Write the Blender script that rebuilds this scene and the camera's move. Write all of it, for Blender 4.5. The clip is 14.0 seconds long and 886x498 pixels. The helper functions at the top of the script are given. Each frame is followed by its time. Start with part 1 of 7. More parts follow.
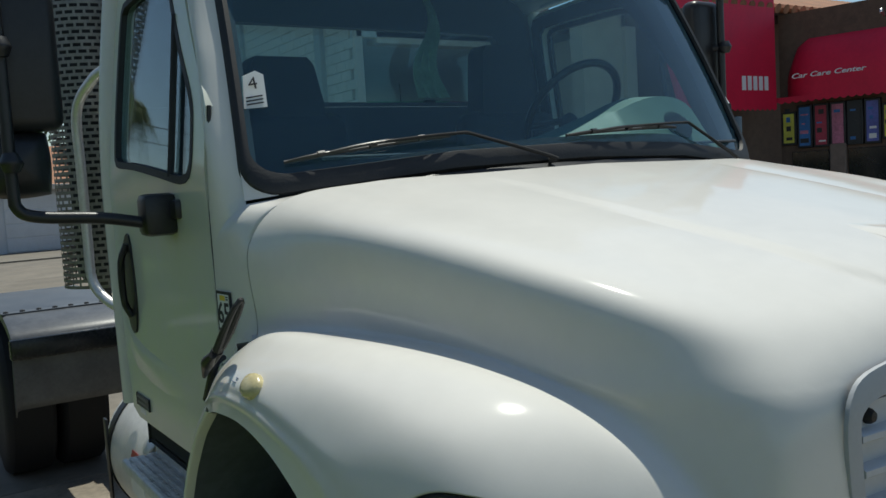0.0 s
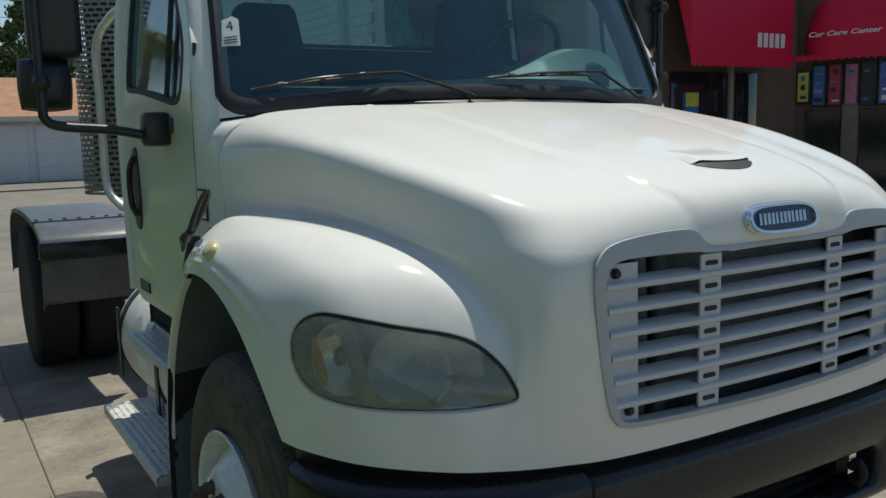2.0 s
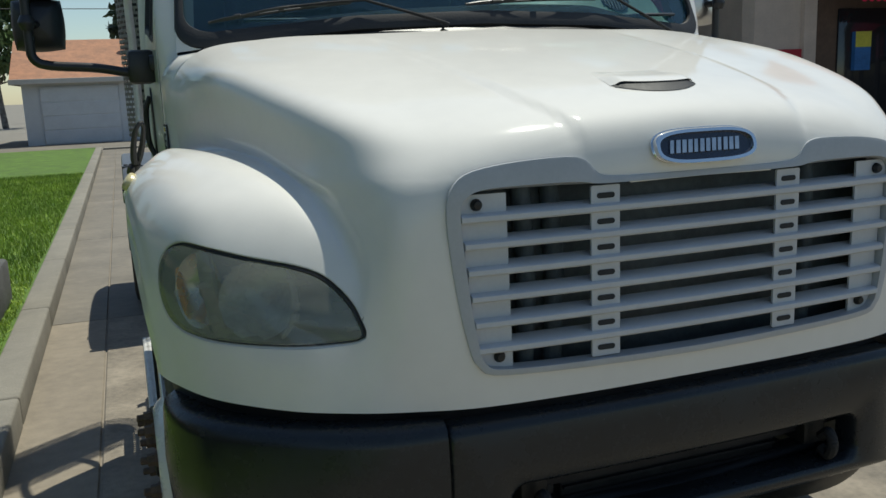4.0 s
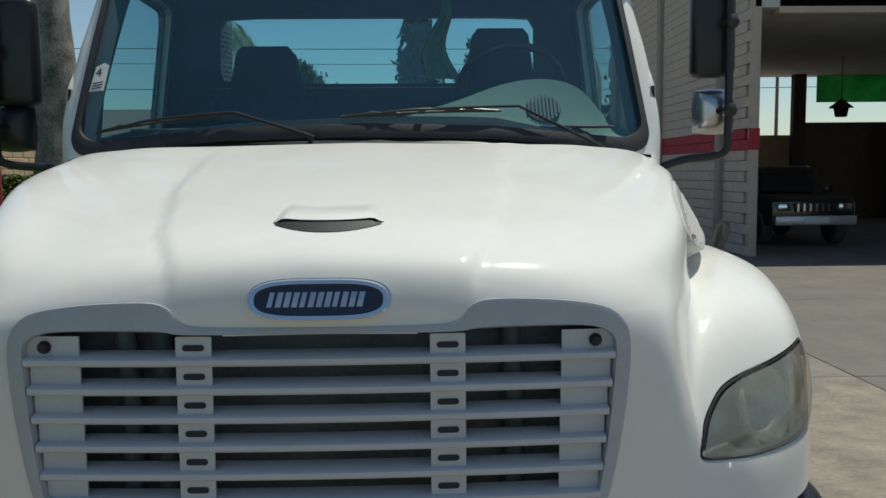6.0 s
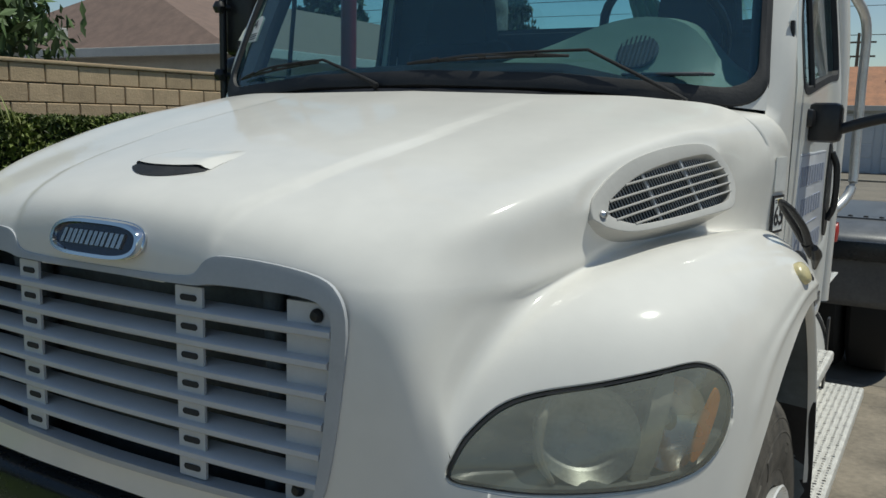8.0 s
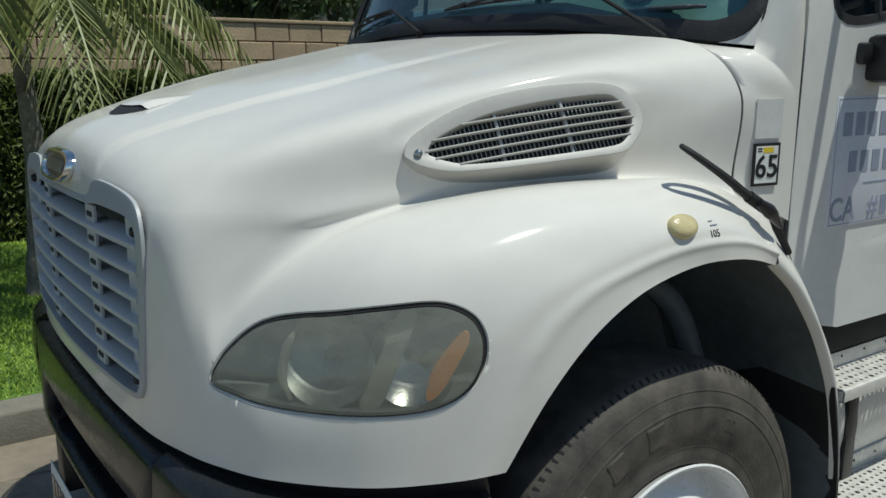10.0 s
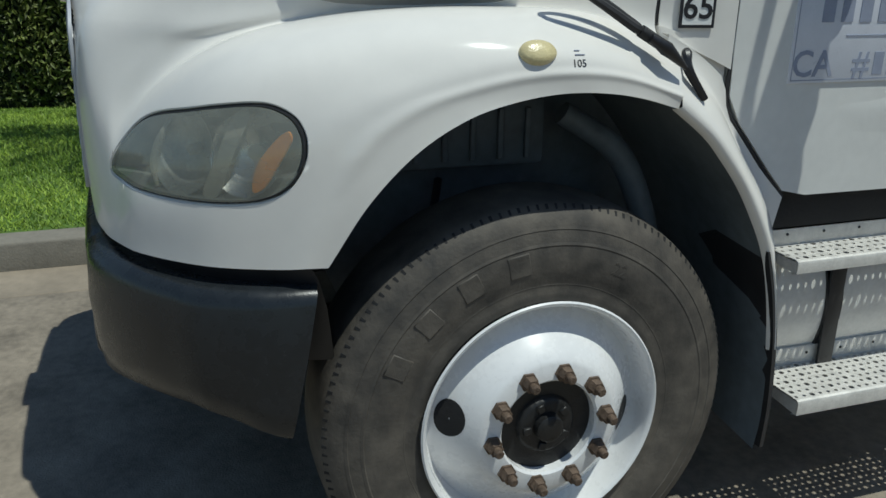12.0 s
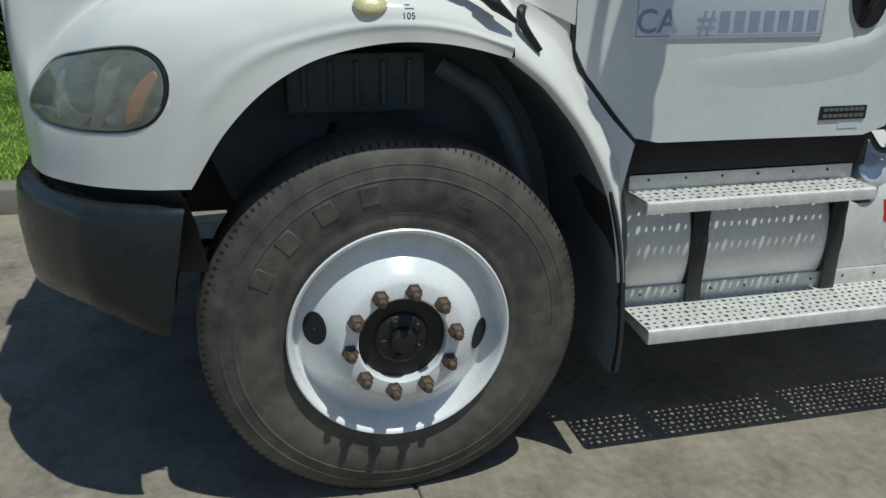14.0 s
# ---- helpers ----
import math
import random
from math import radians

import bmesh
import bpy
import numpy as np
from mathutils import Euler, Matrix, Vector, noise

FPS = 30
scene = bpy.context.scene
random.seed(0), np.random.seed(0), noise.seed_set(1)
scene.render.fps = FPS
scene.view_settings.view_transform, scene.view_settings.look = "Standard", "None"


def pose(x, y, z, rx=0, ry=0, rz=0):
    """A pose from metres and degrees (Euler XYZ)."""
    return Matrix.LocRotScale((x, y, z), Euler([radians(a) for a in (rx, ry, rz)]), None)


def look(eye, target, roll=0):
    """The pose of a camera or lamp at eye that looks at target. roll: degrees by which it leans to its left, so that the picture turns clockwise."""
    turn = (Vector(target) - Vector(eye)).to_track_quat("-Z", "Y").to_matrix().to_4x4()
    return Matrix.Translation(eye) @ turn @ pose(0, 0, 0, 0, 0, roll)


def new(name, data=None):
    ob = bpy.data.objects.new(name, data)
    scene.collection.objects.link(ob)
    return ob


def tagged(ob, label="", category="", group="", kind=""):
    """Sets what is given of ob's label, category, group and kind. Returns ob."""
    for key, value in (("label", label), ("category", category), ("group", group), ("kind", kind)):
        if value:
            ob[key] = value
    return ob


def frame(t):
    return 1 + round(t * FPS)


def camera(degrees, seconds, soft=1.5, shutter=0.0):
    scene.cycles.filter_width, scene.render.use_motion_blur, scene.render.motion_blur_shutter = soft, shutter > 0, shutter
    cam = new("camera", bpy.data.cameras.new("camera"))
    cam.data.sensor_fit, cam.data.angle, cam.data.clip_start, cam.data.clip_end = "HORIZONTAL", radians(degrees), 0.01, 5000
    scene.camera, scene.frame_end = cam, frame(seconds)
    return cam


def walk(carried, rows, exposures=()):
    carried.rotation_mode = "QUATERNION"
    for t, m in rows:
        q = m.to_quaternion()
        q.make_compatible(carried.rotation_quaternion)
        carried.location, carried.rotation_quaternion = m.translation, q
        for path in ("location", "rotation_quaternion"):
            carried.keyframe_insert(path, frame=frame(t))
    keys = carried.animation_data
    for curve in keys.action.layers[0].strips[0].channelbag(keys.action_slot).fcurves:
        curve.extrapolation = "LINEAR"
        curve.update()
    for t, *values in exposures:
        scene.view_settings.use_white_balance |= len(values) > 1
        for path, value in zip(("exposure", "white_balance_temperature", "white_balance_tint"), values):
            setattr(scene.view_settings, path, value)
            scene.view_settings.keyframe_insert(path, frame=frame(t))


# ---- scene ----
cam = camera(54.7, 14.0)
PATH = [
    (0, (-1.773, -1.679, 1.748), (-0.674, -0.017, 1.584), -3.5),
    (0.5, (-1.891, -1.827, 1.739), (-0.74, -0.207, 1.515), -3.0),
    (1, (-1.955, -2.003, 1.717), (-0.792, -0.396, 1.469), -2.5),
    (1.5, (-1.921, -2.184, 1.698), (-0.815, -0.537, 1.445), -1.6),
    (2, (-1.853, -2.366, 1.68), (-0.815, -0.68, 1.398), -1.3),
    (2.5, (-1.8, -2.432, 1.67), (-0.756, -0.754, 1.362), -1.9),
    (2.7, (-1.764, -2.448, 1.653), (-0.722, -0.772, 1.331), -1.9),
    (4.8, (-0.622, -2.705, 1.58), (-0.34, -0.769, 1.165), -2.0),
    (5, (-0.467, -2.744, 1.61), (-0.268, -0.801, 1.18), -1.8),
    (5.5, (-0.117, -2.732, 1.646), (0.023, -0.765, 1.312), -1.5),
    (6, (0.189, -2.593, 1.677), (0.245, -0.602, 1.493), -0.5),
    (6.5, (0.578, -2.509, 1.689), (0.376, -0.522, 1.572), -0.1),
    (7, (0.887, -2.356, 1.699), (0.425, -0.41, 1.68), 0.2),
    (7.5, (1.151, -2.178, 1.7), (0.499, -0.289, 1.601), 0.5),
    (7.7, (1.271, -2.145, 1.694), (0.475, -0.322, 1.493), 0.8),
    (9.8, (2.233, -1.482, 1.674), (0.656, -0.337, 1.225), 0.2),
    (10, (2.279, -1.418, 1.669), (0.675, -0.298, 1.256), 0.1),
    (10.5, (2.317, -1.223, 1.68), (0.636, -0.196, 1.334), 0.1),
    (11, (2.382, -1.04, 1.662), (0.629, -0.162, 1.268), -0.0),
    (11.5, (2.54, -0.866, 1.6), (0.756, -0.136, 1.066), 0.6),
    (12, (2.747, -0.812, 1.539), (0.96, -0.188, 0.893), 0.9),
    (12.5, (3.003, -0.757, 1.539), (1.225, -0.174, 0.832), 1.5),
    (13, (3.176, -0.574, 1.558), (1.413, 0.01, 0.816), 2.3),
    (13.5, (3.244, -0.45, 1.561), (1.476, 0.134, 0.832), 2.0),
    (14, (3.169, -0.415, 1.534), (1.358, 0.059, 0.829), 0.9),
]
walk(cam, [(t, look(eye, target, roll)) for t, eye, target, roll in PATH], exposures=[(0.0, 0.04, 6600, 2), (2.0, 0.12, 6600, 2), (5.0, 0.14, 6650, 2), (7.5, -0.16, 6600, 2), (10.0, -0.16, 6400, 0), (11.0, -0.27, 6300, 0), (11.6, -0.27, 6250, 0), (12.2, -0.16, 6150, 0), (14.0, -0.12, 6100, 0)])

SUN = Vector((0.30, 0.23, 1.0)).normalized()
world = bpy.data.worlds.new("sky")
scene.world = world
world.use_nodes = True
wn = world.node_tree.nodes
sky = wn.new("ShaderNodeTexSky")
sky.sky_type = "NISHITA"
sky.sun_disc = False
sky.sun_elevation = math.asin(SUN.z)
sky.sun_rotation = math.atan2(SUN.x, SUN.y)
sky.air_density, sky.dust_density, sky.ozone_density = 1.0, 0.3, 2.0
world.node_tree.links.new(sky.outputs[0], wn["Background"].inputs[0])
wn["Background"].inputs[1].default_value = 0.09
sun_data = bpy.data.lights.new("sun", "SUN")
sun_data.energy, sun_data.angle, sun_data.color = 3.6, radians(0.53), (1.0, 0.965, 0.90)
sun = new("sun", sun_data)
sun.matrix_world = look(SUN * 30, (0, 0, 0))


# ---- materials ----
def links(m):
    return m.node_tree.nodes, m.node_tree.links.new


def mat(name, c, rough=0.5, metal=0.0, vary=0.12, scale=6.0, bump=0.0, bscale=90.0, c2=None, coat=0.0, spec=0.5, isl=0.0, mix=0.5, rvary=0.1):
    """A surface with two scales of colour variation, fine relief and uneven gloss."""
    m = bpy.data.materials.new(name)
    m.use_nodes = True
    n, l = links(m)
    p = n["Principled BSDF"]
    p.inputs["Metallic"].default_value = metal
    p.inputs["Specular IOR Level"].default_value = spec
    p.inputs["Coat Weight"].default_value = coat
    p.inputs["Coat Roughness"].default_value = 0.09
    geo = n.new("ShaderNodeNewGeometry")
    big = n.new("ShaderNodeTexNoise")
    big.inputs["Scale"].default_value, big.inputs["Detail"].default_value, big.inputs["Roughness"].default_value = scale, 6, 0.62
    fine = n.new("ShaderNodeTexNoise")
    fine.inputs["Scale"].default_value, fine.inputs["Detail"].default_value = scale * 9, 3
    l(geo.outputs["Position"], big.inputs["Vector"])
    l(geo.outputs["Position"], fine.inputs["Vector"])
    add = n.new("ShaderNodeMath")
    add.operation = "MULTIPLY_ADD"
    l(fine.outputs["Fac"], add.inputs[0])
    add.inputs[1].default_value = 0.45
    l(big.outputs["Fac"], add.inputs[2])
    ramp = n.new("ShaderNodeMapRange")
    ramp.inputs["From Min"].default_value, ramp.inputs["From Max"].default_value = 0.5, 0.95
    l(add.outputs[0], ramp.inputs["Value"])
    lo = tuple(v * (1 - vary) for v in c)
    hi = c2 or tuple(min(1, v * (1 + vary)) for v in c)
    cm = n.new("ShaderNodeMix")
    cm.data_type = "RGBA"
    cm.inputs[6].default_value, cm.inputs[7].default_value = (*lo, 1), (*hi, 1)
    l(ramp.outputs[0], cm.inputs[0])
    out = cm.outputs[2]
    if isl:
        hsv = n.new("ShaderNodeHueSaturation")
        mr = n.new("ShaderNodeMapRange")
        mr.inputs["To Min"].default_value, mr.inputs["To Max"].default_value = 1 - isl, 1 + isl
        oi = n.new("ShaderNodeObjectInfo")
        if isl > 0.3:
            l(geo.outputs["Random Per Island"], mr.inputs["Value"])
        else:
            l(oi.outputs["Random"], mr.inputs["Value"])
        l(mr.outputs[0], hsv.inputs["Value"])
        l(out, hsv.inputs["Color"])
        out = hsv.outputs[0]
    l(out, p.inputs["Base Color"])
    rr = n.new("ShaderNodeMapRange")
    rr.inputs["To Min"].default_value, rr.inputs["To Max"].default_value = max(0.02, rough - rvary * rough), min(1, rough + rvary * rough)
    l(ramp.outputs[0], rr.inputs["Value"])
    l(rr.outputs[0], p.inputs["Roughness"])
    if bump:
        bt = n.new("ShaderNodeTexNoise")
        bt.inputs["Scale"].default_value, bt.inputs["Detail"].default_value = bscale, 4
        l(geo.outputs["Position"], bt.inputs["Vector"])
        b = n.new("ShaderNodeBump")
        b.inputs["Strength"].default_value, b.inputs["Distance"].default_value = bump, 0.01
        l(bt.outputs["Fac"], b.inputs["Height"])
        l(b.outputs[0], p.inputs["Normal"])
    return m


def glass(name, tint, gloss_rough=0.02, haze=0.0, haze_c=(0.5, 0.5, 0.45)):
    """A tinted pane: clear through, with a Fresnel gloss; haze mixes in weathered plastic."""
    m = bpy.data.materials.new(name)
    m.use_nodes = True
    n, l = links(m)
    n.remove(n["Principled BSDF"])
    tr, gl, fr, mx = n.new("ShaderNodeBsdfTransparent"), n.new("ShaderNodeBsdfGlossy"), n.new("ShaderNodeLayerWeight"), n.new("ShaderNodeMixShader")
    tr.inputs[0].default_value = (*tint, 1)
    gl.inputs["Roughness"].default_value = gloss_rough
    pw, sc_ = n.new("ShaderNodeMath"), n.new("ShaderNodeMath")
    pw.operation, sc_.operation = "POWER", "MULTIPLY_ADD"
    pw.inputs[1].default_value, sc_.inputs[1].default_value, sc_.inputs[2].default_value = 5.0, 0.95, 0.05
    l(fr.outputs["Facing"], pw.inputs[0])
    l(pw.outputs[0], sc_.inputs[0])
    body = tr.outputs[0]
    if haze:
        df, hm, nz = n.new("ShaderNodeBsdfDiffuse"), n.new("ShaderNodeMixShader"), n.new("ShaderNodeTexNoise")
        nz.inputs["Scale"].default_value = 7
        mr = n.new("ShaderNodeMapRange")
        mr.inputs["To Min"].default_value, mr.inputs["To Max"].default_value = haze * 0.7, min(1, haze * 1.3)
        l(nz.outputs["Fac"], mr.inputs["Value"])
        df.inputs[0].default_value = (*haze_c, 1)
        l(mr.outputs[0], hm.inputs[0])
        l(tr.outputs[0], hm.inputs[1])
        l(df.outputs[0], hm.inputs[2])
        body = hm.outputs[0]
    l(sc_.outputs[0], mx.inputs[0])
    l(body, mx.inputs[1])
    l(gl.outputs[0], mx.inputs[2])
    l(mx.outputs[0], n["Material Output"].inputs[0])
    return m


WHITE = mat("white_truck_paint", (0.76, 0.735, 0.685), 0.6, vary=0.035, scale=2.5, coat=0.7, spec=0.2, bump=0.012, bscale=160)
GRIMY = mat("grimy_white_door_paint", (0.715, 0.72, 0.68), 0.34, vary=0.12, scale=2.2, coat=0.5, c2=(0.63, 0.66, 0.52), bump=0.012, bscale=160)
DOORWHITE = mat("white_door_paint", (0.72, 0.72, 0.69), 0.32, vary=0.06, scale=3.5, coat=0.4, bump=0.012, bscale=160)
WHITE.node_tree.nodes["Principled BSDF"].inputs["Coat Roughness"].default_value = 0.085
GREYPL = mat("grey_grille_plastic", (0.42, 0.435, 0.455), 0.42, vary=0.06, scale=14, bump=0.02)
VENTPL = mat("off_white_plastic", (0.47, 0.455, 0.425), 0.45, vary=0.06, scale=10, bump=0.02)
GRILLE = mat("pale_grille_plastic", (0.53, 0.54, 0.56), 0.45, vary=0.05, scale=14, bump=0.02)
BLACKPL = mat("black_moulded_plastic", (0.018, 0.018, 0.02), 0.38, vary=0.3, scale=9, bump=0.06, bscale=260)
BUMPER = mat("black_bumper_plastic", (0.015, 0.018, 0.021), 0.27, vary=0.25, scale=5, bump=0.05, bscale=300, rvary=0.3, spec=0.42)
# black rubber, also used where shade is painted as near-black colour
BLACKSHADE = mat("black_rubber_and_shade", (0.013, 0.013, 0.014), 0.8, vary=0.3, scale=9, bump=0.15)
RUBBER = mat("black_rubber", (0.024, 0.024, 0.026), 0.62, vary=0.3, scale=12, bump=0.1, bscale=120)
RADIATOR = mat("dusty_radiator_core", (0.10, 0.115, 0.12), 0.6, vary=0.35, scale=7, bump=0.2, bscale=240)
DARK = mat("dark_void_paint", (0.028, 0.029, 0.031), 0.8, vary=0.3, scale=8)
TYRE = mat("dusty_tyre_rubber", (0.043, 0.041, 0.039), 0.72, vary=0.40, scale=2.2, bump=0.14, bscale=110, c2=(0.155, 0.135, 0.11))
WELL = mat("dusty_black_liner", (0.13, 0.152, 0.165), 0.5, vary=0.35, scale=3, bump=0.08)
RIM = mat("white_wheel_enamel", (0.78, 0.78, 0.775), 0.28, vary=0.05, scale=9, coat=0.4)
RUST = mat("rusty_steel", (0.13, 0.092, 0.066), 0.72, metal=0.35, vary=0.4, scale=60, bump=0.3, bscale=200)
HUB = mat("greasy_black_hub", (0.011, 0.011, 0.011), 0.5, vary=0.4, scale=40, bump=0.2)
CHROME = mat("chrome", (0.78, 0.79, 0.80), 0.08, metal=1.0, vary=0.04, scale=20)
STEEL = mat("brushed_stainless", (0.56, 0.57, 0.58), 0.3, metal=1.0, vary=0.12, scale=22, bump=0.03)
GUARD = mat("tarnished_steel_guard", (0.27, 0.26, 0.24), 0.5, metal=0.7, vary=0.25, scale=12, bump=0.05)
ALU = mat("dull_aluminium", (0.68, 0.68, 0.67), 0.40, metal=0.6, vary=0.14, scale=14, bump=0.05)
TANK = mat("weathered_pale_tank", (0.70, 0.69, 0.66), 0.42, metal=0.25, vary=0.12, scale=8, bump=0.04)
TREAD = mat("worn_step_aluminium", (0.64, 0.62, 0.575), 0.5, metal=0.2, vary=0.16, scale=30, bump=0.12, bscale=160)
AMBER = mat("amber_reflector", (0.95, 0.30, 0.0), 0.22, vary=0.12, scale=40, bump=0.2, bscale=300)
MARK = mat("yellowed_marker_lens", (0.64, 0.55, 0.30), 0.25, vary=0.12, scale=40, bump=0.15, bscale=220, coat=0.3)
TANPL = mat("tan_lamp_plastic", (0.33, 0.32, 0.27), 0.45, vary=0.1, scale=30, bump=0.05)
DULLBOWL = mat("dull_reflector_bowl", (0.42, 0.44, 0.42), 0.42, metal=0.8, vary=0.25, scale=16)
NAVY = mat("navy_badge_enamel", (0.012, 0.019, 0.042), 0.25, vary=0.15, scale=30, coat=0.5)
GLASS = glass("tinted_windscreen_glass", (0.55, 0.81, 0.85), 0.02, 0.10, (0.14, 0.33, 0.50))
SIDEGLASS = glass("side_window_glass", (0.82, 0.93, 0.94))
LENS = glass("hazy_headlamp_lens", (0.90, 0.91, 0.86), 0.06, 0.47, (0.355, 0.362, 0.302))
HOUSING = mat("grey_lamp_housing", (0.16, 0.18, 0.18), 0.3, vary=0.15, scale=18, bump=0.03)
BRIGHTBOWL = mat("bright_reflector_bowl", (0.80, 0.80, 0.78), 0.22, metal=1.0, vary=0.1, scale=16, bump=0.06, bscale=60)
DASH = mat("grey_green_dashboard", (0.115, 0.172, 0.140), 0.6, vary=0.08, scale=20, bump=0.08, bscale=400)
CABTRIM = mat("dark_cab_trim", (0.034, 0.044, 0.060), 0.7, vary=0.15, scale=18, bump=0.06)
SEAT = mat("charcoal_seat_fabric", (0.022, 0.026, 0.034), 0.85, vary=0.2, scale=40, bump=0.2, bscale=500)
CLOTH = mat("faded_green_cloth", (0.38, 0.55, 0.40), 0.9, vary=0.2, scale=12, bump=0.2, bscale=60)
PAPER = mat("white_sticker", (0.78, 0.78, 0.75), 0.5, vary=0.03, scale=30)
FILM = mat("pale_blue_door_decal", (0.66, 0.68, 0.74), 0.3, vary=0.04, scale=20, coat=0.3)
BADGEGREY = mat("worn_grey_lettering", (0.16, 0.16, 0.165), 0.4, vary=0.1, scale=30)
GHOST = mat("grey_adhesive_patch", (0.66, 0.66, 0.64), 0.5, vary=0.08, scale=20)
INK = mat("black_ink", (0.015, 0.015, 0.018), 0.5, vary=0.1, scale=30)
FADED = mat("faded_blue_grey_ink", (0.30, 0.33, 0.42), 0.45, vary=0.1, scale=30)
YELLOW = mat("yellow_ink", (0.75, 0.55, 0.04), 0.5, vary=0.06, scale=30)
REDLBL = mat("red_label", (0.48, 0.03, 0.025), 0.4, vary=0.08, scale=30)
FENDGREY = mat("weathered_black_fender", (0.10, 0.106, 0.116), 0.40, vary=0.25, scale=6, bump=0.05)
BRONZE = mat("brown_frame_paint", (0.10, 0.055, 0.035), 0.6, vary=0.3, scale=10, bump=0.15)
ORANGE = mat("orange_lamp_lens", (0.70, 0.22, 0.02), 0.2, vary=0.05, scale=30, coat=0.4)


# ---- mesh helpers ----
def mesh_of(name, verts, faces, material, smooth=40):
    me = bpy.data.meshes.new(name)
    me.from_pydata([tuple(v) for v in verts], [], faces)
    me.update()
    bm = bmesh.new()
    bm.from_mesh(me)
    bmesh.ops.recalc_face_normals(bm, faces=bm.faces)
    bm.to_mesh(me)
    bm.free()
    if smooth:
        me.shade_smooth()
        me.set_sharp_from_angle(angle=radians(smooth))
    me.materials.append(material)
    return me


def put(name, me, parent=None, label=""):
    ob = new(name, me)
    if parent is not None:
        ob.parent = parent
    if label:
        tagged(ob, label)
    return ob


def part(name, bm, material, parent=None, label="", smooth=40):
    me = bpy.data.meshes.new(name)
    bmesh.ops.recalc_face_normals(bm, faces=bm.faces)
    bm.to_mesh(me)
    bm.free()
    if smooth:
        me.shade_smooth()
        me.set_sharp_from_angle(angle=radians(smooth))
    me.materials.append(material)
    return put(name, me, parent, label)


def thing(name, label, category, at=(0, 0, 0), group="", kind=""):
    ob = new(name)
    ob.location = at
    ob.empty_display_size = 0.1
    return tagged(ob, label, category, group, kind)


def box(x0, x1, y0, y1, z0, z1, bevel=0.0, seg=2, bm=None, m=None):
    b = bmesh.new()
    bmesh.ops.create_cube(b, size=1)
    for v in b.verts:
        v.co = Vector(((x0, x1)[v.co.x > 0], (y0, y1)[v.co.y > 0], (z0, z1)[v.co.z > 0]))
    if bevel:
        bmesh.ops.bevel(b, geom=b.edges[:], offset=bevel, segments=seg, profile=0.5, affect="EDGES")
    if m is not None:
        bmesh.ops.transform(b, matrix=m, verts=b.verts[:])
    return merge(bm, b)


def merge(bm, b):
    if bm is None:
        return b
    me = bpy.data.meshes.new("tmp")
    b.to_mesh(me)
    b.free()
    bm.from_mesh(me)
    bpy.data.meshes.remove(me)
    return bm


def catmull(points, n):
    """A smooth curve through the points, n steps a span (works on arrays of any width)."""
    p = np.asarray(points, float)
    p = np.concatenate([2 * p[:1] - p[1:2], p, 2 * p[-1:] - p[-2:-1]])
    out = []
    for i in range(1, len(p) - 2):
        for k in range(n):
            t = k / n
            out.append(0.5 * (2 * p[i] + (p[i + 1] - p[i - 1]) * t + (2 * p[i - 1] - 5 * p[i] + 4 * p[i + 1] - p[i + 2]) * t * t
                              + (3 * p[i] - p[i - 1] - 3 * p[i + 1] + p[i + 2]) * t ** 3))
    out.append(p[-2])
    return np.array(out)


def centripetal(p, n):
    """A smooth sheet through rows of points that stand at uneven distances."""
    p = np.concatenate([2 * p[:1] - p[1:2], p, 2 * p[-1:] - p[-2:-1]])
    d = np.linalg.norm(np.diff(p, axis=0), axis=-1, keepdims=True) ** .5 + 1e-6
    slope = np.diff(p, axis=0) / d
    m = slope[:-1] - (p[2:] - p[:-2]) / (d[:-1] + d[1:]) + slope[1:]
    out = []
    for i in range(len(p) - 3):
        a, b, h = p[i + 1], p[i + 2], d[i + 1]
        for k in range(n):
            t = k / n
            out.append(a * (1 + 2 * t) * (1 - t) ** 2 + m[i] * h * t * (1 - t) ** 2 + b * t * t * (3 - 2 * t) + m[i + 1] * h * t * t * (t - 1))
    return np.array(out + [p[-2]])


def closed_curve(points, n):
    p = list(points)
    return catmull(p[-2:] + p + p[:3], n)[2 * n:-2 * n - 1][: len(p) * n]


def tube(points, r, sides=10, n=6, bm=None, smooth_path=True, cap=True):
    """A round bar along a path; r is one radius or one for each point of the path."""
    pts = catmull(points, n) if smooth_path and len(points) > 2 else np.asarray(points, float)
    rr = np.interp(np.linspace(0, 1, len(pts)), np.linspace(0, 1, len(r)), r) if isinstance(r, (list, tuple)) else [r] * len(pts)
    verts, faces = [], []
    up = Vector((0.12, 0.3, 0.95)).normalized()
    for i, p in enumerate(pts):
        d = Vector(pts[min(i + 1, len(pts) - 1)]) - Vector(pts[max(i - 1, 0)])
        d.normalize()
        a = d.cross(up)
        if a.length < 0.05:
            a = d.cross(Vector((1, 0, 0)))
        a.normalize()
        b = d.cross(a)
        for k in range(sides):
            w = 2 * math.pi * k / sides
            verts.append(Vector(p) + (a * math.cos(w) + b * math.sin(w)) * rr[i])
    for i in range(len(pts) - 1):
        for k in range(sides):
            k2 = (k + 1) % sides
            faces.append((i * sides + k, i * sides + k2, (i + 1) * sides + k2, (i + 1) * sides + k))
    if cap:
        faces += [tuple(range(sides)), tuple(range((len(pts) - 1) * sides, len(pts) * sides))]
    b = bmesh.new()
    vs = [b.verts.new(v) for v in verts]
    for f in faces:
        b.faces.new([vs[i] for i in f])
    return merge(bm, b)


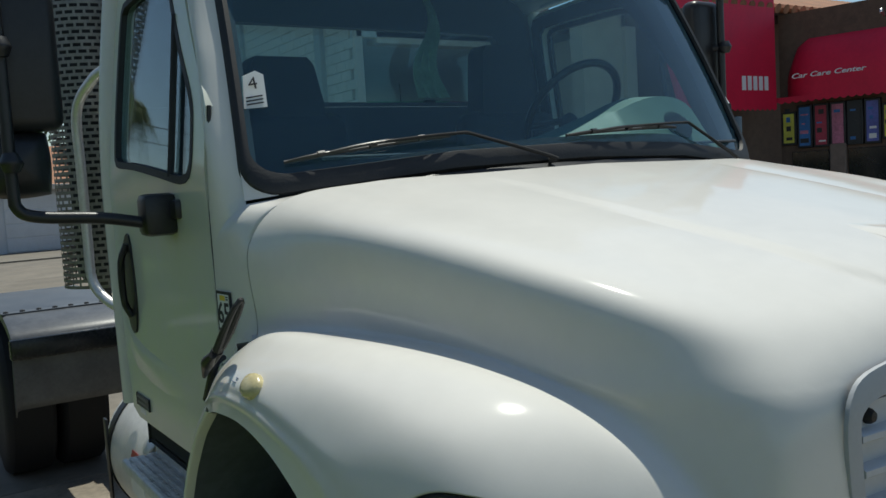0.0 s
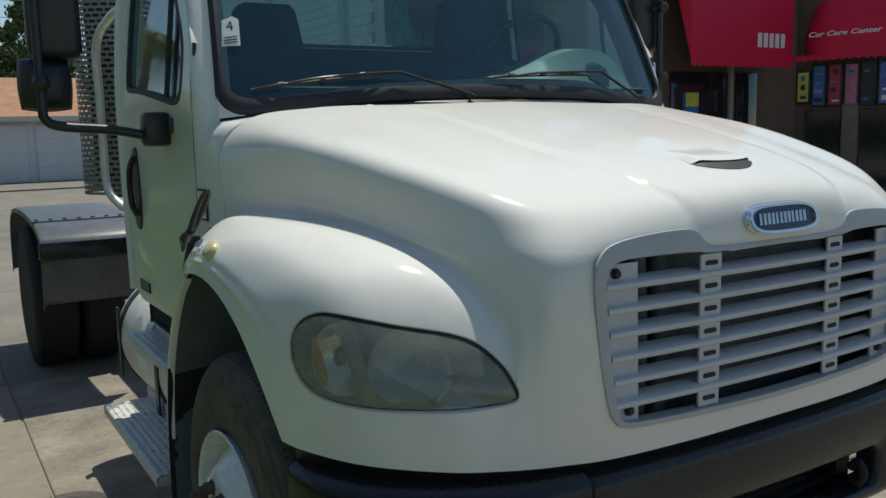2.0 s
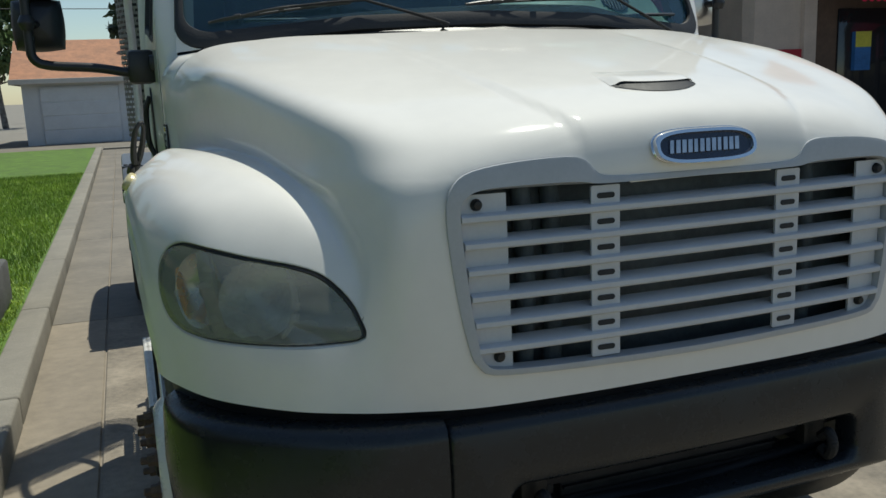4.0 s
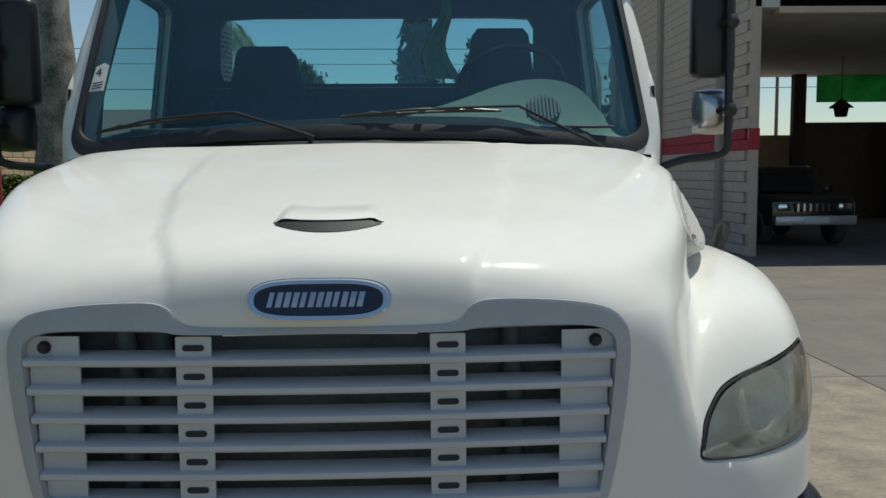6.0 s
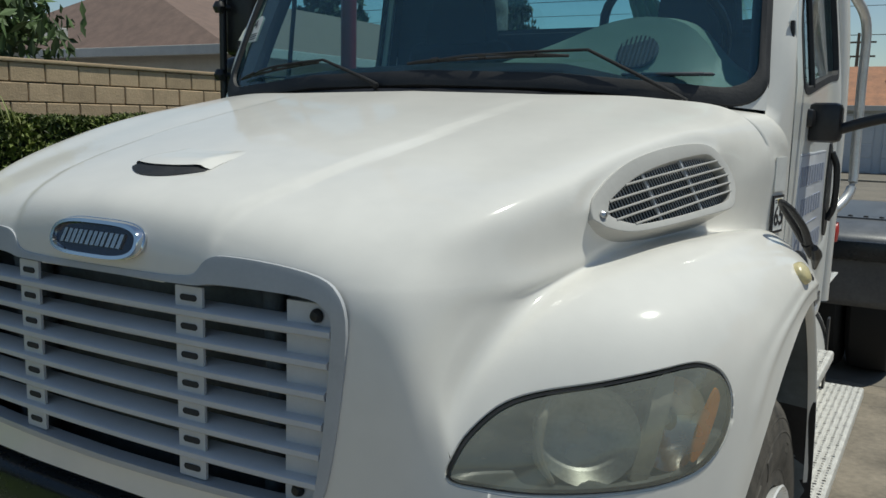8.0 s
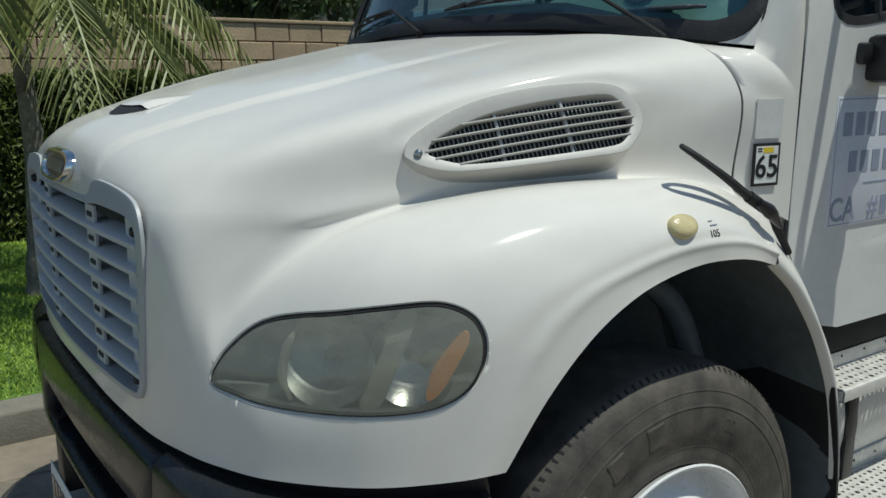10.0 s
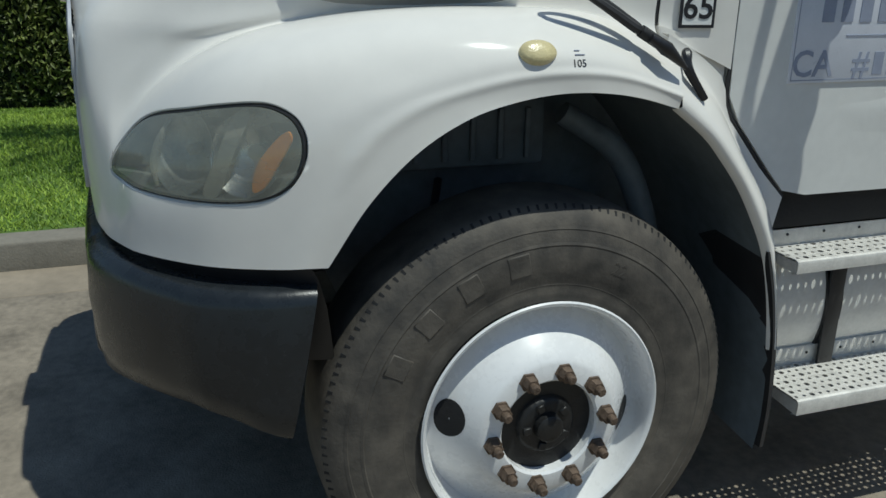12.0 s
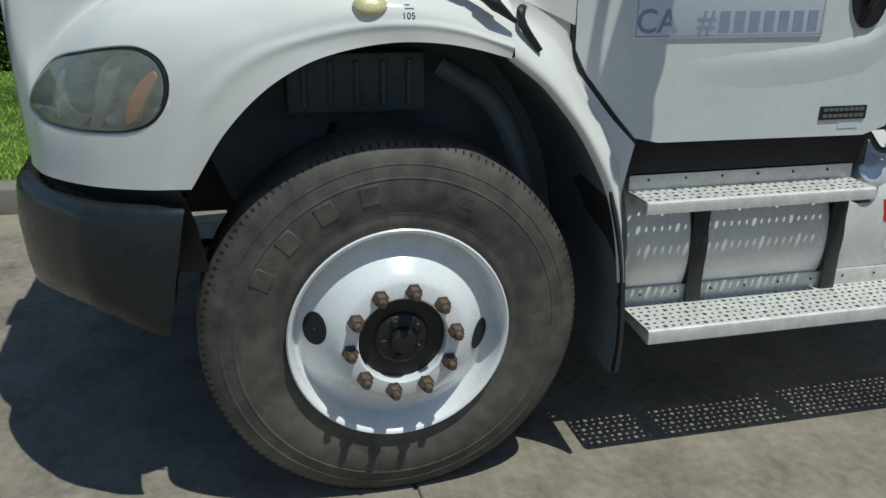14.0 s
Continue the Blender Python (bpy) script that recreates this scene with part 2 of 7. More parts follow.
def lathe(profile, sides=48, axis="x", at=(0, 0, 0), bm=None, closed=False, cap=True):
    """A turned body: profile of (distance along the axis, radius)."""
    b = bmesh.new()
    rings = []
    for d, r in profile:
        ring = []
        for k in range(sides):
            w = 2 * math.pi * k / sides
            c, s = r * math.cos(w), r * math.sin(w)
            co = {"x": (d, c, s), "y": (c, d, s), "z": (c, s, d)}[axis]
            ring.append(b.verts.new(Vector(co) + Vector(at)))
        rings.append(ring)
    n = len(rings)
    for i in range(n if closed else n - 1):
        for k in range(sides):
            k2 = (k + 1) % sides
            b.faces.new((rings[i][k], rings[i][k2], rings[(i + 1) % n][k2], rings[(i + 1) % n][k]))
    if cap and not closed:
        for ring in (rings[0], rings[-1]):
            if (ring[0].co - ring[sides // 2].co).length > 0.004:
                b.faces.new(ring)
    return merge(bm, b)


def slab(outline, to3, thick, bm=None):
    """A flat or bent plate: a closed 2D outline, a map to 3D (a, b, depth), and its thickness."""
    b = bmesh.new()
    lo = [b.verts.new(to3(u, v, 0)) for u, v in outline]
    hi = [b.verts.new(to3(u, v, thick)) for u, v in outline]
    n = len(outline)
    for i in range(n):
        b.faces.new((lo[i], lo[(i + 1) % n], hi[(i + 1) % n], hi[i]))
    b.faces.new(lo)
    b.faces.new(hi)
    return merge(bm, b)


def band(outer, inner, to3, d_out, d_in, bm=None):
    """A raised frame between two closed outlines of the same count."""
    b = bmesh.new()
    rows = [[b.verts.new(to3(u, v, d)) for u, v in o] for o, d in ((outer, -0.004), (outer, d_out * 0.7), (
        [(0.85 * a[0] + 0.15 * c[0], 0.85 * a[1] + 0.15 * c[1]) for a, c in zip(outer, inner)], d_out), (
        [(0.15 * a[0] + 0.85 * c[0], 0.15 * a[1] + 0.85 * c[1]) for a, c in zip(outer, inner)], d_out), (inner, d_in))]
    n = len(outer)
    for r0, r1 in zip(rows, rows[1:]):
        for i in range(n):
            b.faces.new((r0[i], r0[(i + 1) % n], r1[(i + 1) % n], r1[i]))
    return merge(bm, b)


def rounded(x0, x1, y0, y1, r, n=6):
    out = []
    for cx, cy, a in ((x1 - r, y1 - r, 0), (x0 + r, y1 - r, 90), (x0 + r, y0 + r, 180), (x1 - r, y0 + r, 270)):
        for k in range(n + 1):
            w = radians(a + 90 * k / n)
            out.append((cx + r * math.cos(w), cy + r * math.sin(w)))
    return out


def inside(u, v, poly):
    hit = False
    for (a, b), (c, d) in zip(poly, poly[1:] + poly[:1]):
        if (b > v) != (d > v) and u < (c - a) * (v - b) / (d - b) + a:
            hit = not hit
    return hit


def lettering(text, size, m, material, parent, name="letter", extrude=0.0006, shear=0.0, bold=0.0):
    """Real letters in the built-in font, each a mesh of its own."""
    def glyphs(body):
        cu = bpy.data.curves.new("text", "FONT")
        cu.body, cu.size, cu.extrude, cu.align_x, cu.align_y, cu.shear, cu.offset = body, size, extrude, "LEFT", "CENTER", shear, bold
        cu.resolution_u = 3
        tmp = new("text", cu)
        me = bpy.data.meshes.new_from_object(tmp.evaluated_get(bpy.context.evaluated_depsgraph_get()))
        bpy.data.objects.remove(tmp)
        return me, max(v.co.x for v in me.vertices)
    out = []
    for k, ch in enumerate(text):
        if ch != " ":
            me, right = glyphs(ch)
            out.append((me, glyphs(text[:k + 1])[1] - right))
    whole = glyphs(text)[1]
    for me, dx in out:
        me.transform(m @ Matrix.Translation((dx - whole / 2, 0, 0)))
        me.materials.clear()
        me.materials.append(material)
        put(name, me, parent)

# ---- the truck: nose towards -y, its front axle over the origin ----
truck = thing("truck", "white medium-duty semi truck with a black bumper parked on concrete", "truck")

from mathutils.bvhtree import BVHTree

# hood and fenders: one moulded shell, a net from the centre line out to the wheel arch
NET = (
    (.0, -.975, .91), (.0, -.985, 1.10), (.0, -.985, 1.28), (.0, -.985, 1.43), (.0, -.955, 1.505), (.0, -.85, 1.555), (.0, -.60, 1.62), (.0, -.25, 1.69), (.0, .16, 1.765),
)


def net_row(text):
    v = [float(s) for s in text.split()]
    return [tuple(v[i:i + 3]) for i in range(0, len(v), 3)]


HOOD_NET = [list(NET)] + [net_row(r) for r in (
    ".30 -.972 .91  .30 -.98 1.10  .30 -.98 1.28  .30 -.975 1.42  .30 -.94 1.49  .31 -.83 1.545  .34 -.58 1.612  .38 -.23 1.685  .42 .16 1.757",
    ".55 -.955 .912  .57 -.962 1.10  .58 -.96 1.28  .575 -.945 1.395  .57 -.89 1.465  .58 -.77 1.526  .62 -.52 1.600  .67 -.20 1.675  .74 .20 1.750",
    ".67 -.935 .918  .69 -.935 1.10  .695 -.93 1.27  .69 -.905 1.378  .70 -.835 1.447  .762 -.70 1.518  .85 -.45 1.588  .93 -.14 1.652  .95 .255 1.714",
    ".74 -.92 .922  .75 -.905 1.10  .736 -.885 1.245  .762 -.785 1.350  .80 -.70 1.390  .845 -.53 1.432  .912 -.27 1.47  .97 .0 1.53  1.03 .285 1.615",
    ".80 -.90 .925  .792 -.886 1.075  .757 -.853 1.212  .803 -.705 1.340  .852 -.53 1.398  .90 -.35 1.428  .945 -.12 1.436  .985 .08 1.425  1.03 .285 1.39",
    ".91 -.853 .932  .89 -.85 1.075  .80 -.815 1.238  .86 -.695 1.347  .913 -.545 1.404  1.0 -.33 1.437  1.053 -.11 1.442  1.075 .09 1.433  1.08 .29 1.365",
    "1.06 -.722 .94  1.058 -.716 1.08  1.045 -.69 1.23  1.055 -.60 1.33  1.085 -.445 1.38  1.115 -.27 1.405  1.132 -.07 1.408  1.138 .10 1.39  1.125 .29 1.33",
    "1.135 -.588 .945  1.143 -.555 1.09  1.145 -.525 1.205  1.157 -.44 1.275  1.172 -.31 1.32  1.181 -.18 1.35  1.185 -.03 1.362  1.18 .11 1.345  1.155 .285 1.285",
    "1.165 -.50 .95  1.185 -.412 1.088  1.195 -.315 1.185  1.20 -.215 1.243  1.20 -.12 1.27  1.20 -.02 1.283  1.20 .08 1.28  1.19 .17 1.265  1.165 .275 1.235")]
net = np.array(HOOD_NET)
extra = (net[8] + net[9]) / 2 + np.array((.006, 0, .002))
net = np.concatenate([net[:9], extra[None], net[9:]])
grid = centripetal(net, 18)
grid = np.swapaxes(centripetal(np.swapaxes(grid, 0, 1), 14), 0, 1)
for _ in range(14):
    g = grid.copy()
    g[1:-1, 1:-1] = 0.5 * grid[1:-1, 1:-1] + 0.125 * (grid[2:, 1:-1] + grid[:-2, 1:-1] + grid[1:-1, 2:] + grid[1:-1, :-2])
    g[0, 1:-1] = 0.5 * grid[0, 1:-1] + 0.25 * grid[1, 1:-1] * (1, 1, 1) + 0.125 * (grid[0, 2:] + grid[0, :-2])
    g[0, :, 0] = 0
    grid = g
# the valley between the hood's flank and the fender is broad and soft
soft = np.exp(-((np.arange(grid.shape[0]) - 100) / 17) ** 2)[:, None] * np.exp(-((np.arange(grid.shape[1]) - 54) / 24) ** 4)[None]
for _ in range(60):
    g = grid.copy()
    g[1:-1, 1:-1] += (0.25 * (grid[2:, 1:-1] + grid[:-2, 1:-1] + grid[1:-1, 2:] + grid[1:-1, :-2]) - grid[1:-1, 1:-1]) * soft[1:-1, 1:-1, None] * .8
    grid = g
# a fine pressed ridge runs beside the wheel arch
ridge = np.exp(-((np.arange(grid.shape[0]) - (grid.shape[0] - 19)) / 4.5) ** 2)[:, None] * np.interp(np.arange(grid.shape[1]), [0, 14, 24, grid.shape[1] - 1], [0, 0, 1, 1])[None]
grid[..., 0] += .0040 * ridge
# the raised middle of the hood steps down along a crease on each side
ax_ = np.abs(grid[..., 0])
crease = np.interp(grid[..., 1], [-1.0, -.93, -.80, -.45, .2], [.27, .285, .335, .40, .43])
drop = np.clip((ax_ - crease) / .022, 0, 1)
drop = drop * drop * (3 - 2 * drop) * np.exp(-np.clip(ax_ - crease - .02, 0, 1) / .13)
keep_ = np.interp(grid[..., 1], [-.985, -.955, -.5, 0.0, .1], [0, 1, 1, .35, 0]) * (grid[..., 2] > 1.40)
grid[..., 2] -= .0085 * drop * keep_
NV, NU = grid.shape[:2]

LIGHT_A, LIGHT_T, LIGHT_N = Vector((.775, -.905, 0)), Vector((.71, .704, 0)), Vector((.704, -.71, 0))
LAMP = [(.518, 1.18), (.512, 1.212), (.49, 1.241), (.45, 1.259), (.405, 1.262), (.33, 1.253), (.25, 1.239), (.15, 1.221), (.085, 1.197), (.03, 1.152), (.003, 1.114),
        (-.004, 1.092), (.006, 1.078), (.04, 1.071), (.13, 1.067), (.27, 1.068), (.39, 1.074), (.45, 1.086), (.49, 1.111), (.512, 1.146)]
LAMP = [(.266 + (float(u) - .262) * 1.03, 1.168 + (float(v) - 1.165) * 1.075) for u, v in closed_curve(LAMP, 4)]


half = [(.0, 1.383), (.12, 1.383), (.22, 1.385), (.262, 1.393), (.29, 1.421), (.335, 1.431), (.45, 1.427), (.54, 1.414), (.58, 1.39), (.598, 1.345),
        (.594, 1.25), (.578, 1.13), (.557, 1.035), (.541, 1.005), (.512, .984), (.40, .976), (.2, .971), (.0, .969)]
GRILLE_CUT = [(u * .978 if u > .4 or v < 1.1 else u + .014 * (u > .2), 1.2 + (v - 1.2) * (.935 if v > 1.2 else .985)) for u, v in half] + [(-.05, .98), (-.05, 1.37)]

# the air intake on the left flank: a flat face that leans with the hood
VENT_O, VENT_N = Vector((.877, -.4955, 1.5075)), Vector((.82, -.30, .48)).normalized()
VENT_A = Vector((.2667, .9535, .1402)).normalized()
VENT_B = VENT_N.cross(VENT_A)
VENT = [(-.022, .004), (.0, .034), (.058, .060), (.12, .077), (.18, .086), (.275, .090), (.372, .086), (.44, .077), (.478, .060), (.499, .028), (.502, -.006),
        (.487, -.036), (.46, -.060), (.425, -.076), (.325, -.073), (.2, -.066), (.075, -.053), (.014, -.032), (-.014, -.011)]
VIN = [(.020, .0), (.036, .021), (.075, .036), (.12, .048), (.18, .058), (.275, .063), (.372, .062), (.435, .058), (.458, .047), (.472, .024), (.481, -.002),
       (.465, -.030), (.445, -.050), (.415, -.058), (.325, -.057), (.2, -.051), (.10, -.041), (.055, -.026), (.032, -.012)]
VENT = [(.24 + (u - .24) * 1.025, v * 1.06 + .003) for u, v in VENT]
VENT, VIN = [tuple(p) for p in closed_curve(VENT, 3)], [tuple(p) for p in closed_curve(VIN, 3)]
VENT_HOLE = [(.25 + (u - .25) * 1.02, v * 1.14) for u, v in VIN]


# round the intake the skin sinks a little, so that its frame sits flush in a shallow pocket
pocket = grid.copy()
rim_pts = np.array([(a[0] + (c[0] - a[0]) * t, a[1] + (c[1] - a[1]) * t) for a, c in zip(VENT, VENT[1:] + VENT[:1]) for t in (0, .25, .5, .75)])
for i in range(NV):
    for j in range(NU):
        off = Vector(grid[i, j]) - VENT_O
        u, v, d = off.dot(VENT_A), off.dot(VENT_B), off.dot(VENT_N)
        if abs(d) < .06 and -.08 < u < .57 and -.14 < v < .16:
            gap = 0 if inside(u, v, VENT) else float(np.min(np.hypot(rim_pts[:, 0] - u, rim_pts[:, 1] - v)))
            near = max(0, 1 - gap / .045)
            sink = max(0, d + .005 + .010 * (u - .24) ** 2 / .06) * near * near * (3 - 2 * near)
            pocket[i, j] = grid[i, j] - np.array(VENT_N) * sink

quads, verts = [], []
for s in (1, -1):
    o = len(verts)
    verts += [(x * s, y, z) for x, y, z in (pocket if s > 0 else grid).reshape(-1, 3)]
    for i in range(NV - 1):
        for j in range(NU - 1):
            c = (grid[i, j] + grid[i + 1, j + 1]) / 2
            if c[1] < -.86 and inside(c[0], c[2], GRILLE_CUT):
                continue
            rel = Vector((c[0], c[1], 0)) - LIGHT_A
            if c[1] < -.45 and inside(rel.dot(LIGHT_T), c[2], LAMP) and rel.dot(LIGHT_N) > -.2:
                continue
            off = Vector(c) - VENT_O
            if s > 0 and abs(off.dot(VENT_N)) < .11 and inside(off.dot(VENT_A), off.dot(VENT_B), VENT_HOLE):
                continue
            a = o + i * NU + j
            quads.append((a, a + 1, a + NU + 1, a + NU))
full = bmesh.new()
hv = [full.verts.new(v) for v in verts]
for q in quads:
    full.faces.new([hv[i] for i in q])
bmesh.ops.remove_doubles(full, verts=full.verts[:], dist=0.0004)
bmesh.ops.delete(full, geom=[v for v in full.verts if not v.link_faces], context="VERTS")
half_v = [Vector(p) for p in grid.reshape(-1, 3)]
half_f = [(i * NU + j, i * NU + j + 1, (i + 1) * NU + j + 1, (i + 1) * NU + j) for i in range(NV - 1) for j in range(NU - 1)]
SKIN = BVHTree.FromPolygons(half_v, half_f)
# the lens: a smooth cubic sheet through the fender's front, drawn onto the fender at its edge
def lamp_skin(u, v):
    hit = SKIN.ray_cast(LIGHT_A + LIGHT_T * u + Vector((0, 0, v)) + LIGHT_N * 2, -LIGHT_N)[0]
    return None if hit is None else float((hit - LIGHT_A).dot(LIGHT_N))


LAMP_MID = (.266, 1.165)
lamp_fit = []
for f in (.2, .45, .7, .9, 1.0):
    for u, v in LAMP:
        u, v = LAMP_MID[0] + (u - LAMP_MID[0]) * f, LAMP_MID[1] + (v - LAMP_MID[1]) * f
        h = lamp_skin(u, v)
        if h is not None and u > .06:
            lamp_fit.append((u, v - 1.155, h))
lamp_fit = np.array(lamp_fit)


def cubic(u, v):
    return np.stack([u * 0 + 1, u, v, u * u, u * v, v * v, u ** 3, u * u * v], -1)


LAMP_C = np.linalg.lstsq(cubic(lamp_fit[:, 0], lamp_fit[:, 1]), lamp_fit[:, 2], rcond=None)[0]
lamp_way = np.array([math.atan2(v - LAMP_MID[1], u - LAMP_MID[0]) for u, v in LAMP])
lamp_far = np.array([math.hypot(v - LAMP_MID[1], u - LAMP_MID[0]) for u, v in LAMP])
lamp_lift = np.array([(lamp_skin(u, v) or 0) - float(cubic(np.float64(u), np.float64(v - 1.155)) @ LAMP_C) for u, v in LAMP])
order = np.argsort(lamp_way)
lamp_way, lamp_far, lamp_lift = lamp_way[order], lamp_far[order], lamp_lift[order]


def lamp_sheet(u, v):
    a = math.atan2(v - LAMP_MID[1], u - LAMP_MID[0])
    far = float(np.interp(a, lamp_way, lamp_far, period=2 * math.pi))
    f = math.hypot(v - LAMP_MID[1], u - LAMP_MID[0]) / far
    lift = float(np.interp(a, lamp_way, lamp_lift, period=2 * math.pi)) * min(f, 1.1) ** 3
    return LIGHT_A + LIGHT_T * u + Vector((0, 0, v)) + LIGHT_N * (float(cubic(np.float64(u), np.float64(v - 1.155)) @ LAMP_C) + lift)


fine_lamp = [(a[0] + (c[0] - a[0]) * t, a[1] + (c[1] - a[1]) * t) for a, c in zip(LAMP, LAMP[1:] + LAMP[:1]) for t in (0, .25, .5, .75)]
# smooth normals of the uncut shell, and the edge of each lamp opening drawn onto the lamp's outline
for v in full.verts:
    if v.is_boundary and v.co.y < -.38 and 1.0 < v.co.z < 1.36 and abs(v.co.x) > .64:
        rel = Vector((abs(v.co.x), v.co.y, 0)) - LIGHT_A
        u0, v0 = rel.dot(LIGHT_T), v.co.z
        d2, u1, v1 = min(((u0 - a) ** 2 + (v0 - c) ** 2, a, c) for a, c in fine_lamp)
        if d2 < .022 ** 2:
            side = 1 if v.co.x > 0 else -1
            hit = SKIN.ray_cast(LIGHT_A + LIGHT_T * u1 + Vector((0, 0, v1)) + LIGHT_N * 2, -LIGHT_N)[0] or lamp_sheet(u1, v1)
            v.co = (hit.x * side, hit.y, hit.z)


def net_normals(g):
    da, db = np.gradient(g, axis=0), np.gradient(g, axis=1)
    da[0, :, 1:] = 0
    n = np.cross(db, da)
    n /= np.linalg.norm(n, axis=-1, keepdims=True) + 1e-12
    return n.reshape(-1, 3) * np.sign(n[NV - 12, NU // 2, 0])


grid_n = {1: net_normals(pocket), -1: net_normals(grid)}


def shell_normal(p):
    """The uncut shell's normal nearest to a place on either half."""
    side = 1 if p.x >= 0 else -1
    at, _, face, _ = SKIN.find_nearest(Vector((abs(p.x), p.y, p.z)))
    w, total = Vector((0, 0, 0)), 0
    for i in half_f[face]:
        k = 1 / ((half_v[i] - at).length + 1e-4)
        w += Vector(grid_n[side][i]) * k
    w.normalize()
    return Vector((w.x * side, w.y, w.z))


bmesh.ops.recalc_face_normals(full, faces=full.faces)
if sum(f.normal.dot(shell_normal(f.calc_center_median())) for f in list(full.faces)[::97]) < 0:
    bmesh.ops.reverse_faces(full, faces=full.faces[:])
outer = list(full.verts)
outer_n = [shell_normal(v.co) for v in outer]
full.verts.index_update()
rim_edges = [tuple(v.index for v in e.verts) for e in full.edges if e.is_boundary]
faces_o = [tuple(v.index for v in f.verts) for f in full.faces]
no = len(outer)
shell_v = [tuple(v.co) for v in outer] + [tuple(v.co - n_ * .012) for v, n_ in zip(outer, outer_n)]
shell_f = faces_o + [tuple(no + i for i in f[::-1]) for f in faces_o]
edge_f = set(rim_edges) | {(b_, a_) for a_, b_ in rim_edges}
for f in faces_o:
    for a_, b_ in zip(f, f[1:] + f[:1]):
        if (a_, b_) in edge_f:
            shell_f.append((b_, a_, no + a_, no + b_))
full.free()
hood_me = bpy.data.meshes.new("hood")
hood_me.from_pydata(shell_v, [], shell_f)
hood_me.update()
hood_me.shade_smooth()
hood_me.normals_split_custom_set_from_vertices([tuple(n_) for n_ in outer_n] + [tuple(-n_) for n_ in outer_n])
hood_me.materials.append(WHITE)
hood = put("hood", hood_me, truck)

# places for fittings on the skin


def on_skin(p, way, lift=0.0):
    """The place on the shell's +x half that is met from far outside along way; lift raises it off the shell."""
    hit, nor, _, _ = SKIN.ray_cast(Vector(p) - Vector(way) * 2, Vector(way))
    if hit is None:
        hit, nor, _, _ = SKIN.find_nearest(Vector(p))
    if nor.dot(Vector(way)) > 0:
        nor = -nor
    return hit + nor * lift


def flip(v, s):
    return Vector((v.x * s, v.y, v.z))


# headlamps
def lamp3(s):
    return lambda u, v, d: flip(lamp_sheet(u, v) + LIGHT_N * d, s)


def scaled(outline, k):
    cu, cv = sum(p[0] for p in outline) / len(outline), sum(p[1] for p in outline) / len(outline)
    return [(cu + (u - cu) * k, cv + (v - cv) * k) for u, v in outline]


def grown(outline, d):
    n, out = len(outline), []
    for i, (u, v) in enumerate(outline):
        a, b = outline[i - 1], outline[(i + 1) % n]
        tx, ty = b[0] - a[0], b[1] - a[1]
        ln = math.hypot(tx, ty) or 1
        out.append((u + ty / ln * d, v - tx / ln * d))
    area = sum(a[0] * b[1] - b[0] * a[1] for a, b in zip(outline, outline[1:] + outline[:1]))
    return out if area > 0 else grown(outline[::-1], d)[::-1]


def dome(outline, to3, bulge, rings=6):
    """A gently domed cover over an outline."""
    b = bmesh.new()
    rows = []
    for k in range(rings):
        f = 1 - k / rings
        rows.append([b.verts.new(to3(u, v, bulge * (1 - f ** 2) + 0.003)) for u, v in scaled(outline, f)])
    cu, cv = scaled(outline, 0)[0]
    mid = b.verts.new(to3(cu, cv, bulge + 0.003))
    n = len(outline)
    for r0, r1 in zip(rows, rows[1:]):
        for i in range(n):
            b.faces.new((r0[i], r0[(i + 1) % n], r1[(i + 1) % n], r1[i]))
    for i in range(n):
        b.faces.new((rows[-1][i], rows[-1][(i + 1) % n], mid))
    return b


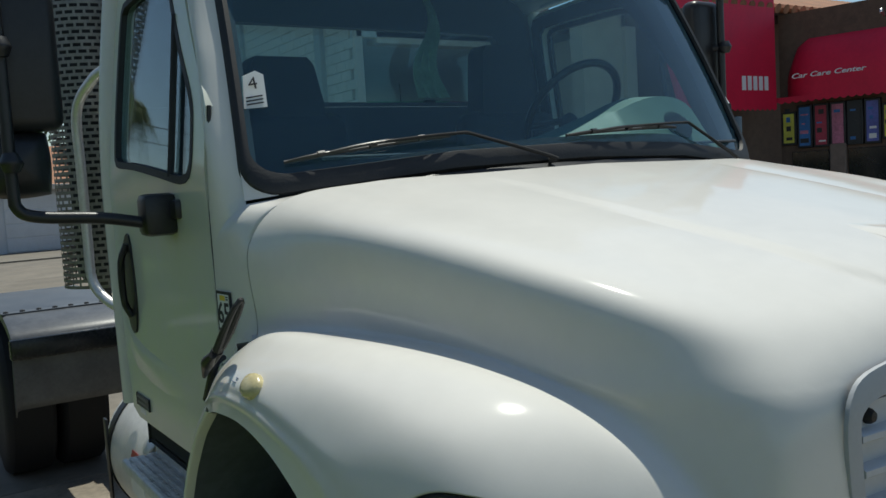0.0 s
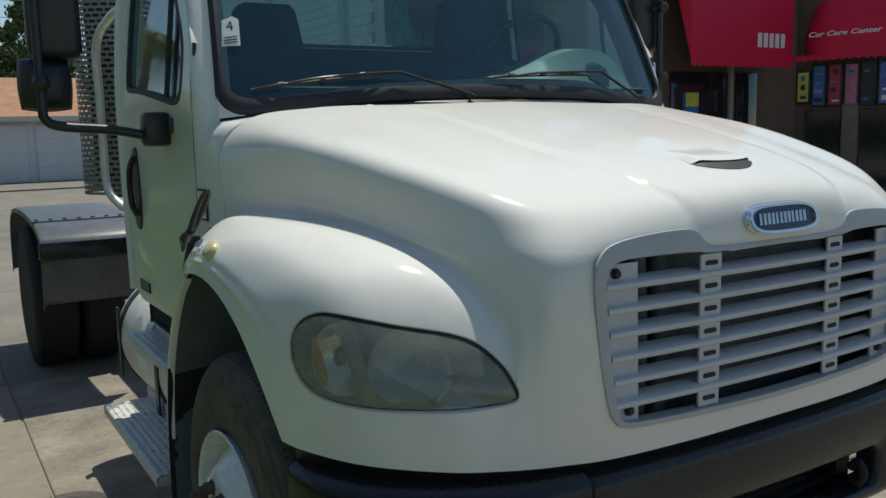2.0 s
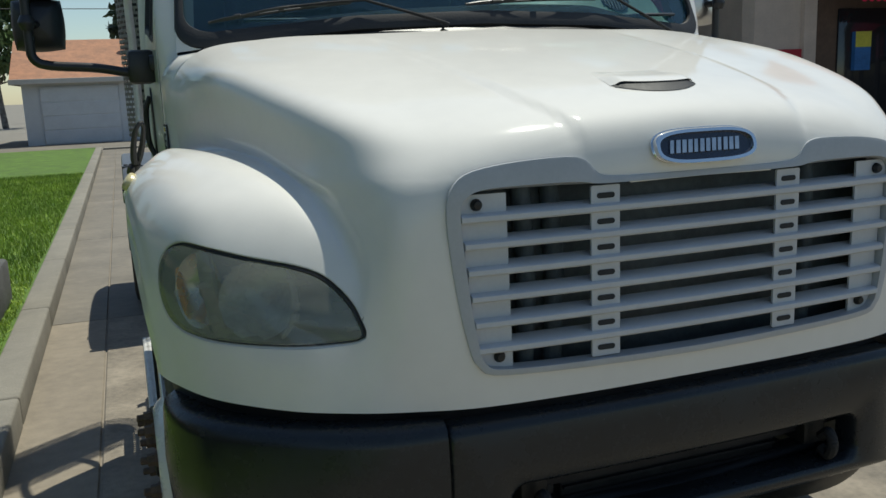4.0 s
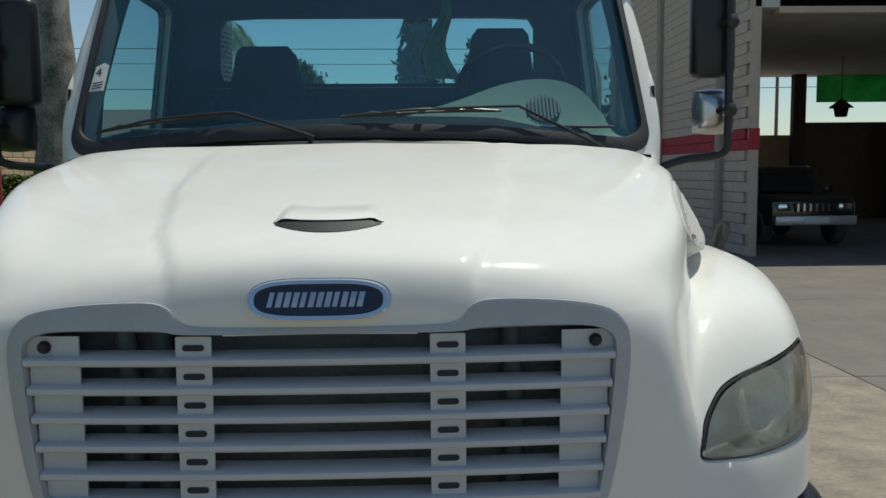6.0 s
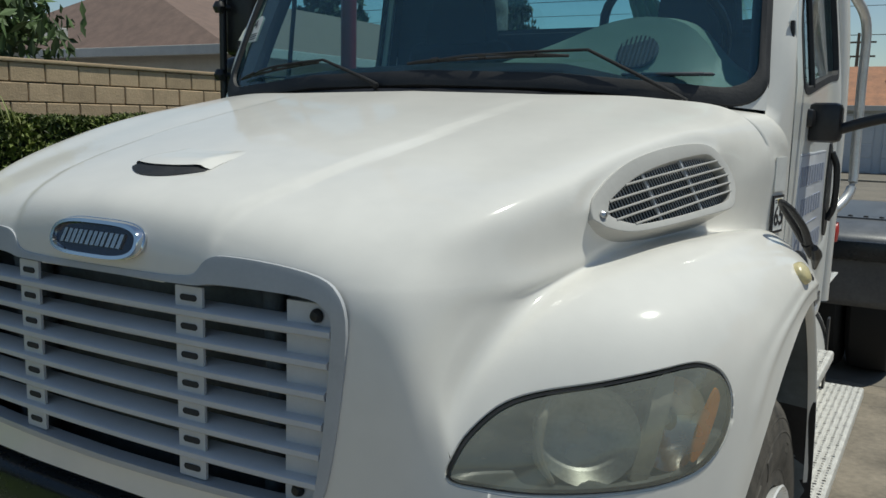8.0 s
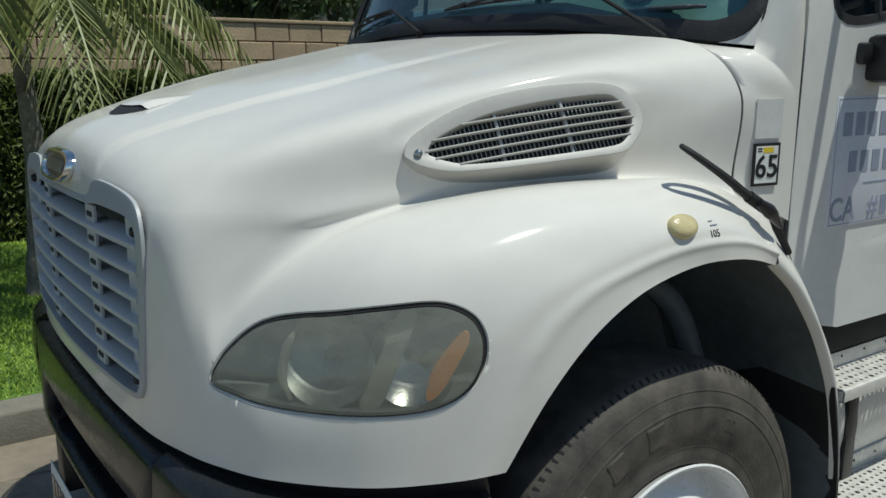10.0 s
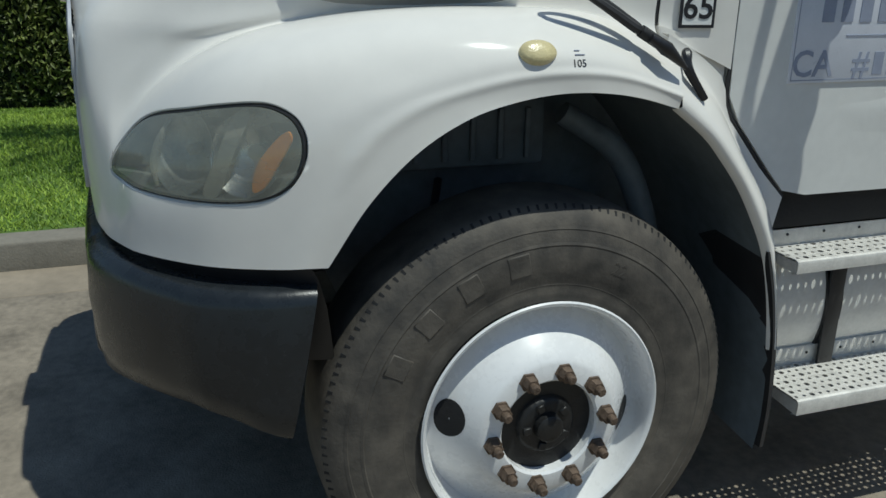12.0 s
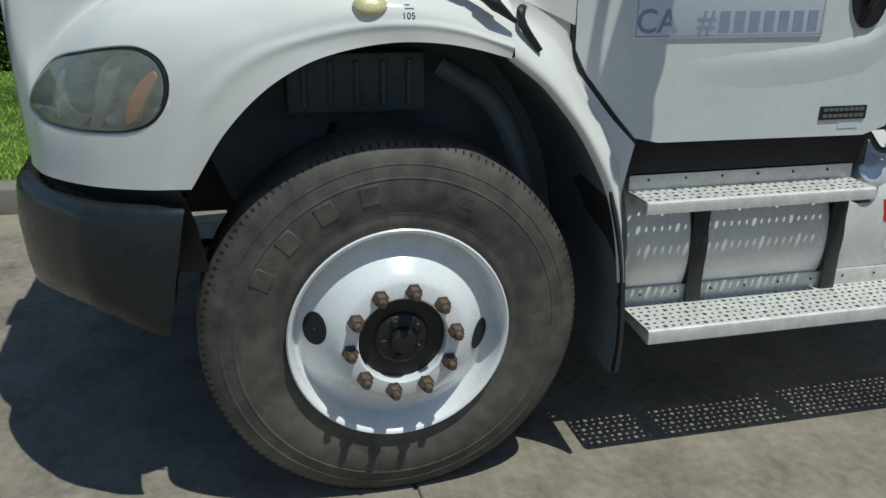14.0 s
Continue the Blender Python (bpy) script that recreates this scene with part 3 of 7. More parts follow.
EYE_L, EYE_S = grown(LAMP, -.006), grown(LAMP, -.010)
for s in (1, -1):
    to3 = lamp3(s)
    b = bmesh.new()
    rows = [[b.verts.new(to3(u, v, d)) for u, v in o] for o, d in ((grown(LAMP, .002), -.005), (grown(LAMP, -.001), -.0025), (grown(LAMP, -.0035), -.004), (EYE_L, -.009), (EYE_L, -.016))]
    for r0, r1 in zip(rows, rows[1:]):
        for i in range(len(LAMP)):
            j = (i + 1) % len(LAMP)
            b.faces.new((r0[i], r0[j], r1[j], r1[i]))
    lamp = part("headlight", b, WHITE, truck, "clouded headlight with an amber side reflector")
    part("gasket", band(EYE_L, EYE_S, to3, -.002, -.012), RUBBER, lamp)
    # grey housing behind the lens, deepest in the middle
    b = bmesh.new()
    rows = [[b.verts.new(to3(u, v, -.008 - .075 * (1 - f ** 3))) for u, v in scaled(EYE_L, f)] for f in (1, .97, .9, .75, .5, .25, .02)]
    for r0, r1 in zip(rows, rows[1:]):
        for i in range(len(LAMP)):
            j = (i + 1) % len(LAMP)
            b.faces.new((r0[i], r0[j], r1[j], r1[i]))
    part("lamp_housing", b, HOUSING, lamp)
    # two reflector bowls with their bulbs
    for cu, cv, ru, rv, mat_ in ((.236, 1.155, .088, .080, DULLBOWL), (.395, 1.165, .072, .078, BRIGHTBOWL)):
        b = bmesh.new()
        rows = [[b.verts.new(to3(cu + ru * f * math.cos(w), cv + rv * f * math.sin(w), -.026 - .05 * (1 - f * f))) for w in np.linspace(0, 2 * math.pi, 40, endpoint=False)] for f in (1.05, 1.0, .9, .75, .6, .45, .3, .15)]
        for r0, r1 in zip(rows, rows[1:]):
            for i in range(40):
                b.faces.new((r0[i], r0[(i + 1) % 40], r1[(i + 1) % 40], r1[i]))
        b.faces.new(rows[-1])
        part("reflector_bowl", b, mat_, lamp, smooth=60)
        part("bulb", tube([to3(cu, cv, -.072), to3(cu, cv, -.052), to3(cu, cv, -.044)], [.012, .012, .005], 12, 3), TANPL, lamp)
    rib = [(.305, 1.082), (.342, 1.082), (.37, 1.151), (.402, 1.243), (.368, 1.243), (.335, 1.157)]
    part("lamp_rib", slab([tuple(p) for p in closed_curve(rib, 3)], lambda u, v, d: to3(u, v, d - .020), -.012, None), TANPL, lamp)
    part("bowl_rim", tube([to3(.172, 1.078, -.022), to3(.150, 1.12, -.020), to3(.158, 1.17, -.020), to3(.182, 1.215, -.022)], [.004, .010, .009, .003], 8), TANPL, lamp)
    amber = [(.425, 1.100), (.434, 1.151), (.463, 1.196), (.486, 1.218), (.495, 1.208), (.492, 1.190), (.472, 1.150), (.448, 1.110)]
    if s < 0:
        amber = [(.452 + (u - .46) * .6, 1.155 + (v - 1.155) * .85) for u, v in amber]
    part("amber_reflector", slab([tuple(p) for p in closed_curve(amber, 3)], lambda u, v, d: to3(u, v, d - (.006 if s > 0 else .022)), -.006, None), AMBER, lamp)
    part("lens", dome(EYE_S, to3, .007), LENS, lamp)

# grille
def nose_y(x):
    return -.987 + .075 * x * x


def nose3(u, v, d):
    return Vector((u, nose_y(u) - d + max(0, v - 1.37) * .12, v))


half_in = [(.0, 1.368), (.12, 1.368), (.22, 1.368), (.27, 1.368), (.30, 1.369), (.34, 1.37), (.45, 1.371), (.52, 1.369), (.552, 1.358), (.565, 1.335),
           (.560, 1.25), (.548, 1.13), (.533, 1.035), (.522, 1.011), (.498, .998), (.40, .992), (.2, .988), (.0, .986)]
out_l, in_l = [tuple(p) for p in catmull(half, 3)], [tuple(p) for p in catmull(half_in, 3)]
out_l, in_l = out_l + [(-a, b) for a, b in out_l[-2:0:-1]], in_l + [(-a, b) for a, b in in_l[-2:0:-1]]
grille = part("grille", band(out_l, in_l, nose3, .005, -.03), GREYPL, truck, "pale grey slatted radiator grille")
PITCH, TOP = .0557, 1.345


def bar(z, h, x0, x1, front, depth, lean=0.0):
    """A horizontal grille bar that follows the bowed nose."""
    b = bmesh.new()
    n = 14
    rows = []
    for k in range(n + 1):
        x = x0 + (x1 - x0) * k / n
        y = nose_y(x) - front
        prof = [(0, h * .30), (0.004, h * .5), (depth, h * .5 + lean), (depth, -h * .5 + lean), (0.006, -h * .5), (0, -h * .25)]
        rows.append([b.verts.new((x, y + a, z + c)) for a, c in prof])
    for r0, r1 in zip(rows, rows[1:]):
        for i in range(6):
            b.faces.new((r0[i], r0[(i + 1) % 6], r1[(i + 1) % 6], r1[i]))
    b.faces.new(rows[0])
    b.faces.new(rows[-1])
    return b


for k in range(6):
    z = TOP - PITCH * (k + .5)
    w = .568 - .034 * k / 6
    part("slat", bar(z, .017, -w, w, .006, .055, .006), GRILLE, grille)
for k in range(7):
    z = TOP - PITCH * k
    for x in (-.242, .242):
        plate = slab(rounded(x - .034, x + .034, z - .0205, z + .0205, .003, 2), lambda u, v, d: Vector((u, nose_y(u) + .012 - d, v)), .006)
        plate = part("grille_plate", plate, GRILLE, grille)
        # dark slab on the uncut plate paints the slot's shaded inside
        part("slot_shade", slab(rounded(x - .021, x + .021, z - .007, z + .005, .006, 5), lambda u, v, d: Vector((u, nose_y(u) + .0055 - d, v)), .0012), DARK, grille)
    for s in (1, -1):
        a, b_ = .465 - .006 * k / 6, .568 - .034 * k / 6
        part("end_panel", slab([(s * a, z - .0205), (s * b_, z - .0205), (s * b_, z + .0205), (s * a, z + .0205)], lambda u, v, d: Vector((u, nose_y(u) + .02 - d, v)), .006), GRILLE, grille)
for x, z in ((.531, 1.345), (-.531, 1.345), (.49, 1.019), (-.49, 1.019)):
    part("bolt", lathe([(0, .013), (-.006, .012), (-.012, .008), (-.013, .001)], 12, "y", (x, nose_y(x) + .012, z)), HUB, grille)
part("radiator", box(-.60, .60, -.86, -.82, .90, 1.42, .004), RADIATOR, truck, "dusty grey radiator core")
for x in (-.40, -.33, .37):
    part("radiator_pipe", tube([(x, -.885, .95), (x + .01, -.885, 1.15), (x, -.885, 1.38)], .022, 10), RADIATOR, truck)

# badge on the nose: chrome oval, navy plate, slanted chrome bars in place of lettering
def badge3(u, v, d):
    return Vector((u, -.982 + .06 * u * u + (v - 1.437) * .36 - d, v))


OVAL = [(.131 * math.copysign(abs(math.cos(w)) ** .55, math.cos(w)), 1.437 + .037 * math.copysign(abs(math.sin(w)) ** .75, math.sin(w)) ) for w in np.linspace(0, 2 * math.pi, 64, endpoint=False)]
badge = part("nose_badge", slab(scaled(OVAL, 1.03), badge3, .004), CHROME, truck, "chrome oval badge with a navy face")
part("badge_face", slab(scaled(OVAL, .93), badge3, .010), NAVY, badge)
part("badge_rim", band(OVAL, [(u * .91, 1.437 + (v - 1.437) * .74) for u, v in OVAL], badge3, .018, .007), CHROME, badge)
for k in range(12):
    x = -.0915 + .0153 * k
    w_ = .0108 if k % 4 else .0092
    part("badge_bar", slab([(x - .0062, 1.4235), (x - .0062 + w_, 1.4235), (x + w_, 1.4505), (x, 1.4505)], badge3, .0145), STEEL, badge)

# raised scoop on the hood: a crescent mouth under a low roof that fades into the hood
SW = .106


def scoop_lift(u):
    e = min(1.0, (1 - abs(u)) * 4.5)
    return e * e * (3 - 2 * e)


sc = bmesh.new()
rows = []
for j in range(12):
    f = j / 11
    row = []
    for k in range(25):
        u = -1 + 2 * k / 24
        x = u * SW * (1 + .10 * (1 - f) ** 2)
        y = -.822 + .030 * u * u + .16 * f
        p = on_skin((abs(x), y, 1.6), (0, 0, -1))
        h = float(np.interp(f, [0, .08, .22, .45, .75, 1], [.0125, .0145, .0150, .010, .003, 0])) * scoop_lift(u)
        row.append(sc.verts.new((x, p.y, p.z + h + .0012 - .0024 * f)))
    rows.append(row)
for r0, r1 in zip(rows, rows[1:]):
    for k in range(24):
        sc.faces.new((r0[k], r0[k + 1], r1[k + 1], r1[k]))
scoop = part("hood_scoop", sc, WHITE, truck, smooth=80)
# black sheet across the mouth paints the shade inside the scoop
b = bmesh.new()
lo, hi = [], []
for k in range(25):
    u = -1 + 2 * k / 24
    x = u * SW * 1.05
    p = on_skin((abs(x), -.853 + .049 * u * u, 1.6), (0, 0, -1))
    q = on_skin((abs(x), -.815 + .030 * u * u, 1.6), (0, 0, -1))
    lo.append(b.verts.new((x, p.y, p.z + .002)))
    hi.append(b.verts.new((x, q.y, q.z + .0105 * scoop_lift(u) + .0018)))
for k in range(24):
    b.faces.new((lo[k], lo[k + 1], hi[k + 1], hi[k]))
part("scoop_mouth_shade", b, RUBBER, scoop)

# air intake grille on the left flank

def vent3(u, v, d):
    """A place on the intake's flat face; d stands off it."""
    return VENT_O + VENT_A * u + VENT_B * v + VENT_N * (d - .010 * (u - .24) ** 2 / .06)


b = bmesh.new()
rows = [[b.verts.new(vent3(u, v, d)) for u, v in o] for o, d in ((grown(VENT, .004), -.12), (VENT, -.012), (grown(VENT, -.0005), -.0015), (grown(VENT, -.002), .0),
                                                               (grown(VIN, .003), .0), (grown(VIN, .001), -.001), (VIN, -.004), (VIN, -.034))]
for r0, r1 in zip(rows, rows[1:]):
    for i in range(len(VENT)):
        j = (i + 1) % len(VENT)
        b.faces.new((r0[i], r0[j], r1[j], r1[i]))
vent = part("air_intake", b, VENTPL, truck, "white louvred air intake on the hood flank", smooth=28)
# plain dark sheet stands in for the shaded depth behind the louvres
part("intake_shade_sheet", slab(grown(VIN, .004), vent3, -.004), DARK, vent).location = VENT_N * -.028


def vent_span(v):
    """The width of the intake's opening at one height."""
    cut = [a[0] + (c[0] - a[0]) * (v - a[1]) / (c[1] - a[1]) for a, c in zip(VIN, VIN[1:] + VIN[:1]) if (a[1] - v) * (c[1] - v) < 0]
    return min(cut), max(cut)


for v0, v1 in ((.045, .037), (.023, .017), (.003, -.001), (-.016, -.020), (-.037, -.039)):
    u0, u1 = vent_span(v0)[0] - .006, vent_span(v1)[1] + .006
    b = bmesh.new()
    rows = []
    for t in np.linspace(0, 1, 15):
        u, v = u0 + (u1 - u0) * t, v0 + (v1 - v0) * t
        rows.append([b.verts.new(vent3(u, v + dv, d)) for dv, d in ((-.0026, -.001), (-.0012, .002), (.0012, .002), (.0026, -.001), (.004, -.016), (.0012, -.016))])
    for r0, r1 in zip(rows, rows[1:]):
        for k in range(6):
            b.faces.new((r0[k], r0[(k + 1) % 6], r1[(k + 1) % 6], r1[k]))
    b.faces.new(rows[0])
    b.faces.new(rows[-1])
    part("louvre", b, VENTPL, vent)
for u in (.176, .328):
    vs_ = [v for a, v in VIN if abs(a - u) < .05]
    part("intake_rib", tube([vent3(u - .004, min(vs_), -.012), vent3(u, .0, -.011), vent3(u + .004, max(vs_), -.012)], .0038, 6, 3), GREYPL, vent)
for k in range(44):
    u = .034 + .0098 * k
    cut = [a[1] + (c[1] - a[1]) * (u - a[0]) / (c[0] - a[0]) for a, c in zip(VIN, VIN[1:] + VIN[:1]) if (a[0] - u) * (c[0] - u) < 0]
    part("fine_bar", tube([vent3(u, min(cut), -.022), vent3(u + .001, max(cut), -.022)], .0013, 4, 1), GREYPL, vent)
bolt = lathe([(0, .0085), (.004, .008), (.007, .004), (.008, .001)], 12, "x")
bmesh.ops.transform(bolt, matrix=Matrix.Translation(vent3(.0, .002, .001)) @ VENT_N.to_track_quat("X", "Z").to_matrix().to_4x4(), verts=bolt.verts[:])
part("bolt", bolt, STEEL, vent)

# marker lamps, rubber hood latches and small decals on the fenders
for s in (1, -1):
    c = on_skin((1.195, -.075, 1.37), (-.86, 0, -.5))
    mk = lathe([(-.014, .040), (.004, .040), (.010, .035), (.014, .02), (.015, .002)], 28, "x")
    mk_ob = part("marker_lamp", mk, MARK, truck, "yellowed oval marker lamp")
    mk_ob.matrix_world = Matrix.Translation(flip(c, s)) @ Matrix.Rotation(0 if s > 0 else math.pi, 4, "Z") @ Matrix.Rotation(radians(-34), 4, "Y") @ Matrix.Diagonal((1, 1.0, .66, 1))
    # latch: a rubber strap that leans forward off the fender's rear edge
    ends = [(1.165, .235, 1.362), (1.155, .17, 1.40), (1.145, .10, 1.445), (1.13, .03, 1.488), (1.119, -.012, 1.513)]
    if s < 0:
        ends = [(1.165, .235, 1.362), (1.158, .19, 1.395), (1.15, .145, 1.44), (1.142, .105, 1.485), (1.136, .08, 1.515)]
    path = [Vector(p) for p in catmull(ends, 8)]
    side = Vector((.80, -.58, -.10)).normalized()
    loop = []
    for i in range(33):
        w = 2 * math.pi * i / 32
        f = .26 + .74 * (1 - math.cos(w)) / 2
        loop.append(flip(path[round(f * (len(path) - 1))] + side * .016 * math.sin(w), s))
    latch = part("hood_latch", tube(loop, [.0105 - .0045 * (1 - math.cos(2 * math.pi * i / 32)) / 2 for i in range(33)], 8), RUBBER, truck, "black rubber pull loop of the hood latch")
    n_ = len(path) // 3
    part("latch_strap", tube([flip(p, s) for p in path[:n_ + 1:4]], .0135, 10), RUBBER, latch)
    part("latch_foot", tube([flip(Vector(p), s) for p in ((1.172, .185, 1.387), (1.172, .225, 1.364), (1.165, .282, 1.322))], [.009, .016, .005], 10), BLACKPL, latch)
    part("latch_hook", tube([flip(Vector(p), s) for p in ((1.10, .325, 1.350), (1.125, .308, 1.347), (1.138, .308, 1.315), (1.143, .355, 1.250))], [.007, .012, .011, .008], 8), BLACKPL, latch)


c, c2, cu_ = on_skin((1.3, .012, 1.388), (-.9, 0, -.4), .0005), on_skin((1.3, .03, 1.388), (-.9, 0, -.4), .0005), on_skin((1.3, .012, 1.40), (-.9, 0, -.4), .0005)
ax = (c2 - c).normalized()
az = ax.cross((cu_ - c).normalized()).normalized()
ay = az.cross(ax)
M105 = Matrix.Translation(c) @ Matrix((ax, ay, az)).transposed().to_4x4()
lettering("105", .022, M105, INK, truck)
for s in (1, -1):
    for dz, w in ((.040, .012), (.030, .022)):
        p = on_skin((1.3, .005, 1.378 + dz), (-.9, 0, -.4), .0015)
        q = on_skin((1.3, .005 + w, 1.378 + dz), (-.9, 0, -.4), .0015)
        part("decal_bar", tube([flip(p, s), flip(q, s)], .0012, 6), FADED, truck)

# wheels
def wheel(x, y, s, dual=False):
    """A steer wheel, its outer face towards s * x; z of the axle 0.51."""
    zc, R = .512, .525
    X = lambda d: s * d
    w = part("wheel", lathe([(X(-.26), .30), (X(-.02), .30), (X(-.02), .285), (X(-.26), .285)], 48, "x", (x, y, zc), closed=True), DARK, truck, "front wheel with a worn dusty tyre and white rim")
    prof = [(-.265, .295), (-.262, .33), (-.268, .42), (-.262, .47), (-.245, .505), (-.22, .521), (-.14, .525), (-.06, .521), (-.035, .508), (-.018, .485), (-.006, .45), (.002, .41), (.001, .37), (-.006, .335), (-.004, .312), (-.010, .296)]
    tp = [(X(d), r) for d, r in catmull(prof, 3)]
    tyre = part("tyre", lathe(tp, 96, "x", (x, y, zc), cap=False), TYRE, w)
    # near-black bars on the shoulder paint the shade of its sipes
    b = bmesh.new()
    for k in range(144):
        a = 2 * math.pi * k / 144
        box(-.0012, .0018, -.0028 - .0012 * (k % 3 == 0), .0028, -.0150 + .004 * (k % 2), .0150, 0, 1, b, Matrix.Translation((x, y, zc)) @ Matrix.Rotation(a, 4, "X") @ Matrix.Translation((X(-.0335), 0, .5035)) @ Matrix.Rotation(radians(-38 * s), 4, "Y"))
    tagged(part("sipe_shade_bar", b, BLACKSHADE, w), kind="stuff")
    b = bmesh.new()
    for r, d in ((.466, -.0105), (.338, -.0065), (.432, -.0012)):
        merge(b, lathe([(X(d - .001), r + .006), (X(d + .0016), r), (X(d - .001), r - .006)], 96, "x", (x, y, zc), cap=False))
    part("sidewall_ribs", b, TYRE, w)
    rim = part("rim", lathe([(X(d), r) for d, r in ((-.012, .290), (.008, .302), (.012, .298), (.010, .292), (.002, .287), (-.025, .283), (-.050, .278), (-.057, .270), (-.052, .259), (-.036, .241), (.0, .208), (.022, .187), (.034, .173), (.040, .161), (.040, .124), (.035, .1185), (.012, .118))], 80, "x", (x, y, zc), cap=False), RIM, w, "white enamelled disc wheel")
    # black hub; its outer ring also paints the shade on the bore's wall
    part("hub", lathe([(X(d), r) for d, r in ((.012, .119), (-.030, .113), (-.040, .098), (-.034, .090), (-.012, .084), (.0, .078), (.022, .070), (.028, .062), (.028, .036), (.046, .033), (.050, .027), (.050, .002))], 40, "x", (x, y, zc)), HUB, w, "greasy black hub")
    for k in range(5):
        a = 2 * math.pi * k / 5 + .4
        part("hub_lug", box(X(.028) - .008, X(.028) + .008, -.009, .009, .042, .062, .002, 1, None, Matrix.Translation((x, y, zc)) @ Matrix.Rotation(a, 4, "X")), HUB, w)
    for k in range(10):
        a = 2 * math.pi * k / 10 + .19
        cy, cz = y + .14285 * math.sin(a), zc + .14285 * math.cos(a)
        nut = part("wheel_nut", lathe([(X(.040), .023), (X(.046), .023), (X(.047), .0185), (X(.066), .018), (X(.068), .016)], 6, "x", (x, cy, cz)), RUST, w)
        part("stud", lathe([(X(.066), .011), (X(.084), .011), (X(.087), .008), (X(.087), .001)], 10, "x", (x, cy, cz)), RUST, w)
    # hand holes: black patches on the uncut disc paint their dark inside
    for a in (radians(98), radians(278)):
        to_rim = Matrix.Rotation(-a, 4, "X")
        lift = lambda u, v: float(np.interp(math.hypot(u, v), [.161, .173, .187, .208, .241, .259], [.040, .034, .022, .0, -.036, -.052]))
        b = bmesh.new()
        rows = [[b.verts.new(Vector((x, y, zc)) + to_rim @ Vector((X(lift(f * .046 * math.cos(t), .228 + f * .028 * math.sin(t)) + .002), f * .046 * math.cos(t), .228 + f * .028 * math.sin(t)))) for t in np.linspace(0, 2 * math.pi, 24, endpoint=False)] for f in (1, .8, .6, .4, .2, .05)]
        for r0, r1 in zip(rows, rows[1:]):
            for i in range(24):
                b.faces.new((r0[i], r0[(i + 1) % 24], r1[(i + 1) % 24], r1[i]))
        part("hand_hole_patch", b, BLACKSHADE, w)
    part("brake_drum", lathe([(X(-.26), .19), (X(-.05), .19), (X(-.05), .10)], 36, "x", (x, y, zc)), RUST, w)
    # raised sidewall lettering as plain blocks
    for k in range(4):
        a = radians(-62 + 17 * k)
        part("sidewall_block", box(X(.0005) - .0034, X(.0005) + .0034, -.026, .026, .372, .424, .0022, 1, None, Matrix.Translation((x, y, zc)) @ Matrix.Rotation(-a, 4, "X")), TYRE, w)
    m = Matrix.Translation((x + X(.001), y, zc)) @ Matrix.Rotation(-radians(26), 4, "X") @ Matrix.Translation((0, 0, .395)) @ Matrix.Rotation(radians(90), 4, "Z") @ Matrix.Rotation(radians(90), 4, "X")
    if s > 0:
        lettering("22", .042, m, TYRE, w, extrude=.002)
    return w


wheel(1.148, 0, 1)
wheel(-1.148, 0, -1)
part("axle", tube([(-.95, .02, .50), (.95, .02, .50)], .06, 12), HUB, truck)
for s in (1, -1):
    part("leaf_spring", box(s * .44 - .04, s * .44 + .04, -.8, .9, .50, .56, .01), HUB, truck)
    part("chassis_rail", box(s * .43 - .04, s * .43 + .04, -.35, 6.6, .68, .94, .008), BLACKPL if s < 0 else BRONZE, truck, "long steel chassis rail")
part("engine_block", box(-.36, .36, -.75, .5, .62, 1.32, .06), DARK, truck)

# a ribbed box and a strut high inside each wheel well
for s in (1, -1):
    bx = part("well_box", box(s * .70 - .05, s * .70 + .05, -.24, .16, 1.03, 1.20, .012), WELL, truck, "dusty plastic box inside the wheel well")
    for k in range(5):
        part("rib", box(s * .757 - .006, s * .757 + .006, -.20 + .075 * k, -.185 + .075 * k, 1.05, 1.18, .002, 1), WELL, bx)
    part("well_strut", tube([(s * .80, .18, 1.17), (s * .82, .34, 1.06), (s * .84, .42, .88), (s * .84, .45, .70)], [.03, .035, .035, .03], 10), WELL, truck)
    part("splash_guard", box(s * .84 - .22, s * .84 + .22, -.578, -.566, .62, .935, .004), BLACKPL, truck)
    part("brake_hose", tube([(s * .66, -.10, .98), (s * .80, -.16, .86), (s * .86, -.10, .72), (s * .84, .0, .60)], .011, 8), RUBBER, truck)
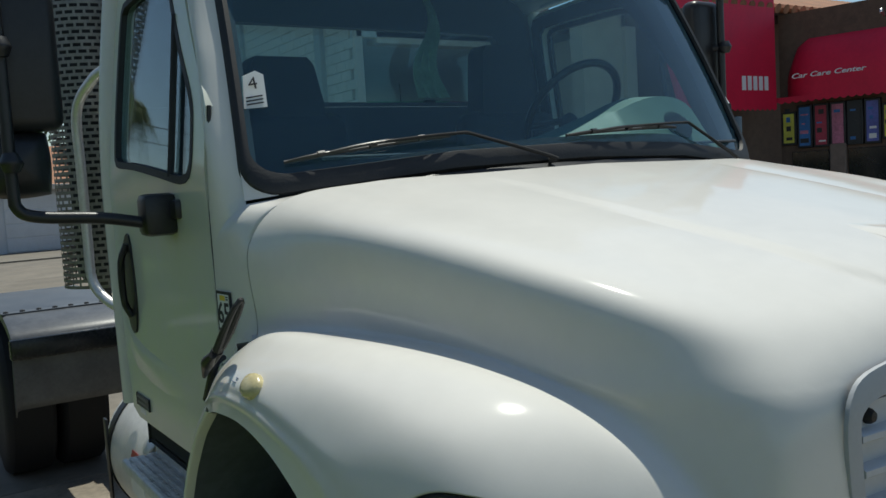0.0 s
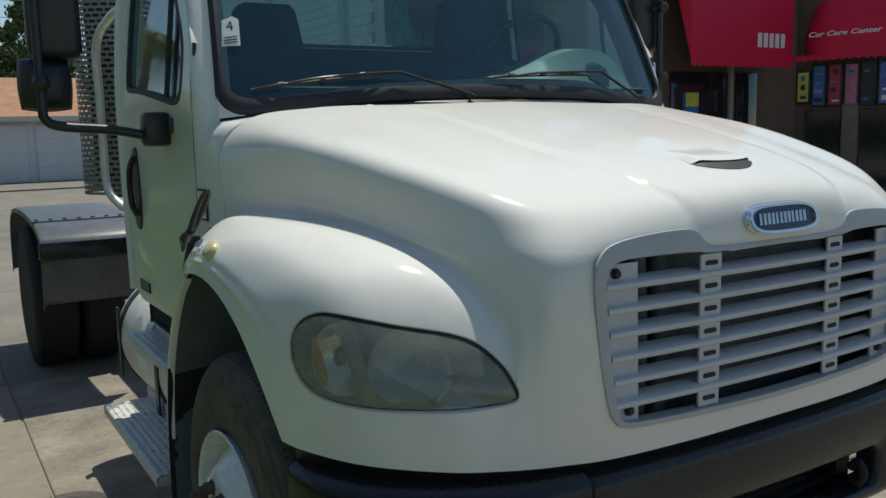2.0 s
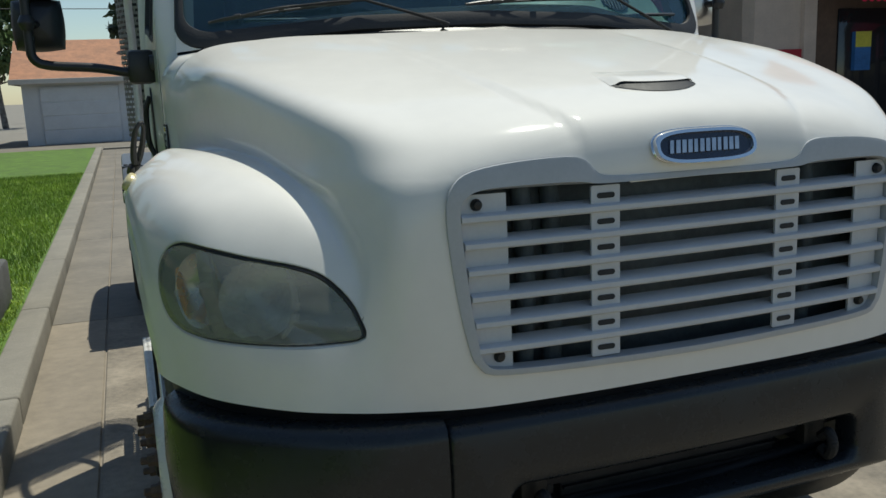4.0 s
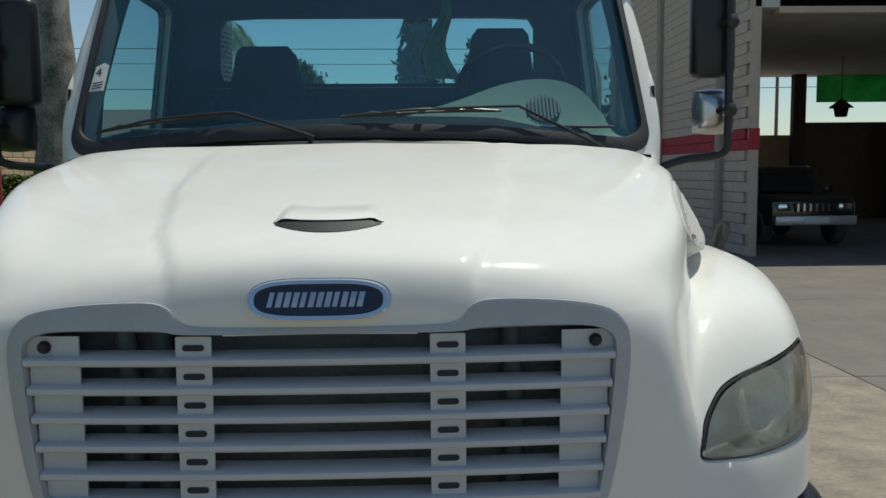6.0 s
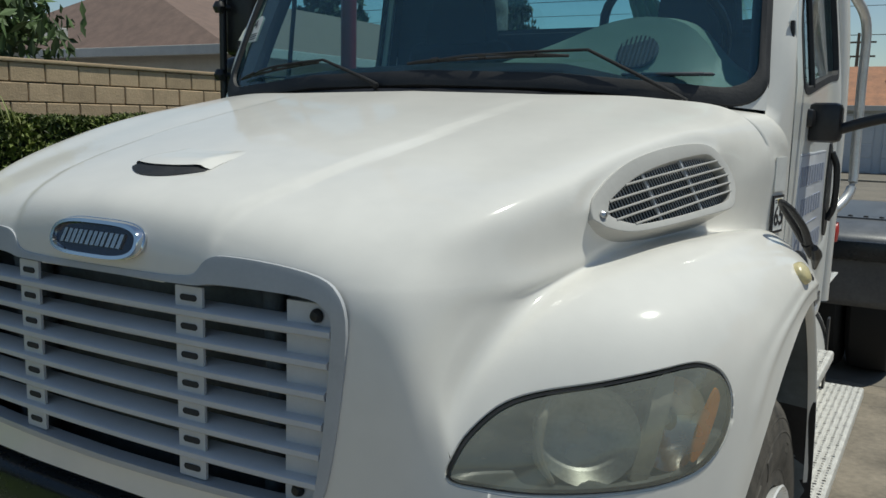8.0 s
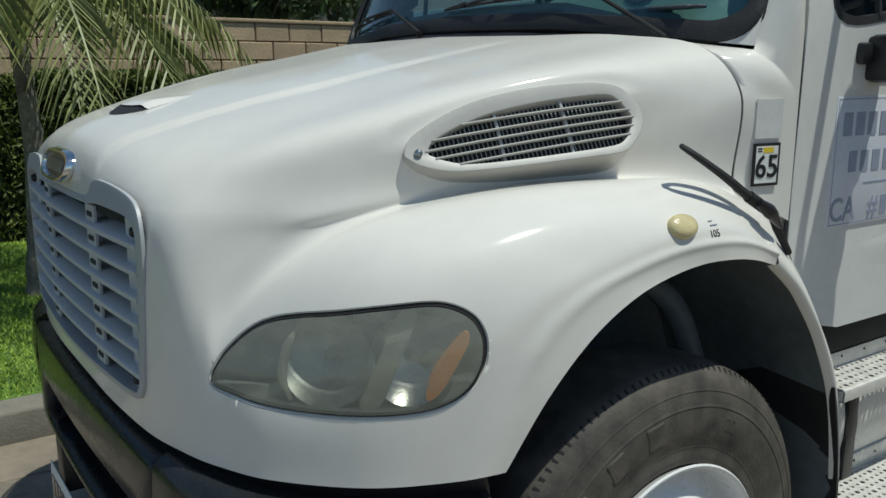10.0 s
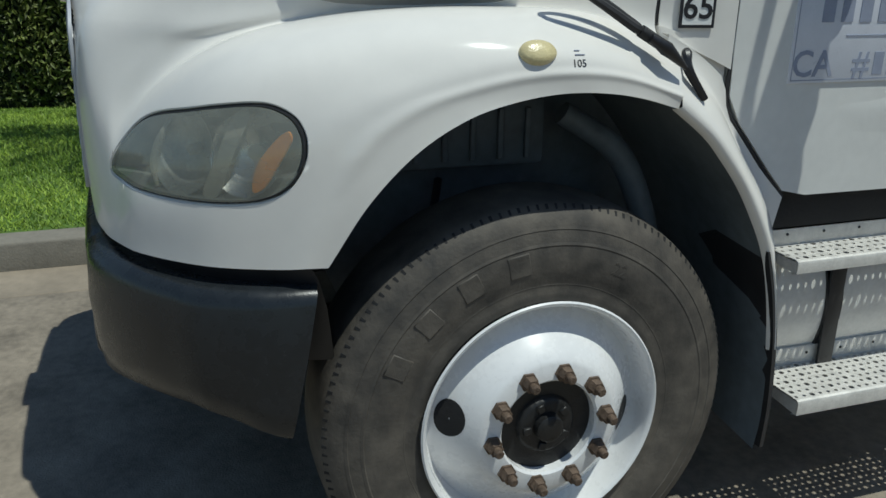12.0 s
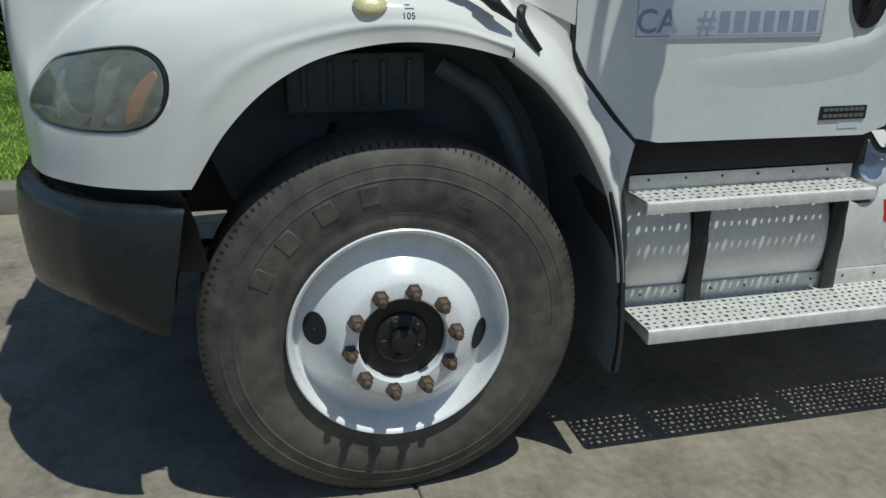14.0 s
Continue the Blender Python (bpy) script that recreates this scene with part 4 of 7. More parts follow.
# inner wheel wells and rear fender skirts
ARCH = [(-.50, .95), (-.412, 1.088), (-.315, 1.185), (-.215, 1.243), (-.12, 1.27), (-.02, 1.283), (.08, 1.28), (.17, 1.265), (.275, 1.235), (.412, 1.116), (.517, .971), (.588, .81), (.624, .608), (.633, .413), (.622, .318)]
arch = catmull(ARCH, 3)
for s in (1, -1):
    b = bmesh.new()
    rows = [[b.verts.new((s * (x if i < 24 else min(x, 1.15)), y, z + (.0 if x > 1 else .02))) for x in (1.15, .95, .72, .55)] for i, (y, z) in enumerate(arch)]
    for r0, r1 in zip(rows, rows[1:]):
        for k in range(3):
            b.faces.new((r0[k], r0[k + 1], r1[k + 1], r1[k]))
    part("wheel_well", b, WELL, truck)
    part("well_side", slab([(y, z + .03) for y, z in arch] + [(.3, .62), (-.35, .62)], lambda u, v, d: Vector((s * (.60 + d), u, v)), .012), WELL, truck)
    # rear part of the fender, fixed to the cab: a lip that runs down to a rubber flap
    rear = catmull([(.274, 1.234), (.36, 1.17), (.412, 1.116), (.47, 1.045), (.517, .971), (.56, .89), (.588, .81), (.61, .71), (.624, .608)], 3)
    b = bmesh.new()
    rows = []
    # outer edge: behind the hood, down the cowl's seam and the door's front edge
    brink = np.array([(.290, 1.385), (.36, 1.352), (.42, 1.318), (.474, 1.275), (.477, 1.235), (.490, 1.190), (.528, 1.146), (.607, 1.052), (.684, .977), (.668, .90), (.650, .80), (.634, .66), (.628, .608)])
    run = np.r_[0, np.cumsum(np.hypot(*np.diff(brink, axis=0).T))]
    corner_f = round(run[8] / run[-1] * (len(rear) - 1)) / (len(rear) - 1)
    for i, (y, z) in enumerate(rear):
        f = i / (len(rear) - 1)
        d = Vector((0, .75, .55)).normalized()
        at = f / corner_f * run[8] if f < corner_f else run[8] + (f - corner_f) / (1 - corner_f) * (run[-1] - run[8])
        oy, oz = float(np.interp(at, run, brink[:, 0])), float(np.interp(at, run, brink[:, 1]))
        ox = 1.052 + .026 * max(0, 1 - f / .16)
        ly, lz = y + d.y * .010, z + d.z * .010
        rows.append([b.verts.new((s * 1.145, y - d.y * .004, z - d.z * .004)), b.verts.new((s * 1.163, y + d.y * .002, z + d.z * .002))]
                    + [b.verts.new((s * (ox + (1.168 - ox) * (1 - min(1, v / .8) ** 1.6)), ly + (oy - ly) * v, lz + (oz - lz) * v)) for v in (0, .12, .25, .4, .55, .7, .85, 1)]
                    + [b.verts.new((s * (ox - .03), oy, oz))])
    for _ in range(8):
        for k in range(3, 9):
            mid = [(r0[k].co + r1[k].co * 2 + r2[k].co) / 4 for r0, r1, r2 in zip(rows, rows[1:], rows[2:])]
            for row, p in zip(rows[1:-1], mid):
                row[k].co = p
    for r0, r1 in zip(rows, rows[1:]):
        for k in range(len(r0) - 1):
            b.faces.new((r0[k], r0[k + 1], r1[k + 1], r1[k]))
    part("rear_fender", b, WHITE, truck, smooth=70)
    b = bmesh.new()
    rows = [[b.verts.new((s * xx, y + dy, z)) for xx, dy in ((1.168, 0), (1.165, .014), (.62, .03), (.62, .016))] for y, z in catmull([(.565, .88), (.60, .75), (.622, .62), (.633, .45), (.628, .33)], 4)]
    for r0, r1 in zip(rows, rows[1:]):
        for k in range(4):
            b.faces.new((r0[k], r0[(k + 1) % 4], r1[(k + 1) % 4], r1[k]))
    b.faces.new(rows[-1])
    part("splash_flap", b, RUBBER, truck)

# bumper: three black mouldings with a lower air opening
def bumper_y(x):
    a = abs(x)
    return -.998 + .045 * a * a + (0 if a < .7 else .95 * (a - .7) ** 1.75)


def bumper_centre():
    """The middle moulding: one deep panel with a wide rounded opening."""
    def fine_rect(x0, x1, z0, z1, r, n):
        out, o = [], rounded(x0, x1, z0, z1, r, 6)
        for (a, c), (d, e) in zip(o, o[1:] + o[:1]):
            out += [(a + (d - a) * t, c + (e - c) * t) for t in np.linspace(0, 1, n, endpoint=False)]
        return out
    b = bmesh.new()
    put_ = lambda u, v, d: (u, bumper_y(u) - d + .035 * max(0, .56 - v) * 8 * .1, v)
    layers = (((-.619, .619, .572, .884, .02), -.14), ((-.619, .619, .572, .884, .02), -.02), ((-.615, .615, .576, .876, .02), -.004), ((-.608, .608, .584, .862, .02), .002),
              ((-.54, .54, .595, .79, .02), .006), ((-.492, .492, .606, .742, .045), .004), ((-.482, .482, .612, .733, .04), -.004), ((-.478, .478, .616, .729, .04), -.03), ((-.478, .478, .616, .729, .04), -.07))
    rows = [[b.verts.new(put_(u, v, d)) for u, v in fine_rect(*o, 10)] for o, d in layers]
    for r0, r1 in zip(rows, rows[1:]):
        for i in range(len(r0)):
            j = (i + 1) % len(r0)
            b.faces.new((r0[i], r0[j], r1[j], r1[i]))
    return part("bumper", b, BUMPER, truck, "black plastic bumper with a wide lower opening", smooth=50)


bumper_centre()
for s in (1, -1):
    b = bmesh.new()
    rows = []
    for k in range(25):
        f = k / 24
        # the end wraps round the corner to the wheel arch
        if f < .55:
            x = .6205 + (1.06 - .6205) * f / .55
            y = bumper_y(x)
        else:
            g = (f - .55) / .45
            x = 1.06 + .105 * math.sin(g * math.pi / 2) ** .8
            y = bumper_y(1.06) + (-.52 - bumper_y(1.06)) * g ** 1.15
        zt = .895 + .01 * f
        zb = float(np.interp(f, [0, .2, .4, .58, .8, 1], [.58, .595, .615, .622, .59, .56]))
        p = Vector((x, y, 0))
        rows.append((p, zt, zb))
    grid_rows = []
    for k, (p, zt, zb) in enumerate(rows):
        a, c = rows[max(0, k - 1)][0], rows[min(24, k + 1)][0]
        t = (c - a).normalized()
        nr = Vector((t.y, -t.x, 0))
        prof = [(-.13, zt), (-.03, zt + .002), (-.006, zt - .012), (0, zt - .035), (.006, (zt + zb) / 2 + .03), (-.002, zb + .07), (-.012, zb + .015), (-.03, zb)]
        slant = .066 * max(0, (k / 24 - .72) / .28)
        grid_rows.append([b.verts.new(((p + nr * d).x * s, (p + nr * d).y - slant * (zt - z) / (zt - zb), z)) for d, z in prof])
    for r0, r1 in zip(grid_rows, grid_rows[1:]):
        for i in range(7):
            b.faces.new((r0[i], r0[i + 1], r1[i + 1], r1[i]))
    part("bumper_end", b, BUMPER, truck, smooth=50)
    # hooks coloured near black: the opening's shade is put into them
    part("tow_hook", tube([(s * .40, -.95, .67), (s * .40, -.975, .69), (s * .40, -.99, .66), (s * .40, -.975, .63), (s * .40, -.95, .64)], .014, 8), BLACKSHADE, truck)
part("bumper_core", box(-.60, .60, -.88, -.80, .74, .92, .02), DARK, truck)
for s in (1, -1):
    b = bmesh.new()
    rows = [[b.verts.new((s * p[0] * kx, p[1] + dy, p[2] + dz)) for kx, dy, dz in ((.995, .008, .01), (.985, .03, -.03), (.97, .05, -.10), (.94, .07, -.24))] for p in grid[:162:7, 0]]
    for r0, r1 in zip(rows, rows[1:]):
        for k in range(3):
            b.faces.new((r0[k], r0[k + 1], r1[k + 1], r1[k]))
    part("bumper_filler", b, BLACKPL, truck)
part("lower_radiator", box(-.30, .33, -.86, -.82, .56, .755, .006), HUB, truck)
part("cross_tube", tube([(-.52, -.84, .60), (0, -.85, .57), (.52, -.84, .60)], .03, 10), HUB, truck)
for x in (-.40, .40):
    part("bumper_bracket", box(x - .035, x + .035, -.93, -.80, .64, .90, .012), HUB, truck)
for k in range(6):
    part("lower_fin", box(-.295, .325, -.872, -.86, .585 + .025 * k, .591 + .025 * k), BLACKPL, truck)
part("plate_bracket", box(-.34, -.26, -1.0, -.93, .44, .60, .006), BLACKPL, truck)
plate = part("number_plate", box(-.45, -.15, -1.004, -1.0, .325, .475, .003), PAPER, truck, "white number plate with blue bars")
for k in range(6):
    part("plate_bar", box(-.425 + .044 * k, -.395 + .044 * k, -1.007, -1.003, .365, .435), NAVY, plate)

# cab shell
CW = 1.052


def cab_x(z):
    return CW - .012 * max(0, 1.35 - z) - (0 if z < 1.80 else .135 * (z - 1.80) ** 1.15)


def side_panel(name, outline, material, parent, s, lift=0.0, thick=.03, hole=None, label=""):
    """A panel of the cab's flank from an outline in (y, z), bent to the cab's taper; hole cuts a window out."""
    to3 = lambda u, v, d: Vector((s * (cab_x(v) + lift - d), u, v))
    if hole is None:
        return part(name, slab(outline, to3, thick), material, parent, label)
    b = bmesh.new()
    n = len(outline)
    o0, i0 = [b.verts.new(to3(u, v, 0)) for u, v in outline], [b.verts.new(to3(u, v, 0)) for u, v in hole]
    o1, i1 = [b.verts.new(to3(u, v, thick)) for u, v in outline], [b.verts.new(to3(u, v, thick)) for u, v in hole]
    for i in range(n):
        j = (i + 1) % n
        b.faces.new((o0[i], o0[j], i0[j], i0[i]))
        b.faces.new((o1[i], o1[j], i1[j], i1[i]))
        b.faces.new((o0[i], o0[j], o1[j], o1[i]))
        b.faces.new((i0[i], i0[j], i1[j], i1[i]))
    return part(name, b, material, parent, label, smooth=30)


DOOR = [(.490, 1.98), (.490, 1.80), (.487, 1.60), (.484, 1.42), (.484, 1.25), (.50, 1.20), (.54, 1.155), (.62, 1.06), (.69, .985), (.72, .978), (1.0, .976), (1.3, .973), (1.47, .972), (1.495, .98), (1.51, 1.05), (1.52, 1.20),
        (1.535, 1.4), (1.545, 1.7), (1.55, 2.0), (1.545, 2.3), (1.53, 2.45), (1.49, 2.49), (1.2, 2.505), (.90, 2.50), (.84, 2.48), (.76, 2.36), (.65, 2.19), (.55, 2.05)]
WIN = [(.60, 2.0), (.585, 1.90), (.59, 1.83), (.615, 1.79), (.70, 1.775), (.9, 1.80), (1.2, 1.835), (1.40, 1.85), (1.45, 1.87), (1.465, 1.92), (1.47, 2.1), (1.465, 2.35), (1.45, 2.40), (1.40, 2.42), (1.1, 2.425), (.95, 2.42), (.90, 2.40), (.82, 2.29), (.72, 2.15)]


def ring_from(outline, centre, count=96):
    """The outline met by rays from a centre, so that two outlines pair point by point."""
    out = []
    p = outline + outline[:1]
    for k in range(count):
        a = 2 * math.pi * k / count
        dx, dy = math.cos(a), math.sin(a)
        best = 9
        for (x0, y0), (x1, y1) in zip(p, p[1:]):
            ex, ey = x1 - x0, y1 - y0
            den = dx * ey - dy * ex
            if abs(den) < 1e-9:
                continue
            t = ((x0 - centre[0]) * ey - (y0 - centre[1]) * ex) / den
            q = ((x0 - centre[0]) * dy - (y0 - centre[1]) * dx) / den
            if t > 0 and -1e-6 <= q <= 1 + 1e-6:
                best = min(best, t)
        out.append((centre[0] + dx * best, centre[1] + dy * best))
    return out


C0 = (1.05, 2.08)
door_o, win_o = ring_from(DOOR, C0), ring_from([tuple(p) for p in closed_curve(WIN, 3)], C0)
win_i = ring_from(grown([tuple(p) for p in closed_curve(WIN, 3)], -.022), C0)
for s in (1, -1):
    door = side_panel("door", door_o, DOORWHITE if s > 0 else GRIMY, truck, s, .004, .045, win_o, "white cab door, slightly grimy" if s < 0 else "white cab door with a faded decal")
    side_panel("window_seal", win_o, RUBBER, door, s, .006, .02, win_i)
    side_panel("window_pane", win_i, SIDEGLASS, door, s, -.012, .004).visible_shadow = False
    side_panel("door_trim", ring_from(grown(DOOR, -.02), C0), CABTRIM, door, s, -.046, .012, win_o)
    part("window_bar", tube([(s * (cab_x(1.80) + .0), .80, 1.80), (s * cab_x(2.24), .80, 2.26)], .010, 6), RUBBER, door)
    # recessed handle
    hd = [tuple(p) for p in closed_curve([(1.33, 1.62), (1.395, 1.60), (1.43, 1.50), (1.425, 1.38), (1.40, 1.30), (1.345, 1.285), (1.305, 1.36), (1.305, 1.5)], 3)]
    handle = side_panel("door_handle", hd, BLACKPL, door, s, .008, .012)
    part("handle_grip", tube([(s * 1.062, 1.36, 1.34), (s * 1.082, 1.365, 1.40), (s * 1.082, 1.36, 1.53), (s * 1.062, 1.35, 1.59)], .012, 8), BLACKPL, door)
    # pressed swage lines below the window and above the sill
    b = bmesh.new()
    rows = [[b.verts.new((s * (cab_x(z0 + dz) + .0040 - .004 + (e * g_ + .002)), y, z0 + dz)) for dz, e in ((-.095, -.001), (-.06, .002), (-.025, .0052), (.0, .0065), (.014, .0052), (.032, -.001))]
            for y, z0, g_ in ((.74, 1.180, .0), (.85, 1.184, .15), (.97, 1.190, .4), (1.1, 1.198, .8), (1.25, 1.212, 1), (1.38, 1.236, 1), (1.45, 1.275, .8), (1.485, 1.33, .1))]
    for r0, r1 in zip(rows, rows[1:]):
        for k in range(5):
            b.faces.new((r0[k], r0[k + 1], r1[k + 1], r1[k]))
    part("swage_line", b, DOORWHITE if s > 0 else GRIMY, door, smooth=80)
    bz = part("door_badge", box(s * 1.047, s * (cab_x(1.04) + .008), 1.262, 1.42, 1.022, 1.062, .002), BLACKPL, door, "small black badge with grey bars")
    for z, w in ((1.052, .14), (1.034, .125)):
        for k in range(8):
            part("badge_bar", box(s * 1.055, s * (cab_x(1.04) + .0095), 1.272 + k * .0175, 1.286 + k * .0175, z - .0045, z + .0045), BADGEGREY, door)
    part("small_label", box(s * 1.045, s * (cab_x(1.0) + .0055), 1.33, 1.40, .995, 1.012), FILM, door)
    # cowl panel between hood and door, and the lower cowl
    cowl = [(.29, 1.40), (.40, 1.37), (.475, 1.335), (.475, 1.25), (.49, 1.195), (.53, 1.15), (.61, 1.055), (.685, .978), (.66, .86), (.630, .71), (.612, .72), (.575, .88), (.50, 1.02), (.42, 1.15), (.36, 1.20), (.30, 1.26)]
    side_panel("cowl_panel", cowl, WHITE, truck, s, -.012, .03)
    # black box under the door: the sill's shadow put into its colour
    part("sill_shadow_box", box(s * .55, s * 1.0, .62, 1.50, .86, .985, .01), BLACKSHADE, truck)
    # grab tube behind the cab
    part("grab_rail", tube([(s * 1.02, 1.60, 2.22), (s * 1.06, 1.66, 2.18), (s * 1.10, 1.76, 2.08), (s * 1.10, 1.78, 1.85), (s * 1.10, 1.78, 1.6), (s * 1.10, 1.76, 1.44), (s * 1.06, 1.68, 1.36), (s * 1.02, 1.60, 1.34)], .019, 10), ALU, truck)

# 65 sticker and the older patch above it, both flanks
def cowl_x(y):
    return 1.029 + (1.053 - 1.029) * (1 - (1 - min(1, max(0, (y - .30) / .183))) ** 2.6)


for s in (1, -1):
    y0 = .335 if s > 0 else .385
    turn = math.atan2(cowl_x(y0 + .085) - cowl_x(y0), .085)
    M65 = Matrix.Translation((s * ((cowl_x(y0) + cowl_x(y0 + .085)) / 2 + .0045), y0 + .0425, 1.446)) @ Matrix.Rotation(-s * turn, 4, "Z") @ Matrix.Diagonal((s, 1, 1, 1))
    st = part("number_sticker", box(-.003, .0005, -.0425, .0425, -.051, .051, 0, 1, None, M65), INK, truck, "black framed sticker with the number 65")
    part("sticker_face", box(.0, .0010, -.0355, .0355, -.044, .044, 0, 1, None, M65), PAPER, st)
    part("sticker_band", box(.0005, .0016, -.013, .020, .028, .041, 0, 1, None, M65), YELLOW, st)
    for z in (.038, .032):
        part("sticker_line", box(.0005, .0014, -.031, -.017, z - .0018, z + .0018, 0, 1, None, M65), INK, st)
    m = Matrix.Translation((s * ((cowl_x(y0) + cowl_x(y0 + .085)) / 2 + .0061), y0 + .0425 - s * .0015, 1.439)) @ Matrix.Rotation(-s * turn, 4, "Z") @ Matrix.Rotation(radians(90 * s), 4, "Z") @ Matrix.Rotation(radians(90), 4, "X")
    lettering("65", .076, m, INK, st, bold=.001)
    if s > 0:
        part("sticker_ghost", box(-.003, .0002, -.0425, .0425, .062, .154, 0, 1, None, M65), GHOST, truck)

# faded decal on the left door: plain bars for what cannot be shown, CA # as it reads
decal = part("door_decal", box(1.04, cab_x(1.3) + .0062, .645, 1.225, 1.262, 1.60, .001), FILM, truck, "pale faded door decal with grey bars")
mm = lambda y, z: Matrix.Translation((cab_x(z) + .0068, y, z)) @ Matrix.Rotation(radians(90), 4, "Z") @ Matrix.Rotation(radians(90), 4, "X")
lettering("CA", .088, mm(.712, 1.305), FADED, decal, bold=.001)
lettering("#", .088, mm(.858, 1.305), FADED, decal, bold=.001)
for k in range(7):
    part("decal_bar", box(1.05, cab_x(1.3) + .0072, .897 + k * .0455, .927 + k * .0455, 1.278, 1.333), FADED, decal)
for k in range(9):
    part("decal_bar", box(1.05, cab_x(1.5) + .0074, .68 + k * .058, .72 + k * .058, 1.50, 1.56), FADED, decal)
    if k < 8:
        part("decal_bar", box(1.05, cab_x(1.4) + .0074, .72 + k * .056, .755 + k * .056, 1.405, 1.46), FADED, decal)
for y0, y1, z0, z1 in ((.652, 1.218, 1.268, 1.2705), (.652, 1.218, 1.5925, 1.595), (.652, .6545, 1.268, 1.595), (1.2155, 1.218, 1.268, 1.595)):
    part("decal_border", box(1.04, cab_x(1.3) + .0066, y0, y1, z0, z1), FADED, decal)
part("decal_rule", box(1.05, cab_x(1.37) + .0074, .80, 1.1, 1.372, 1.375), FADED, decal)

# cab box: floor, back wall with window, roof, pillars
def roof_z(x):
    return 2.70 - .055 * (abs(x) / .95) ** 2.6


b = bmesh.new()
ny, nx = 12, 24
rows = []
for j in range(ny + 1):
    f = j / ny
    row = []
    for k in range(nx + 1):
        u = -1 + 2 * k / nx
        yf = .66 + .10 * u * u
        y = yf + (1.60 - yf) * f
        x = u * (.955 + .02 * math.sin(math.pi * f))
        z = roof_z(x) - .085 * max(0, 1 - f * 5) ** 2 - .04 * max(0, f * 6 - 5) ** 2 - .08 * max(0, abs(u) - .86) / .14
        row.append(b.verts.new((x, y, z)))
    rows.append(row)
for r0, r1 in zip(rows, rows[1:]):
    for k in range(nx):
        b.faces.new((r0[k], r0[k + 1], r1[k + 1], r1[k]))
roof = part("roof", b, WHITE, truck)
sm = roof.modifiers.new("thickness", "SOLIDIFY")
sm.thickness, sm.offset = .05, -1
for x in (-.72, -.36, 0, .36, .72):
    part("roof_lamp", lathe([(0, .045), (.02, .042), (.035, .03), (.04, .002)], 20, "z", (x, .80, roof_z(x) - .02)), ORANGE, truck)
part("headliner", box(-.93, .93, .80, 1.56, 2.585, 2.60), CABTRIM, truck)
part("header_trim", box(-.88, .88, .735, .80, 2.52, 2.60, .01), CABTRIM, truck)
part("cab_floor", box(-1.0, 1.0, .60, 1.58, .97, 1.05, .005), CABTRIM, truck)
part("firewall", box(-.99, .99, .34, .38, 1.27, 1.70, .0), CABTRIM, truck)
bw_o, bw_i = ring_from(rounded(-1.0, 1.0, 1.0, 2.62, .12, 8), (0, 2.25)), ring_from(rounded(-.74, .75, 2.09, 2.40, .05, 8), (0, 2.25))
b = bmesh.new()
for d0, d1 in ((0, .05),):
    o0, i0 = [b.verts.new((u * (1 - .05 * max(0, v - 1.9)), 1.555, v)) for u, v in bw_o], [b.verts.new((u, 1.555, v)) for u, v in bw_i]
    o1, i1 = [b.verts.new((u * (1 - .05 * max(0, v - 1.9)), 1.605, v)) for u, v in bw_o], [b.verts.new((u, 1.605, v)) for u, v in bw_i]
    for i in range(96):
        j = (i + 1) % 96
        for q in ((o0[i], o0[j], i0[j], i0[i]), (o1[i], o1[j], i1[j], i1[i]), (o0[i], o0[j], o1[j], o1[i]), (i0[i], i0[j], i1[j], i1[i])):
            b.faces.new(q)
part("cab_back", b, CABTRIM, truck, smooth=30)
part("back_trim", box(-.98, .98, 1.535, 1.552, 1.0, 2.07, .004), CABTRIM, truck)
rw = part("rear_window", slab(rounded(-.75, .76, 2.08, 2.41, .05), lambda u, v, d: Vector((u, 1.575 + d, v)), .004), SIDEGLASS, truck)
rw.visible_shadow = False

# windscreen, its black surround and pillars
def screen(u, v):
    """A place of the windscreen: u -1..1 across, v 0..1 up."""
    wb, wt = 1.0, .915
    x = u * (wb + (wt - wb) * v)
    bow = u * u * (.75 + .25 * abs(u))
    y = (.205 + .17 * bow) * (1 - v) + (.655 + .105 * bow) * v - .02 * math.sin(math.pi * v)
    z = (1.785 - .062 * bow) * (1 - v) + (2.635 - .075 * bow) * v
    return Vector((x, y, z))


def screen_patch(u0, u1, v0, v1, n, m, lift):
    b = bmesh.new()
    g = [[b.verts.new(screen(u0 + (u1 - u0) * i / n, v0 + (v1 - v0) * j / m) + Vector((0, -lift, lift * .4))) for i in range(n + 1)] for j in range(m + 1)]
    for j in range(m):
        for i in range(n):
            b.faces.new((g[j][i], g[j][i + 1], g[j + 1][i + 1], g[j + 1][i]))
    return b


ws = part("windscreen", screen_patch(-.985, .985, .0, .985, 30, 14, 0), GLASS, truck, "tinted curved windscreen")
ws.visible_shadow = False
def frit(k, cc=.105):
    """The windscreen's outline with rounded corners, shrunk by k."""
    out = []
    for cx, cy, a in ((1 - cc, 1 - cc, 0), (-1 + cc, 1 - cc, 90), (-1 + cc, cc, 180), (1 - cc, cc, 270)):
        for i in range(9):
            w = radians(a + 90 * i / 8)
            out.append((cx + cc * math.cos(w), cy + cc * math.sin(w)))
    full_o = []
    for (a, b_), (c_, d) in zip(out, out[1:] + out[:1]):
        for t in np.linspace(0, 1, 5)[:-1]:
            full_o.append(((a + (c_ - a) * t), (b_ + (d - b_) * t)))
    return [(u * (1 - k * .5), .5 + (v - .5) * (1 - k * 2.2)) for u, v in full_o]


